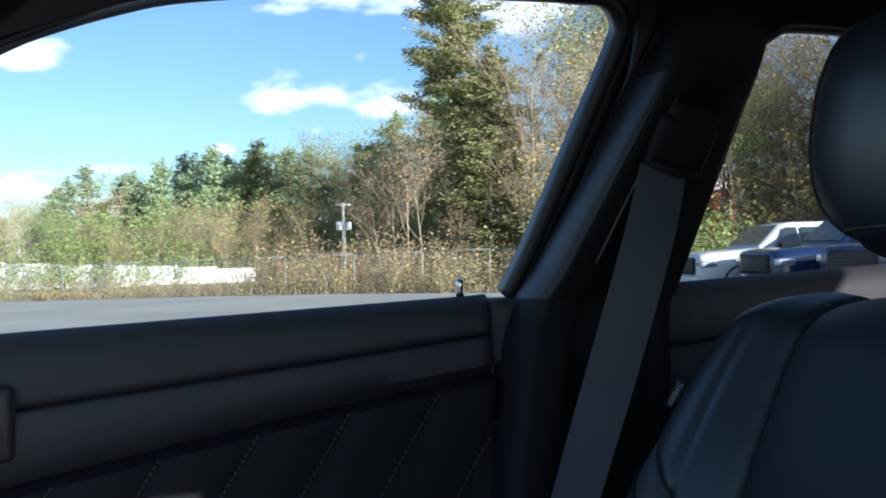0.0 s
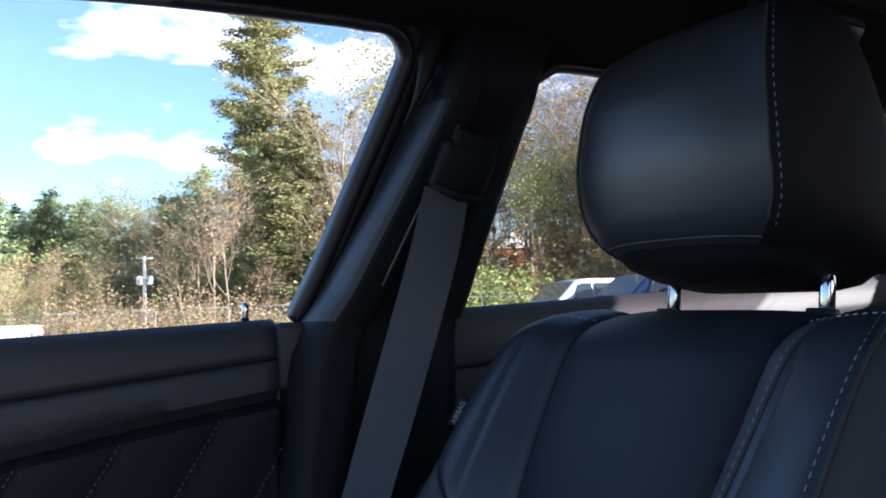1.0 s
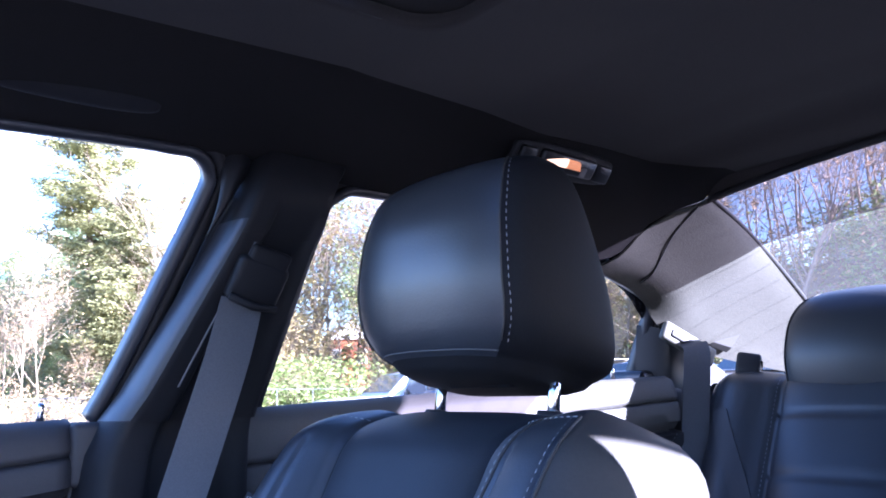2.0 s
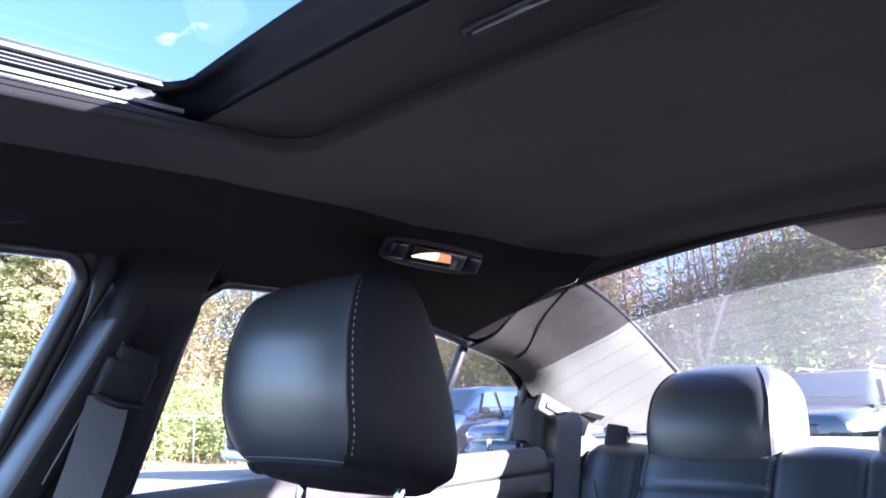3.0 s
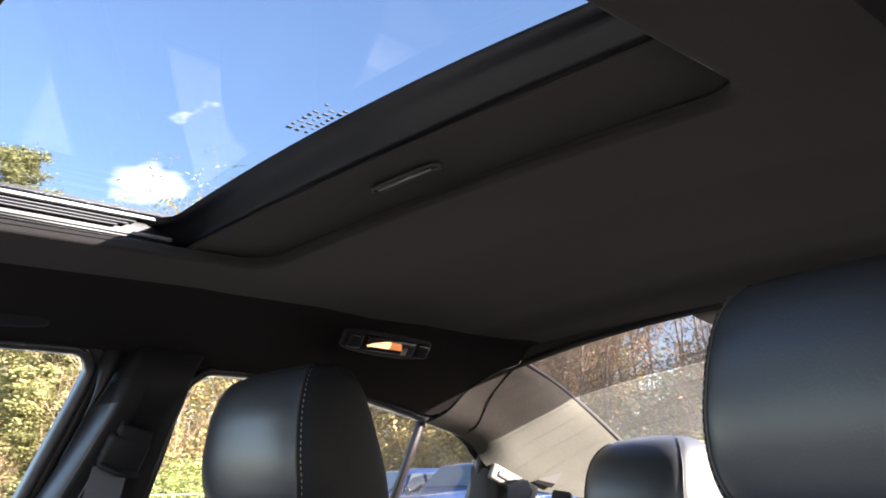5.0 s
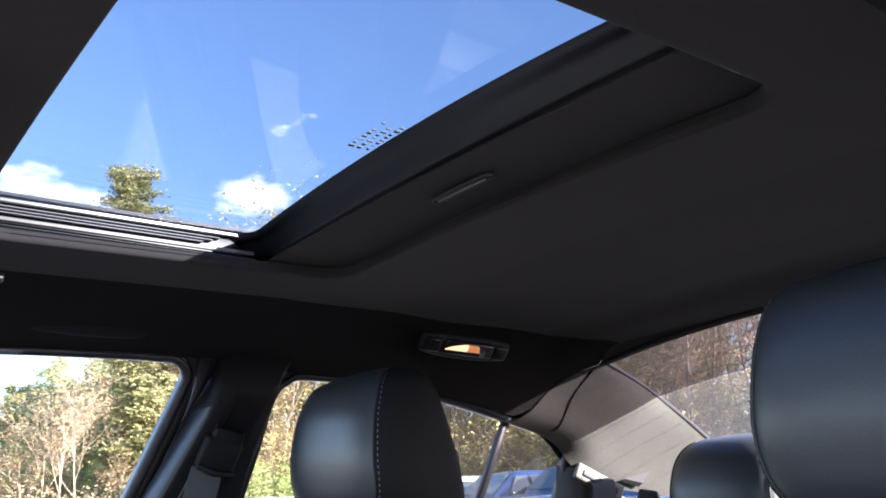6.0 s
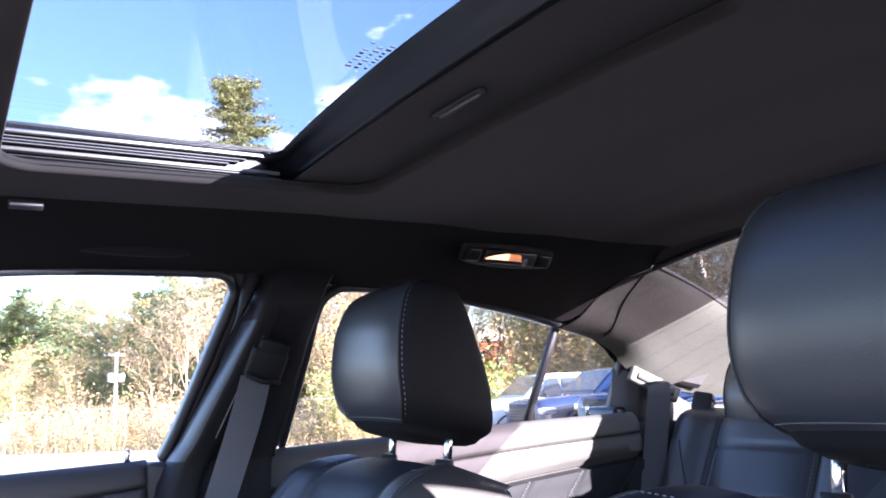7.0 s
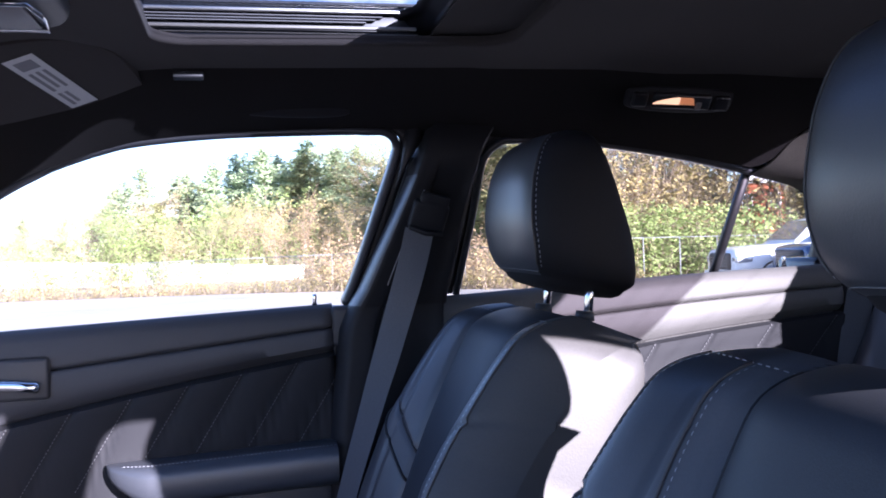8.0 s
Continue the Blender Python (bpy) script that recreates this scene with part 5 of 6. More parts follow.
# -- fittings on the roof
def grab_handle(x, y, z, length, lit, label):
    """A fold-down grab handle lying along the roof rail."""
    h = thing("grab_handle", (x, y, z), label, "grab handle")
    m = Matrix.Translation((x, y, z)) @ pose(0, 0, 0, 36, 2, 0)
    sec = lambda k: 0.35 + 0.65 * math.sin(max(0.0, min(1.0, k)) * math.pi) ** 0.25
    bm = grid(lambda a, k: m @ Vector(((k - 0.5) * length, -0.004 - 0.016 * sec(k) * (0.55 + 0.45 * math.cos(a)) , 0.023 * sec(k) * math.sin(a))), [2 * math.pi * q / 20 for q in range(20)], [0, 0.01, 0.03, 0.06, 0.1, 0.16] + frange(0.2, 0.8, 10) + [0.84, 0.9, 0.94, 0.97, 0.99, 1], closed=True)
    part("handle_body", bm, "pillar_dark", h)
    if lit:
        part("lamp_recess", moved(box((-0.052, -0.026, -0.012), (0.050, -0.012, 0.015), 0.004, 2), m), "gloss", h)
        tall = lambda k: 0.0062 * min(1.0, max(0.0, k / 0.55)) ** 0.6 * min(1.0, max(0.0, (1 - k) / 0.06)) ** 0.5 + 0.0003
        lens = lambda a, k: m @ Vector((-0.052 + 0.072 * k, -0.0262 - 0.0022 * math.cos(a), -0.0025 + tall(k) + tall(k) * math.sin(a)))
        ring = [2 * math.pi * q / 16 for q in range(16)]
        part("lamp_lens", grid(lens, ring, frange(0, 0.62, 14), closed=True), "lamp_glow", h, "glowing warm reading lamp")
        part("lamp_end", grid(lens, ring, frange(0.62, 1.0, 10), closed=True), "lamp_amber", h, "orange end of the lamp lens")
        part("lamp_side", moved(box((0.022, -0.0275, -0.011), (0.034, -0.021, 0.004), 0.003, 3), m), "silver", h, "small grey bracket")
        part("hinge_cover", moved(box((-0.086, -0.0225, -0.012), (-0.060, -0.012, 0.013), 0.004, 3), m), "gloss", h)
        part("hinge_cover", moved(box((0.058, -0.0225, -0.014), (0.086, -0.012, 0.012), 0.004, 3), m), "gloss", h)
    return h


lamp_handle = grab_handle(0.432, 0.505, 1.330, 0.19, True, "black grab handle with a lit reading lamp")
front_handle = grab_handle(-0.20, 0.552, 1.330, 0.20, False, "black folded grab handle above the front door")
clip = thing("visor_clip", (-0.335, 0.425, 1.345), "small grey visor clip under the headliner", "visor clip")
part("clip_body", moved(box((-0.02, -0.006, -0.005), (0.02, 0.006, 0.004), 0.002, 2), Matrix.Translation((-0.335, 0.425, 1.342)) @ pose(0, 0, 0, -18, 0, 0)), "plastic", clip)
visor = thing("sun_visor", (-0.49, 0.42, 1.335), "dark cloth sun visor folded up with a pale warning label", "sun visor")
visor_z = lambda x, y: 1.350 + 0.25 * (x + 0.42) - 0.2 * (y - 0.4)
outline = spline([(-0.60, 0.30, 0), (-0.57, 0.283, 0), (-0.53, 0.281, 0), (-0.483, 0.293, 0), (-0.447, 0.322, 0), (-0.421, 0.366, 0), (-0.407, 0.437, 0), (-0.398, 0.510, 0), (-0.402, 0.535, 0), (-0.425, 0.548, 0), (-0.60, 0.545, 0)], 5)
bm = bmesh.new()
rim_low = [bm.verts.new((q.x, q.y, visor_z(q.x, q.y))) for q in outline]
rim_top = [bm.verts.new((q.x, q.y, visor_z(q.x, q.y) + 0.014)) for q in outline]
bm.faces.new(rim_low)
bm.faces.new(rim_top[::-1])
for i in range(len(outline)):
    j = (i + 1) % len(outline)
    bm.faces.new((rim_low[i], rim_top[i], rim_top[j], rim_low[j]))
bmesh.ops.bevel(bm, geom=[e for e in bm.edges if len(e.link_faces) == 2 and e.calc_face_angle(0) > 0.9], offset=0.005, segments=3, affect="EDGES")
part("visor_panel", bm, "liner", visor, smooth=False)


def visor_strip(x0, y0, x1, y1, a0, a1, b0, b1, lift):
    """Thin raised patch on the visor: the label runs from one point to another, cut to fractions along and across."""
    d = Vector((x1 - x0, y1 - y0, 0))
    w = Vector((d.y, -d.x, 0)).normalized() * 0.037
    bm = bmesh.new()
    v = [Vector((x0, y0, 0)) + d * a + w * b for a, b in ((a0, b0), (a1, b0), (a1, b1), (a0, b1))]
    f = bm.faces.new([bm.verts.new((q.x, q.y, visor_z(q.x, q.y) - lift)) for q in v])
    return thick(bm, 0.0004)


part("warning_label", visor_strip(-0.543, 0.321, -0.498, 0.499, 0, 1, 0, 1, 0.0012), "label", visor, "pale grey printed label", smooth=False)
for a0, a1, b0, b1 in ((0.06, 0.20, 0.2, 0.8), (0.26, 0.62, 0.2, 0.32), (0.26, 0.58, 0.44, 0.56), (0.26, 0.60, 0.68, 0.80), (0.68, 0.94, 0.2, 0.32), (0.68, 0.90, 0.44, 0.56)):
    part("label_print", visor_strip(-0.543, 0.321, -0.498, 0.499, a0, a1, b0, b1, 0.0020), "silver", visor, smooth=False)
console = thing("overhead_console", (-0.47, 0.06, 1.34), "grey overhead console with a lit map lamp", "console")
part("console_body", box((-0.64, -0.10, 1.325), (-0.425, 0.125, 1.365), 0.02, 4), "plastic", console)
part("map_lamp", box((-0.56, 0.02, 1.321), (-0.45, 0.105, 1.327), 0.003, 2), "silver", console, "pale lamp lens")
part("lamp_rim", tube([(x, y, 1.322) for x, y in [(-0.565, 0.015), (-0.445, 0.015), (-0.44, 0.06), (-0.445, 0.11), (-0.565, 0.11), (-0.565, 0.015)]], 0.0025, 6), "chrome", console)

# -- the driver's side, a mirror of the passenger's; its front door stands open
for ob in (rear_door, b_pillar, belt, pillar_c, quarter, rear_belt, lamp_handle):
    mirrored(ob)
open_door = copy_thing(front_door, Matrix.Translation((-1.02, -0.80, 0)) @ pose(0, 0, 0, 0, 0, -66) @ Matrix.Translation((1.02, 0.80, 0)) @ MIRROR @ front_door.matrix_basis)
open_door["label"] = "black car door with quilted insert, swung wide open"

# ======== outside: car park, fence, brush, woods, parked vehicles ========
M["asphalt"] = material("worn_grey_asphalt", (0.30, 0.285, 0.255), 0.9, grain=0.35, scale=60, bump=0.3, spots=0.35, spot_scale=0.25)
M["litter"] = material("leaf_litter", (0.28, 0.22, 0.13), 0.95, grain=0.6, scale=9, bump=0.5, spots=0.4, spot_scale=0.4)
M["bark"] = material("grey_brown_bark", (0.14, 0.11, 0.085), 0.95, grain=0.45, scale=9, bump=0.6, spots=0.3, spot_scale=1)
M["twig"] = material("pale_brown_twigs", (0.31, 0.24, 0.17), 0.9, grain=0.3, scale=8, spots=0.35, spot_scale=0.3)
M["pine"] = material("pine_needles", (0.34, 0.41, 0.23), 0.8, grain=0.3, scale=4, spots=0.35, spot_scale=0.5, random_tint=0.14, island_tint=0.40, translucent=0.42)
M["spruce"] = material("yellowing_spruce", (0.27, 0.265, 0.11), 0.8, grain=0.3, scale=4, spots=0.4, spot_scale=0.4, random_tint=0.15, island_tint=0.45, translucent=0.4)
M["leaf_gold"] = material("golden_leaves", (0.46, 0.37, 0.15), 0.8, grain=0.2, scale=4, spots=0.3, island_tint=0.45, translucent=0.35)
M["leaf_rust"] = material("rusty_leaves", (0.42, 0.29, 0.16), 0.85, grain=0.2, scale=4, spots=0.3, island_tint=0.4, translucent=0.3)
M["leaf_green"] = material("late_green_leaves", (0.28, 0.35, 0.11), 0.8, grain=0.2, scale=4, spots=0.3, island_tint=0.45, translucent=0.35)
M["galv"] = material("galvanised_steel", (0.26, 0.27, 0.27), 0.6, 0.4, grain=0.15, scale=60, spots=0.2)
M["pole_wood"] = material("weathered_pole_wood", (0.62, 0.59, 0.54), 0.9, grain=0.3, scale=30, bump=0.3, spots=0.2)
M["white_wall"] = material("white_painted_block", (0.78, 0.77, 0.74), 0.85, grain=0.06, scale=10, bump=0.2, spots=0.12, spot_scale=0.5)
M["roof_red"] = material("orange_red_cladding", (0.42, 0.12, 0.05), 0.8, grain=0.15, scale=6, spots=0.15)
M["white_paint"] = material("white_car_paint", (0.78, 0.78, 0.77), 0.3, grain=0.02, scale=40, coat=0.6)
M["blue_paint"] = material("dark_blue_car_paint", (0.018, 0.035, 0.10), 0.25, metal=0.2, grain=0.04, scale=60, coat=0.8)
M["grey_paint"] = material("dark_grey_car_paint", (0.035, 0.04, 0.05), 0.25, metal=0.2, grain=0.04, scale=60, coat=0.8)
M["car_glass"] = material("dark_car_glass", (0.03, 0.04, 0.045), 0.06, grain=0.02, scale=20, spec=0.9, coat=0.5)
M["tyre"] = material("black_tyre", (0.02, 0.02, 0.02), 0.85, grain=0.2, scale=60)
M["lamp_clear"] = material("clear_headlamp", (0.7, 0.72, 0.75), 0.08, 0.7, grain=0.03, scale=60)
M["lawn"] = material("dry_grass", (0.22, 0.19, 0.07), 0.9, grain=0.4, scale=6, spots=0.3, island_tint=0.35, translucent=0.25)


def polar(az, d, z=0.0):
    """A place by its bearing from the car's right side towards its rear, and its distance."""
    a = radians(az + 1.3)
    return Vector((-0.4 + d * math.sin(a), -0.3 + d * math.cos(a), z))


def smooth(e0, e1, x):
    t = max(0.0, min(1.0, (x - e0) / (e1 - e0)))
    return t * t * (3 - 2 * t)


def lot_edge(az):
    """Distance of the car park's edge by bearing."""
    return lerp(az, [(-180, 50), (-60, 60), (-12.6, 46), (2, 39), (15, 33.5), (24, 31), (40, 36), (52, 36), (70, 26), (90, 24), (110, 30), (180, 50)])


def ground_z(p):
    """Level car park; beyond its edge the land rises, steeply behind the car."""
    d = math.hypot(p[0] + 0.4, p[1] + 0.3)
    az = math.degrees(math.atan2(p[0] + 0.4, p[1] + 0.3)) - 1.3
    e = lot_edge(az)
    fall = -lerp(az, [(-180, 0.0), (-60, 0.015), (-12, 0.022), (40, 0.022), (62, 0.004), (180, 0.0)]) * max(0.0, min(d, e) - 3.0)
    if d < e:
        return fall
    k = d - e
    bank = lerp(az, [(-180, 0.3), (-60, 0.2), (10, 0.3), (28, 1.2), (45, 2.0), (52, 3.4), (58, 5.6), (75, 6.4), (100, 1.2), (180, 0.3)])
    return fall + bank * smooth(0.5, lerp(az, [(-180, 14), (45, 14), (56, 8), (90, 8), (110, 14)]), k) + 0.12 * (noise.noise(Vector((p[0] * 0.2, p[1] * 0.2, 0)))) * smooth(0, 3, k)


rings = [0.0, 2, 4, 7, 10, 14, 18, 21, 23.5] + [24 + 0.9 * k for k in range(34)] + [58, 64, 72, 85, 110, 150, 250, 500, 1200, 2500]
azs = frange(-180, 180, 181)[:-1]
bm = bmesh.new()
rows = []
for d in rings[1:]:
    rows.append([bm.verts.new((q.x, q.y, ground_z(q) - 0.02)) for q in (polar(a, d) for a in azs)])
cv = bm.verts.new((-0.4, -0.3, -0.02))
for i in range(180):
    j = (i + 1) % 180
    bm.faces.new((cv, rows[0][i], rows[0][j]))
    for a, b in zip(rows, rows[1:]):
        bm.faces.new((a[i], b[i], b[j], a[j]))
tagged(part("ground", bm, "litter"), "brown leaf-strewn ground rising beyond the car park", "ground", kind="structure")
bm = bmesh.new()
rows = []
for f in (0.1, 0.25, 0.5, 0.8, 1.0):
    rows.append([bm.verts.new((q.x, q.y, ground_z(q))) for q in (polar(a, lot_edge(a) * f - 0.35) for a in azs)])
cv = bm.verts.new((-0.4, -0.3, 0.0))
for i in range(180):
    j = (i + 1) % 180
    bm.faces.new((cv, rows[0][i], rows[0][j]))
    for a, b in zip(rows, rows[1:]):
        bm.faces.new((a[i], b[i], b[j], a[j]))
tagged(part("road", bm, "asphalt"), "worn pale grey asphalt of the car park", "car park", kind="structure")


# -- trees
def limb_path(rnd, start, d, length, n, wander, lift):
    pts, q, d = [Vector(start)], Vector(start), Vector(d).normalized()
    for _ in range(n):
        d = (d + Vector((rnd.uniform(-1, 1), rnd.uniform(-1, 1), rnd.uniform(-1, 1))) * wander + Vector((0, 0, lift))).normalized()
        q = q + d * (length / n)
        pts.append(q.copy())
    return pts


def leaf_into(V, F, q, size, rnd, flat=0.0):
    """One small leaf clump: two crossed kinked blades."""
    a, b = rnd.uniform(0, 6.28), rnd.uniform(-0.7, 0.7) * (1 - flat)
    d = Vector((math.cos(a) * math.cos(b), math.sin(a) * math.cos(b), math.sin(b)))
    s = d.cross(Vector((rnd.uniform(-1, 1), rnd.uniform(-1, 1), rnd.uniform(-1, 1)))).normalized()
    n = len(V)
    V += [q - d * size * 0.5 + s * size * 0.22, q + d * size * 0.6, q - d * size * 0.45 - s * size * 0.24]
    F.append((n, n + 1, n + 2))


def soup(name, V, F, mat, parent=None, label="", shade=False):
    me = bpy.data.meshes.new(name)
    me.from_pydata([tuple(v) for v in V], [], F)
    me.materials.append(M[mat])
    ob = new(name, me)
    if parent is not None:
        ob.parent = parent
        ob.matrix_parent_inverse = parent.matrix_basis.inverted()
    if label:
        ob["label"] = label
    return ob


def conifer(seed, height, spread, mat, label, bare_low=0.12, dens=1.0, leaf=0.42, ragged=0.35, full=0.75, needles=40):
    """Tapered trunk, whorls of drooping limbs, each carrying many small needle clumps."""
    rnd = random.Random(seed)
    tree = thing("conifer_tree", (0, 0, 0), label, "tree", "trees at the edge of the car park")
    trunk = limb_path(rnd, (0, 0, -0.3), (0, 0, 1), height + 0.2, 12, 0.02, 0.05)
    bm = tube(trunk, [max(0.012, 0.017 * height * (1 - i / 12.5)) for i in range(13)], 8)
    V, F = [], []
    n = int(height * 6.2 * dens)
    for i in range(n):
        k = bare_low + (1 - bare_low) * (i / n) ** 0.9
        z = k * height * 0.985
        r = spread * (1 - k) ** full * (1 - ragged * rnd.random()) * (0.75 + 0.25 * math.sin(i * 2.4)) + 0.12
        if k < 0.3:
            r *= 0.75 + k
        a = rnd.uniform(0, 6.28)
        pts = limb_path(rnd, (trunk[min(12, int(k * 12))].x, trunk[min(12, int(k * 12))].y, z), (math.cos(a), math.sin(a), rnd.uniform(-0.05, 0.35)), r, 4, 0.14, 0.03)
        tube(pts, [0.012 * height * 0.16 * (1.1 - j / 4.5) for j in range(5)], 4, bm=bm, cap=False)
        m = max(8, int(r * needles * dens))
        for j in range(m):
            t = (j + rnd.random()) / m
            t = 0.18 + 0.82 * t
            seg = min(3, int(t * 4))
            q = pts[seg].lerp(pts[seg + 1], t * 4 - seg)
            w = 0.14 + 0.26 * (1 - abs(t - 0.6)) * min(1.0, r / 2)
            q = q + Vector((rnd.gauss(0, w), rnd.gauss(0, w), rnd.gauss(0, 0.11) - 0.1 * t))
            leaf_into(V, F, q, leaf * rnd.uniform(0.5, 1.3), rnd, 0.4)
    for j in range(30):
        leaf_into(V, F, Vector((rnd.gauss(0, 0.12), rnd.gauss(0, 0.12), height * rnd.uniform(0.93, 1.01))), leaf * 0.7, rnd)
    part("trunk", bm, "bark", tree)
    soup("crown", V, F, mat, tree)
    return tree


def broadleaf(seed, height, spread, leaf_mat, leaves, label, forks=4, leaf=0.15, stem=0.0065):
    """Leaning trunk, three orders of limbs and twigs, and what leaves are left on it."""
    rnd = random.Random(seed)
    tree = thing("bare_tree", (0, 0, 0), label, "tree", "trees at the edge of the car park")
    bm = bmesh.new()
    V, F = [], []
    ends = []

    def grow(start, d, length, r, order):
        n = (5, 4, 2, 2)[order]
        pts = limb_path(rnd, start, d, length, n, 0.16 + 0.06 * order, 0.05)
        tube(pts, [r * (1 - 0.6 * i / n) for i in range(n + 1)], (8, 5, 3, 3)[order], bm=bm, cap=False)
        if order >= 2:
            ends.extend(pts[1:])
        if order == 3:
            return
        kids = (forks + 6, 7, 5)[order]
        for i in range(kids):
            t = rnd.uniform(0.35 if order == 0 else 0.2, 1.0)
            seg = min(n - 1, int(t * n))
            q = pts[seg].lerp(pts[seg + 1], t * n - seg)
            a = rnd.uniform(0, 6.28)
            dd = (pts[-1] - pts[0]).normalized()
            side = Vector((math.cos(a), math.sin(a), rnd.uniform(-0.1, 0.6)))
            grow(q, dd * (0.7 if order else 0.9) + side * spread, length * rnd.uniform(0.38, 0.62), max(0.006, r * (1 - 0.6 * t) * 0.5), order + 1)
    grow((0, 0, -0.2), (rnd.uniform(-0.06, 0.06), rnd.uniform(-0.06, 0.06), 1), height * 0.68, stem * height, 0)
    if leaves:
        for _ in range(leaves):
            q = rnd.choice(ends) + Vector((rnd.gauss(0, 0.18), rnd.gauss(0, 0.18), rnd.gauss(0, 0.15)))
            leaf_into(V, F, q, leaf * rnd.uniform(0.6, 1.4), rnd)
    part("trunk", bm, "twig", tree, smooth=True)
    if leaves:
        soup("crown", V, F, leaf_mat, tree)
    return tree


def place(ob, az, d, scale=1.0, turn=0.0, first=False):
    q = polar(az, d)
    m = Matrix.Translation((q.x, q.y, ground_z(q) - 0.05)) @ pose(0, 0, 0, 0, 0, turn) @ Matrix.Scale(scale if first else scale / ob.scale[0], 4)
    if first:
        ob.matrix_basis = m
        return ob
    return copy_thing(ob, m)


# the large conifer and its bare neighbours
big = conifer(3, 20.3, 5.3, "spruce", "tall yellow-green conifer with ragged drooping limbs", 0.04, 1.3, 0.22, 0.50, 0.26, 140)
place(big, 15.9, 50.0, first=True)
second = conifer(9, 11.5, 4.4, "spruce", "broad low conifer beside the tall one", 0.03, 1.2, 0.25, 0.4, 0.55, 120)
place(second, 17.6, 45.0, first=True)
bare = [broadleaf(s, 11.0, 0.75, m, n, l) for s, m, n, l in ((21, "leaf_gold", 260, "bare grey-brown tree with few golden leaves"), (22, "leaf_rust", 1300, "tree with sparse rusty autumn leaves"), (23, "leaf_gold", 1500, "tree with thin golden autumn leaves"), (24, "leaf_green", 3000, "tree with late green and yellow leaves"))]
pines = [conifer(s, h, w, m, l, b, 1.0, 0.30, 0.42, 0.60, 64) for s, h, w, m, l, b in ((31, 9.0, 4.2, "pine", "green white pine with an uneven crown", 0.12), (32, 9.0, 3.2, "pine", "slender dark green pine among bare trees", 0.06), (33, 9.0, 4.6, "spruce", "broad yellow-green pine in low sun", 0.05))]
used = set()


def put_tree(kind, az, d, height, turn):
    base = {"p0": pines[0], "p1": pines[1], "p2": pines[2], "b0": bare[0], "b1": bare[1], "b2": bare[2], "b3": bare[3]}[kind]
    ref = 9.0 if kind[0] == "p" else 11.0
    f = kind not in used
    used.add(kind)
    place(base, az, d, height / ref, turn, first=f)


rt = random.Random(77)
TOP = [(-18, 3.0), (-12.5, 3.4), (-8.7, 5.1), (-2.8, 5.7), (1.8, 6.9), (5.7, 6.5), (9, 7.3), (11.5, 8.6), (20, 13), (26, 15.5), (33, 16), (45, 14.5), (55, 13), (72, 13)]
for i in range(104):
    az = -18 + 36 * i / 103 + rt.uniform(-0.5, 0.5)
    d = rt.uniform(66, 88)
    el = lerp(az, TOP) * rt.uniform(0.62, 1.10)
    h = 1.1 + d * math.tan(radians(el)) + 0.6
    kind = rt.choices(("p0", "p1", "p2", "b1", "b3", "b2"), (8, 5, 4, 1, 2, 1))[0]
    if az < -9.5:
        kind = rt.choices(("p0", "b1", "b2"), (1, 3, 2))[0]
    put_tree(kind, az, d, h, rt.uniform(0, 360))
for i in range(36):   # thinner bare growth in front of the pines
    az = -16 + 33 * i / 35 + rt.uniform(-0.4, 0.4)
    if abs(az - 8.05) < 2.8:
        continue
    put_tree(rt.choices(("b0", "b1", "b2", "b3"), (2, 2, 2, 6) if az < -2 else (3, 2, 3, 1))[0], az, rt.uniform(52, 62), rt.uniform(3.0, 5.6), rt.uniform(0, 360))
for i in range(64):   # woods from the conifer round to the back
    az = 19.0 + 34 * i / 63 + rt.uniform(-0.5, 0.5)
    d = rt.uniform(40, 56)
    el = lerp(az, TOP) * rt.uniform(0.6, 1.25)
    kind = rt.choices(("b0", "b1", "b2", "b3"), (4, 2, 5, 5) if az > 24 else (6, 2, 1, 0))[0]
    put_tree(kind, az, d, max(3.0, d * math.tan(radians(el)) - 1.0), rt.uniform(0, 360))
put_tree("b0", 20.7, 43, 15.5, 40)
for k, (az, h) in enumerate(((10.6, 5.6), (11.4, 7.4), (12.3, 8.6), (13.2, 7.2), (15.2, 4.6))):   # twiggy growth at the foot of the conifer
    put_tree(("b1", "b0")[k % 2], az, 44.5 - 0.3 * k, h, 57 * k)
for i in range(44):   # trees on the bank behind
    az = 50 + 32 * i / 43 + rt.uniform(-0.6, 0.6)
    put_tree(rt.choices(("b0", "b1", "b2"), (6, 2, 2))[0], az, rt.uniform(36, 50), rt.uniform(8, 13.5), rt.uniform(0, 360))
oak = broadleaf(27, 12.0, 0.75, "leaf_rust", 500, "large bare tree with a dark branching trunk on the bank", 5, 0.16, 0.0125)
place(oak, 58.8, 33.0, first=True)


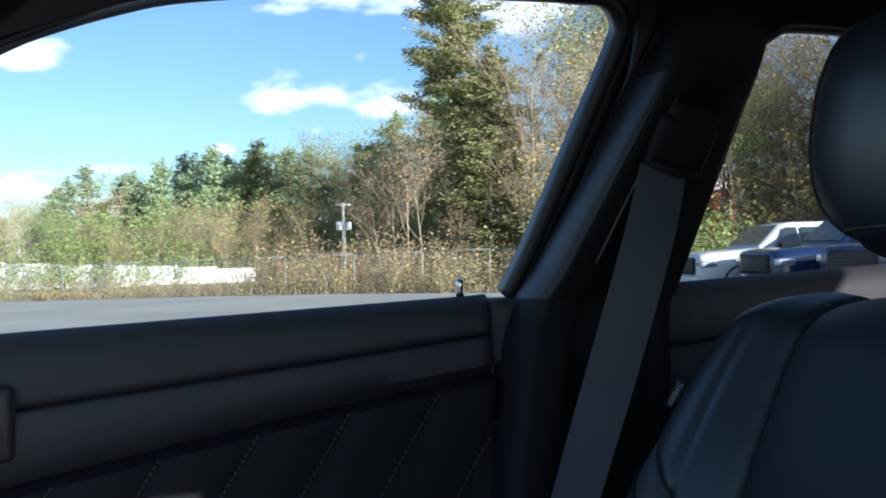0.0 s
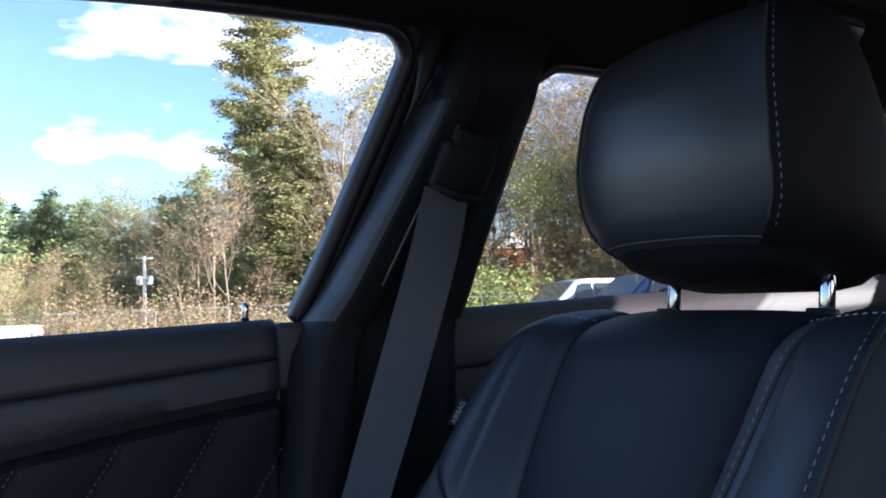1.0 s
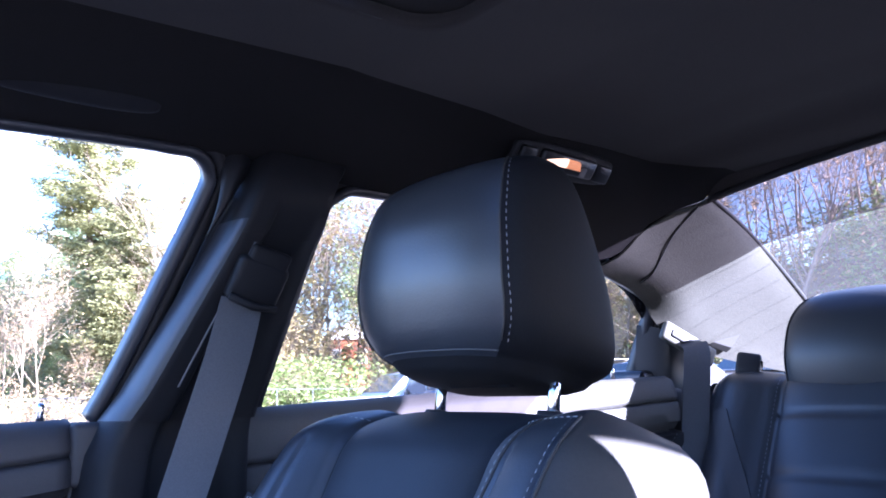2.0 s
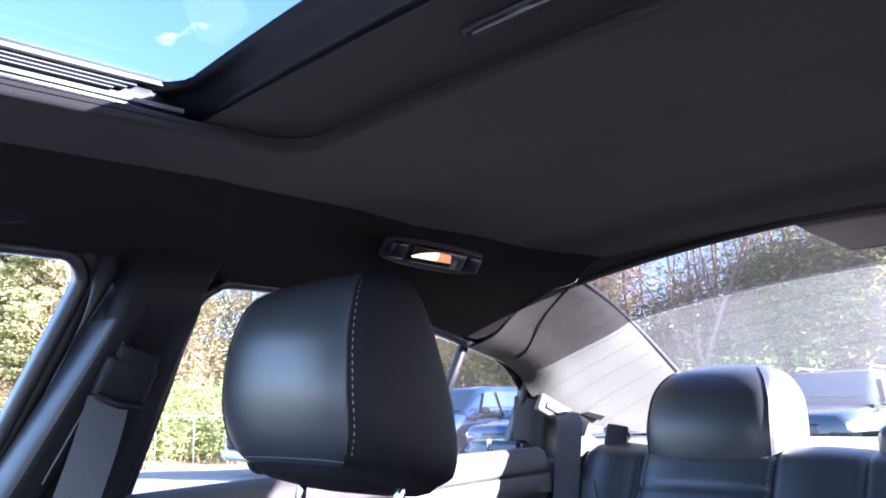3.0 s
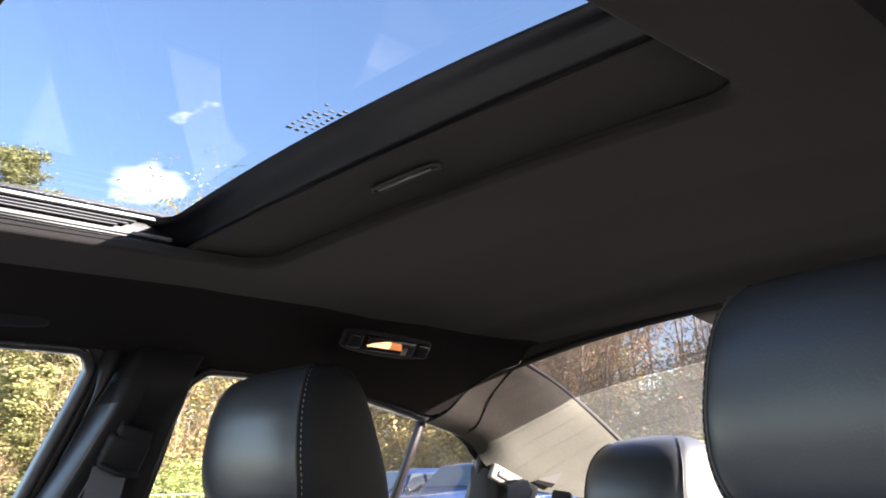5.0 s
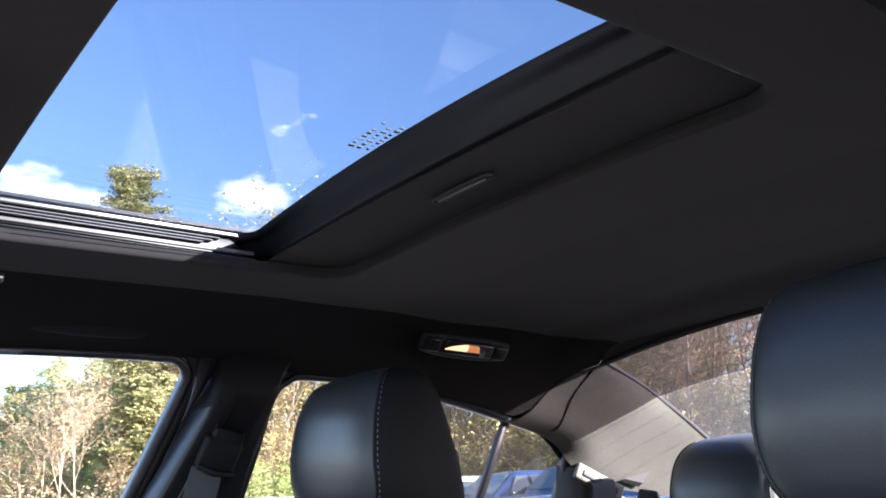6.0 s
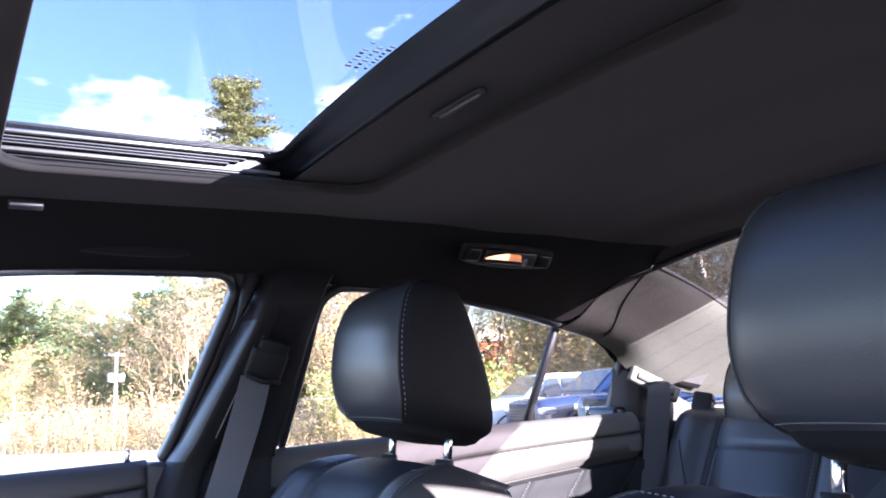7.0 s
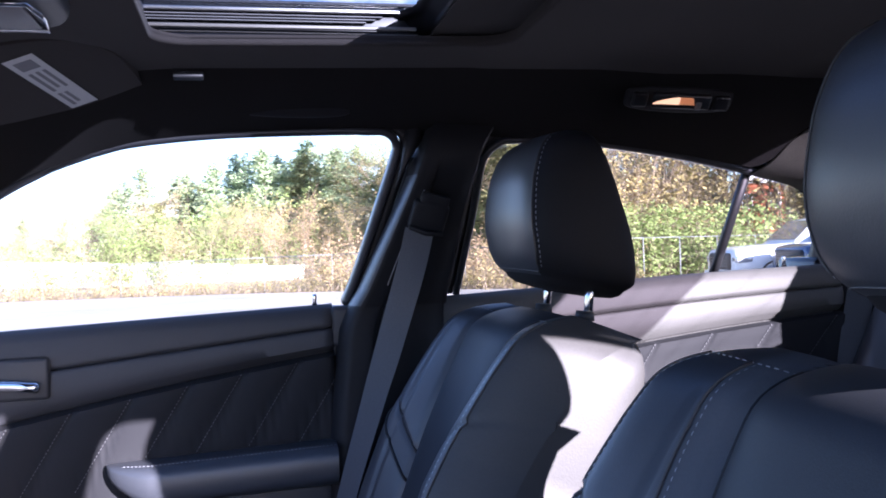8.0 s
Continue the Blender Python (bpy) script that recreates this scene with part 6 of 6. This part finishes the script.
# -- brush: stems and leaves along the fence, hedge and bank
def brush(name, spots, label, leaf_mat, stems, leaf_n, height, leaf=0.10, twig="twig"):
    rnd = random.Random(len(name) * 7 + len(spots))
    bm = bmesh.new()
    V, F = [], []
    for q, w in spots:
        for _ in range(stems):
            s = Vector((q.x + rnd.gauss(0, w), q.y + rnd.gauss(0, w), 0))
            s.z = ground_z(s) - 0.05
            h = height * rnd.uniform(0.35, 1.15)
            pts = limb_path(rnd, s, (rnd.uniform(-0.35, 0.35), rnd.uniform(-0.35, 0.35), 1), h, 3, 0.22, 0.02)
            tube(pts, [0.012, 0.009, 0.006, 0.003], 3, bm=bm, cap=False)
            for k in range(2):
                tube(limb_path(rnd, pts[1 + k], (rnd.uniform(-1, 1), rnd.uniform(-1, 1), 0.6), h * 0.4, 2, 0.3, 0.0), [0.006, 0.004, 0.002], 3, bm=bm, cap=False)
            for k in range(leaf_n):
                c = pts[rnd.randint(1, 3)] + Vector((rnd.gauss(0, 0.16), rnd.gauss(0, 0.16), rnd.gauss(0, 0.2)))
                leaf_into(V, F, c, leaf * rnd.uniform(0.6, 1.5), rnd)
    ob = part(name, bm, twig)
    tagged(ob, label, "brush", kind="stuff")
    soup("leaves", V, F, leaf_mat, ob)
    return ob


rb = random.Random(5)
fence_pt = lambda az, out=0.0: polar(az, lot_edge(az) + out)
brush("brush", [(fence_pt(2 + 22 * i / 50 + rb.uniform(-0.2, 0.2), rb.uniform(-0.3, 2.2)), 0.35) for i in range(50)], "tangled yellow-brown brush along the wire fence", "leaf_gold", 9, 24, 1.6, 0.09)
brush("low_brush", [(fence_pt(-16 + 18 * i / 42 + rb.uniform(-0.3, 0.3), rb.uniform(-0.3, 1.6)), 0.40) for i in range(42)], "low straw-coloured brush at the foot of the fence", "leaf_gold", 7, 18, 0.85, 0.09)
brush("low_brush", [(fence_pt(-15 + 17 * i / 11 + rb.uniform(-0.6, 0.6), rb.uniform(0.2, 2.0)), 0.30) for i in range(11)], "thin rusty saplings growing through the fence", "leaf_rust", 3, 12, 2.6, 0.09)
brush("brush", [(fence_pt(2 + 14 * i / 45 + rb.uniform(-0.3, 0.3), rb.uniform(1.0, 5)), 0.5) for i in range(45)], "tall reddish brush behind the wire fence", "leaf_rust", 8, 22, 2.3, 0.10)
brush("grass_verge", [(fence_pt(-16 + 42 * i / 130, rb.uniform(-0.4, 0.8)), 0.3) for i in range(130)], "dry yellow grass at the edge of the asphalt", "lawn", 10, 7, 0.4, 0.08)
brush("undergrowth", [(polar(rb.uniform(-17, 20), rb.uniform(52, 66)), 0.9) for i in range(170)], "tangled brown and yellow undergrowth below the woods", "leaf_green", 8, 24, 2.5, 0.15)
brush("saplings", [(polar(rb.uniform(-3, 12), rb.uniform(56, 64)), 1.0) for i in range(80)], "tan saplings in front of the pines", "leaf_gold", 8, 24, 4.6, 0.16)
brush("saplings", [(polar(rb.uniform(-4, 12), rb.uniform(57, 65)), 0.9) for i in range(55)], "light green young trees in front of the pines", "leaf_green", 7, 34, 5.4, 0.18)
brush("shrubs", [(polar(rb.uniform(-9.5, -2.5), rb.uniform(55.5, 60)), 0.9) for i in range(60)], "rounded yellow-green shrubs above the white wall", "leaf_green", 7, 40, 3.8, 0.17)
brush("woods_growth", [(polar(az, rb.uniform(52, 64)), 1.0) for az in frange(20, 54, 190) if abs(az - 31.7) > 1.7], "dense brown and olive growth deep in the woods", "leaf_rust", 6, 34, 11.5, 0.30)
brush("woods_growth", [(polar(az, rb.uniform(48, 58)), 0.9) for az in frange(20, 54, 100) if abs(az - 31.7) > 1.9], "vines and late green leaves deep in the woods", "leaf_green", 5, 30, 7.5, 0.26)
brush("hedge", [(polar(rb.uniform(22, 33), rb.uniform(33, 38)), 0.6) for i in range(75)], "dense green shrubs behind the fence", "leaf_green", 7, 34, 2.5, 0.17)
brush("thicket", [(polar(az, rb.uniform(37, 47)), 0.7) for az in frange(21, 54, 200) if abs(az - 31.7) > 1.5], "tangle of bare stems and vines below the trees", "leaf_gold", 9, 26, 5.6, 0.16)
brush("bank_brush", [(polar(rb.uniform(46, 84), rb.uniform(27, 44)), 0.9) for i in range(190)], "pale dry brush covering the bank", "leaf_gold", 9, 22, 1.9, 0.17)
brush("bank_twigs", [(polar(rb.uniform(48, 84), rb.uniform(30, 46)), 1.0) for i in range(110)], "bare purple-brown saplings crowding the bank", "leaf_rust", 8, 8, 3.8, 0.15)
brush("bank_shrubs", [(polar(rb.uniform(53, 76), rb.uniform(29, 41)), 0.9) for i in range(120)], "greenish shrubs on the bank", "leaf_green", 7, 34, 2.4, 0.19)


# -- wire fences
def wire_fence(az0, az1, out, h, step, label):
    f = thing("wire_fence", fence_pt(az0, out), label, "fence", "fences")
    n = max(2, int(abs(az1 - az0) / step) + 1)
    tops = []
    for i in range(n):
        q = fence_pt(az0 + (az1 - az0) * i / (n - 1), out)
        z = ground_z(q)
        part("post", tube([(q.x, q.y, z - 0.1), (q.x, q.y, z + h)], 0.020, 8), "galv", f)
        tops.append(Vector((q.x, q.y, z + h)))
    for a, b in zip(tops, tops[1:]):
        part("rail", tube([a - Vector((0, 0, 0.02)), b - Vector((0, 0, 0.02))], 0.015, 6), "galv", f)
    V, F = [], []
    for a, b in zip(tops, tops[1:]):
        m = int((b - a).length / 0.16)
        for k in range(-6, m):
            for sgn in (1, -1):
                p0 = a + (b - a) * (k / m)
                p1 = a + (b - a) * ((k + h / 0.16 * 0.9) / m)
                if sgn < 0:
                    p0, p1 = p1, p0
                if min((p0 - a).dot(b - a), (p1 - a).dot(b - a)) < 0 or max((p0 - a).length, (p1 - a).length) > (b - a).length:
                    continue
                lo, hi = p0 - Vector((0, 0, h)), p1 - Vector((0, 0, 0.03))
                n0 = len(V)
                w = Vector((0, 0, 0.006))
                V += [lo - w, lo + w, hi + w, hi - w]
                F.append((n0, n0 + 1, n0 + 2, n0 + 3))
    mesh = soup("wire_mesh", V, F, "galv", f, "grey chain-link mesh")
    return f


wire_fence(-18, 22, 0.1, 1.65, 4.2, "low grey chain-link fence overgrown with brush")
wire_fence(22.6, 34, 0.5, 1.75, 2.2, "grey chain-link fence in front of green shrubs")

# -- low white wall, poles, house
wall = thing("white_wall", polar(-4, 40), "long low white painted block wall behind the fence", "wall")
for i in range(8):
    a0, a1 = -17 + 19.3 * i / 8, -17 + 19.3 * (i + 1) / 8
    p0, p1 = polar(a0, 51 - 0.5 * a0), polar(a1, 51 - 0.5 * a1)
    bm = bmesh.new()
    d = (p1 - p0)
    ang = math.degrees(math.atan2(d.y, d.x))
    p0.z = 0.16 - 0.045 * a0 - 1.0
    box((0.01, -0.1, -0.6), (d.length - 0.01, 0.1, 1.0), 0.02, 2, bm)
    part("wall_panel", moved(bm, Matrix.Translation(p0) @ pose(0, 0, 0, 0, 0, ang)), "white_wall", wall)
    part("coping", moved(box((0, -0.14, 1.0), (d.length, 0.14, 1.07), 0.02, 2), Matrix.Translation(p0) @ pose(0, 0, 0, 0, 0, ang)), "white_wall", wall)


def utility_pole(az, d, h, label):
    q = polar(az, d)
    z = ground_z(q)
    p = thing("utility_pole", (q.x, q.y, z), label, "utility pole", "utility poles")
    part("pole", tube([(q.x, q.y, z - 0.3), (q.x, q.y, z + h)], [0.0024 * d, 0.0018 * d], 10), "pole_wood", p)
    r = Vector((math.cos(radians(az)), -math.sin(radians(az)), 0))
    c = Vector((q.x, q.y, z + h - 0.12))
    f = d / 64
    arm = tube([c - r * 0.55 * f, c + r * 0.55 * f], 0.06 * f, 6)
    part("crossarm", arm, "pole_wood", p)
    for k in (-0.5, -0.2, 0.2, 0.5):
        part("insulator", tube([c + r * k * f, c + r * k * f + Vector((0, 0, 0.2 * f))], [0.05 * f, 0.03 * f], 6), "galv", p)
    for k in (-0.33, 0.36):
        t = c + r * k * f - Vector((0, 0, 1.85 * f))
        part("transformer", tube([t, t + Vector((0, 0, 0.06 * f)), t + Vector((0, 0, 0.54 * f)), t + Vector((0, 0, 0.62 * f))], [0.16 * f, 0.22 * f, 0.22 * f, 0.11 * f], 12), "white_wall", p, "pale grey transformer can")
    return p


pole_a = utility_pole(8.05, 48, 4.15, "pale wooden utility pole with crossarm and two transformers")
pole_b = utility_pole(-11.1, 74.0, 4.0, "pale wooden utility pole beyond the white wall")
wires = thing("overhead_wires", polar(0, 55), "thin overhead wires running between poles", "wires")
for k in (-0.5, 0.5):
    a, b, c3 = polar(8.05, 48, 3.4), polar(-11.1, 74.0, 3.2), polar(26, 60, 4.8)
    for u, v in ((a, b), (a, c3)):
        part("wire", tube([u.lerp(v, t) + Vector((0, 0, -0.5 * math.sin(math.pi * t) + 0.1 * k)) for t in frange(0, 1, 12)], 0.012, 4), "bark", wires)

house = thing("house", polar(31.6, 75), "orange-red house with a white gable among the trees", "house")
hq = polar(31.6, 75)
hz = 4.5
hm = Matrix.Translation((hq.x, hq.y, hz)) @ pose(0, 0, 0, 0, 0, -25)
part("wall", moved(box((-1.7, -3, -5), (1.7, 3, 1.2), 0.02), hm), "roof_red", house, "orange-red clad wall")
bm = bmesh.new()
v = [bm.verts.new(p) for p in ((-2.0, -3.3, 0.6), (2.0, -3.3, 0.6), (0, -3.3, 2.2), (-2.0, 3.3, 0.6), (2.0, 3.3, 0.6), (0, 3.3, 2.2))]
for f in ((0, 1, 2), (3, 5, 4), (0, 2, 5, 3), (1, 4, 5, 2), (0, 3, 4, 1)):
    bm.faces.new([v[k] for k in f])
part("gable_roof", moved(bm, hm), "white_wall", house, "pale gable roof", smooth=False)
for k in (-1.2, 0.9):
    w = part("window", moved(box((k - 0.4, -3.06, -1.4), (k + 0.4, -2.98, -0.2), 0.01), hm), "white_wall", house, "white window frame")
    part("pane", moved(box((k - 0.32, -3.09, -1.3), (k + 0.32, -3.05, -0.3), 0.005), hm), "car_glass", w)


# -- parked vehicles
def body_loft(sections, mat, name, parent, label=""):
    """sections: (x, half width, bottom z, shoulder z, top z, top half width); nose at -x."""
    bm = bmesh.new()
    rings = []
    for x, w, zb, zs, zt, wt in sections:
        half = [(w * 0.92, zb), (w, zb + 0.12), (w * 1.01, (zb + zs) / 2), (w * 0.99, zs), (wt + (w - wt) * 0.15, zs + (zt - zs) * 0.75), (wt * 0.88, zt), (0, zt + 0.012)]
        full = half + [(-a, b) for a, b in half[-2::-1]]
        rings.append([bm.verts.new((x, a, b)) for a, b in full])
    for a, b in zip(rings, rings[1:]):
        n = len(a)
        for k in range(n):
            bm.faces.new((a[k], a[(k + 1) % n], b[(k + 1) % n], b[k]))
    bm.faces.new(rings[0][::-1]), bm.faces.new(rings[-1])
    bmesh.ops.subdivide_edges(bm, edges=[e for e in bm.edges if e.calc_length() > 0.25], cuts=1, use_grid_fill=True)
    return part(name, bm, mat, parent, label)


def wheel(car, x, y, r):
    s = 1 if y > 0 else -1
    bm = grid(lambda a, k: (x + math.cos(a) * lerp(k, [(0, r * 0.68), (0.1, r * 0.97), (0.2, r), (0.8, r), (0.9, r * 0.97), (1, r * 0.68)]), y + s * (k - 0.5) * 0.26, r + math.sin(a) * lerp(k, [(0, r * 0.68), (0.1, r * 0.97), (0.2, r), (0.8, r), (0.9, r * 0.97), (1, r * 0.68)])), [2 * math.pi * k / 28 for k in range(28)], [0, 0.1, 0.2, 0.8, 0.9, 1.0], closed=True)
    w = part("wheel", bm, "tyre", car, "black tyre")
    rim = bmesh.new()
    for k in range(6):
        a = 2 * math.pi * k / 6
        c, sn = math.cos(a), math.sin(a)
        tube([(x + c * 0.03, y + s * 0.11, r + sn * 0.03), (x + c * r * 0.66, y + s * 0.10, r + sn * r * 0.66)], 0.035, 5, bm=rim)
    tube([(x + math.cos(2 * math.pi * k / 24) * r * 0.66, y + s * 0.09, r + math.sin(2 * math.pi * k / 24) * r * 0.66) for k in range(25)], 0.03, 5, bm=rim)
    part("rim", rim, "satin", w, "bright alloy rim")


def pickup(mat, label):
    t = thing("pickup_truck", (0, 0, 0), label, "pickup truck", "vehicles parked in a row")
    body_loft([(0.0, 0.86, 0.50, 0.98, 1.13, 0.80), (0.06, 0.95, 0.42, 1.02, 1.20, 0.84), (0.35, 1.0, 0.42, 1.06, 1.25, 0.86), (1.2, 1.01, 0.42, 1.10, 1.30, 0.88), (1.55, 1.01, 0.42, 1.12, 1.33, 0.9), (5.7, 1.01, 0.45, 1.15, 1.36, 0.95), (5.82, 0.97, 0.5, 1.12, 1.30, 0.9)], mat, "body", t)
    cab = body_loft([(1.5, 0.95, 1.15, 1.24, 1.30, 0.88), (1.62, 0.95, 1.15, 1.28, 1.42, 0.84), (2.25, 0.95, 1.15, 1.34, 1.90, 0.74), (2.6, 0.95, 1.15, 1.34, 1.96, 0.73), (3.6, 0.95, 1.15, 1.34, 1.96, 0.73), (3.85, 0.95, 1.15, 1.34, 1.90, 0.72), (3.95, 0.95, 1.15, 1.30, 1.36, 0.85)], mat, "cab", t)
    ws = bmesh.new()
    v = [ws.verts.new(p) for p in ((1.62, -0.80, 1.40), (1.62, 0.80, 1.40), (2.19, 0.68, 1.87), (2.19, -0.68, 1.87))]
    ws.faces.new(v)
    part("windscreen", thick(moved(ws, Matrix.Translation((-0.035, 0, 0.02))), 0.01), "car_glass", cab, "dark windscreen", smooth=False)
    for s in (1, -1):
        for x0, x1, xa in ((1.95, 2.62, 2.28), (2.70, 3.55, 2.70)):
            g = bmesh.new()
            g.faces.new([g.verts.new(p) for p in ((x0, s * 0.972, 1.37), (x1, s * 0.972, 1.37), (x1 - 0.03, s * 0.80, 1.83), (xa, s * 0.80, 1.83))])
            part("side_window", thick(moved(g, Matrix.Translation((0, s * 0.006, 0))), 0.012), "car_glass", cab, smooth=False)
        part("mirror", box((1.90, s * 1.02, 1.32), (2.0, s * 1.20, 1.48), 0.03, 2), "gloss", t, "black door mirror")
        part("headlamp", box((0.0, s * 0.66, 0.88), (0.42, s * 1.005, 1.05), 0.04, 3), "lamp_clear", t, "clear headlamp")
        part("fog_lamp", box((-0.02, s * 0.62, 0.58), (0.06, s * 0.82, 0.66), 0.02, 2), "lamp_clear", t)
        for x in (1.05, 4.75):
            wheel(t, x, s * 0.88, 0.41)
            part("wheel_arch", tube([(x + 0.50 * math.cos(a), s * 1.005, 0.42 + 0.50 * math.sin(a)) for a in frange(0.1, 3.04, 14)], 0.03, 5), "plastic", t)
    gr = part("grille", box((-0.07, -0.64, 0.70), (0.06, 0.64, 1.13), 0.07, 4), "rubber", t, "black grille")
    for k in range(4):
        part("grille_bar", box((-0.080, -0.58, 0.78 + 0.07 * k), (-0.05, 0.58, 0.80 + 0.07 * k), 0.006), "gloss", gr)
    part("bumper", box((-0.10, -0.94, 0.46), (0.12, 0.94, 0.68), 0.06, 3), mat, t)
    return t


def suv(mat, label):
    t = thing("suv", (0, 0, 0), label, "car", "vehicles parked in a row")
    body_loft([(0.0, 0.80, 0.42, 0.80, 0.92, 0.72), (0.10, 0.90, 0.34, 0.85, 0.98, 0.78), (0.5, 0.95, 0.32, 0.92, 1.06, 0.82), (1.3, 0.96, 0.32, 0.98, 1.12, 0.85), (4.5, 0.96, 0.34, 1.02, 1.16, 0.88), (4.7, 0.90, 0.42, 0.98, 1.10, 0.82)], mat, "body", t)
    cab = body_loft([(1.15, 0.88, 1.0, 1.06, 1.12, 0.80), (1.35, 0.90, 1.0, 1.10, 1.24, 0.78), (2.0, 0.91, 1.0, 1.14, 1.66, 0.68), (2.5, 0.91, 1.0, 1.14, 1.72, 0.66), (4.1, 0.90, 1.0, 1.14, 1.70, 0.64), (4.5, 0.88, 1.0, 1.12, 1.45, 0.68), (4.62, 0.86, 1.0, 1.08, 1.14, 0.78)], mat, "cab", t)
    ws = bmesh.new()
    ws.faces.new([ws.verts.new(p) for p in ((1.36, -0.74, 1.23), (1.36, 0.74, 1.23), (1.96, 0.62, 1.63), (1.96, -0.62, 1.63))])
    part("windscreen", thick(moved(ws, Matrix.Translation((-0.03, 0, 0.025))), 0.01), "car_glass", cab, "dark windscreen", smooth=False)
    for s in (1, -1):
        for x0, x1, xa, xb in ((1.62, 2.45, 2.05, 2.45), (2.52, 3.4, 2.52, 3.4), (3.47, 4.2, 3.47, 4.05)):
            g = bmesh.new()
            g.faces.new([g.verts.new(p) for p in ((x0, s * 0.925, 1.17), (x1, s * 0.925, 1.17), (xb, s * 0.755, 1.60), (xa, s * 0.755, 1.60))])
            part("side_window", thick(moved(g, Matrix.Translation((0, s * 0.008, 0))), 0.012), "car_glass", cab, smooth=False)
        part("mirror", box((1.6, s * 0.95, 1.12), (1.72, s * 1.12, 1.26), 0.03, 2), mat, t)
        part("headlamp", box((0.02, s * 0.50, 0.74), (0.25, s * 0.86, 0.86), 0.03, 2), "lamp_clear", t, "clear headlamp")
        part("roof_rail", tube([(2.0, s * 0.62, 1.70), (2.1, s * 0.62, 1.76), (4.0, s * 0.62, 1.74), (4.1, s * 0.62, 1.69)], 0.02, 6), "satin", t)
        for x in (0.92, 3.75):
            wheel(t, x, s * 0.84, 0.36)
    part("grille", box((-0.03, -0.42, 0.56), (0.06, 0.42, 0.84), 0.04, 3), "gloss", t, "black grille")
    part("bumper", box((-0.06, -0.86, 0.36), (0.14, 0.86, 0.56), 0.06, 3), mat, t)
    return t


def park(ob, x, y, turn, first=True):
    m = Matrix.Translation((x, y, (ground_z((x + 1, y)) + ground_z((x + 4.8, y))) / 2)) @ pose(0, 0, 0, 0, 0, turn)
    if first:
        ob.matrix_basis = m
        return ob
    return copy_thing(ob, m)


white_truck = pickup("white_paint", "white pickup truck parked nose out")
park(white_truck, 11.6, 19.5, -8)
blue_truck = pickup("blue_paint", "dark blue pickup truck parked beside the white one")
park(blue_truck, 11.9, 17.0, -8)
park(blue_truck, 12.2, 14.3, 3, first=False)
blue_suv = suv("blue_paint", "dark blue sport utility car parked in the row")
park(blue_suv, 12.6, 11.5, 3)
silver_suv = suv("white_paint", "white sport utility car parked in the row")
park(silver_suv, 13.0, 8.8, 3)
dark_suv = suv("grey_paint", "dark grey sport utility car parked behind")
park(dark_suv, 13.0, 5.7, 3)
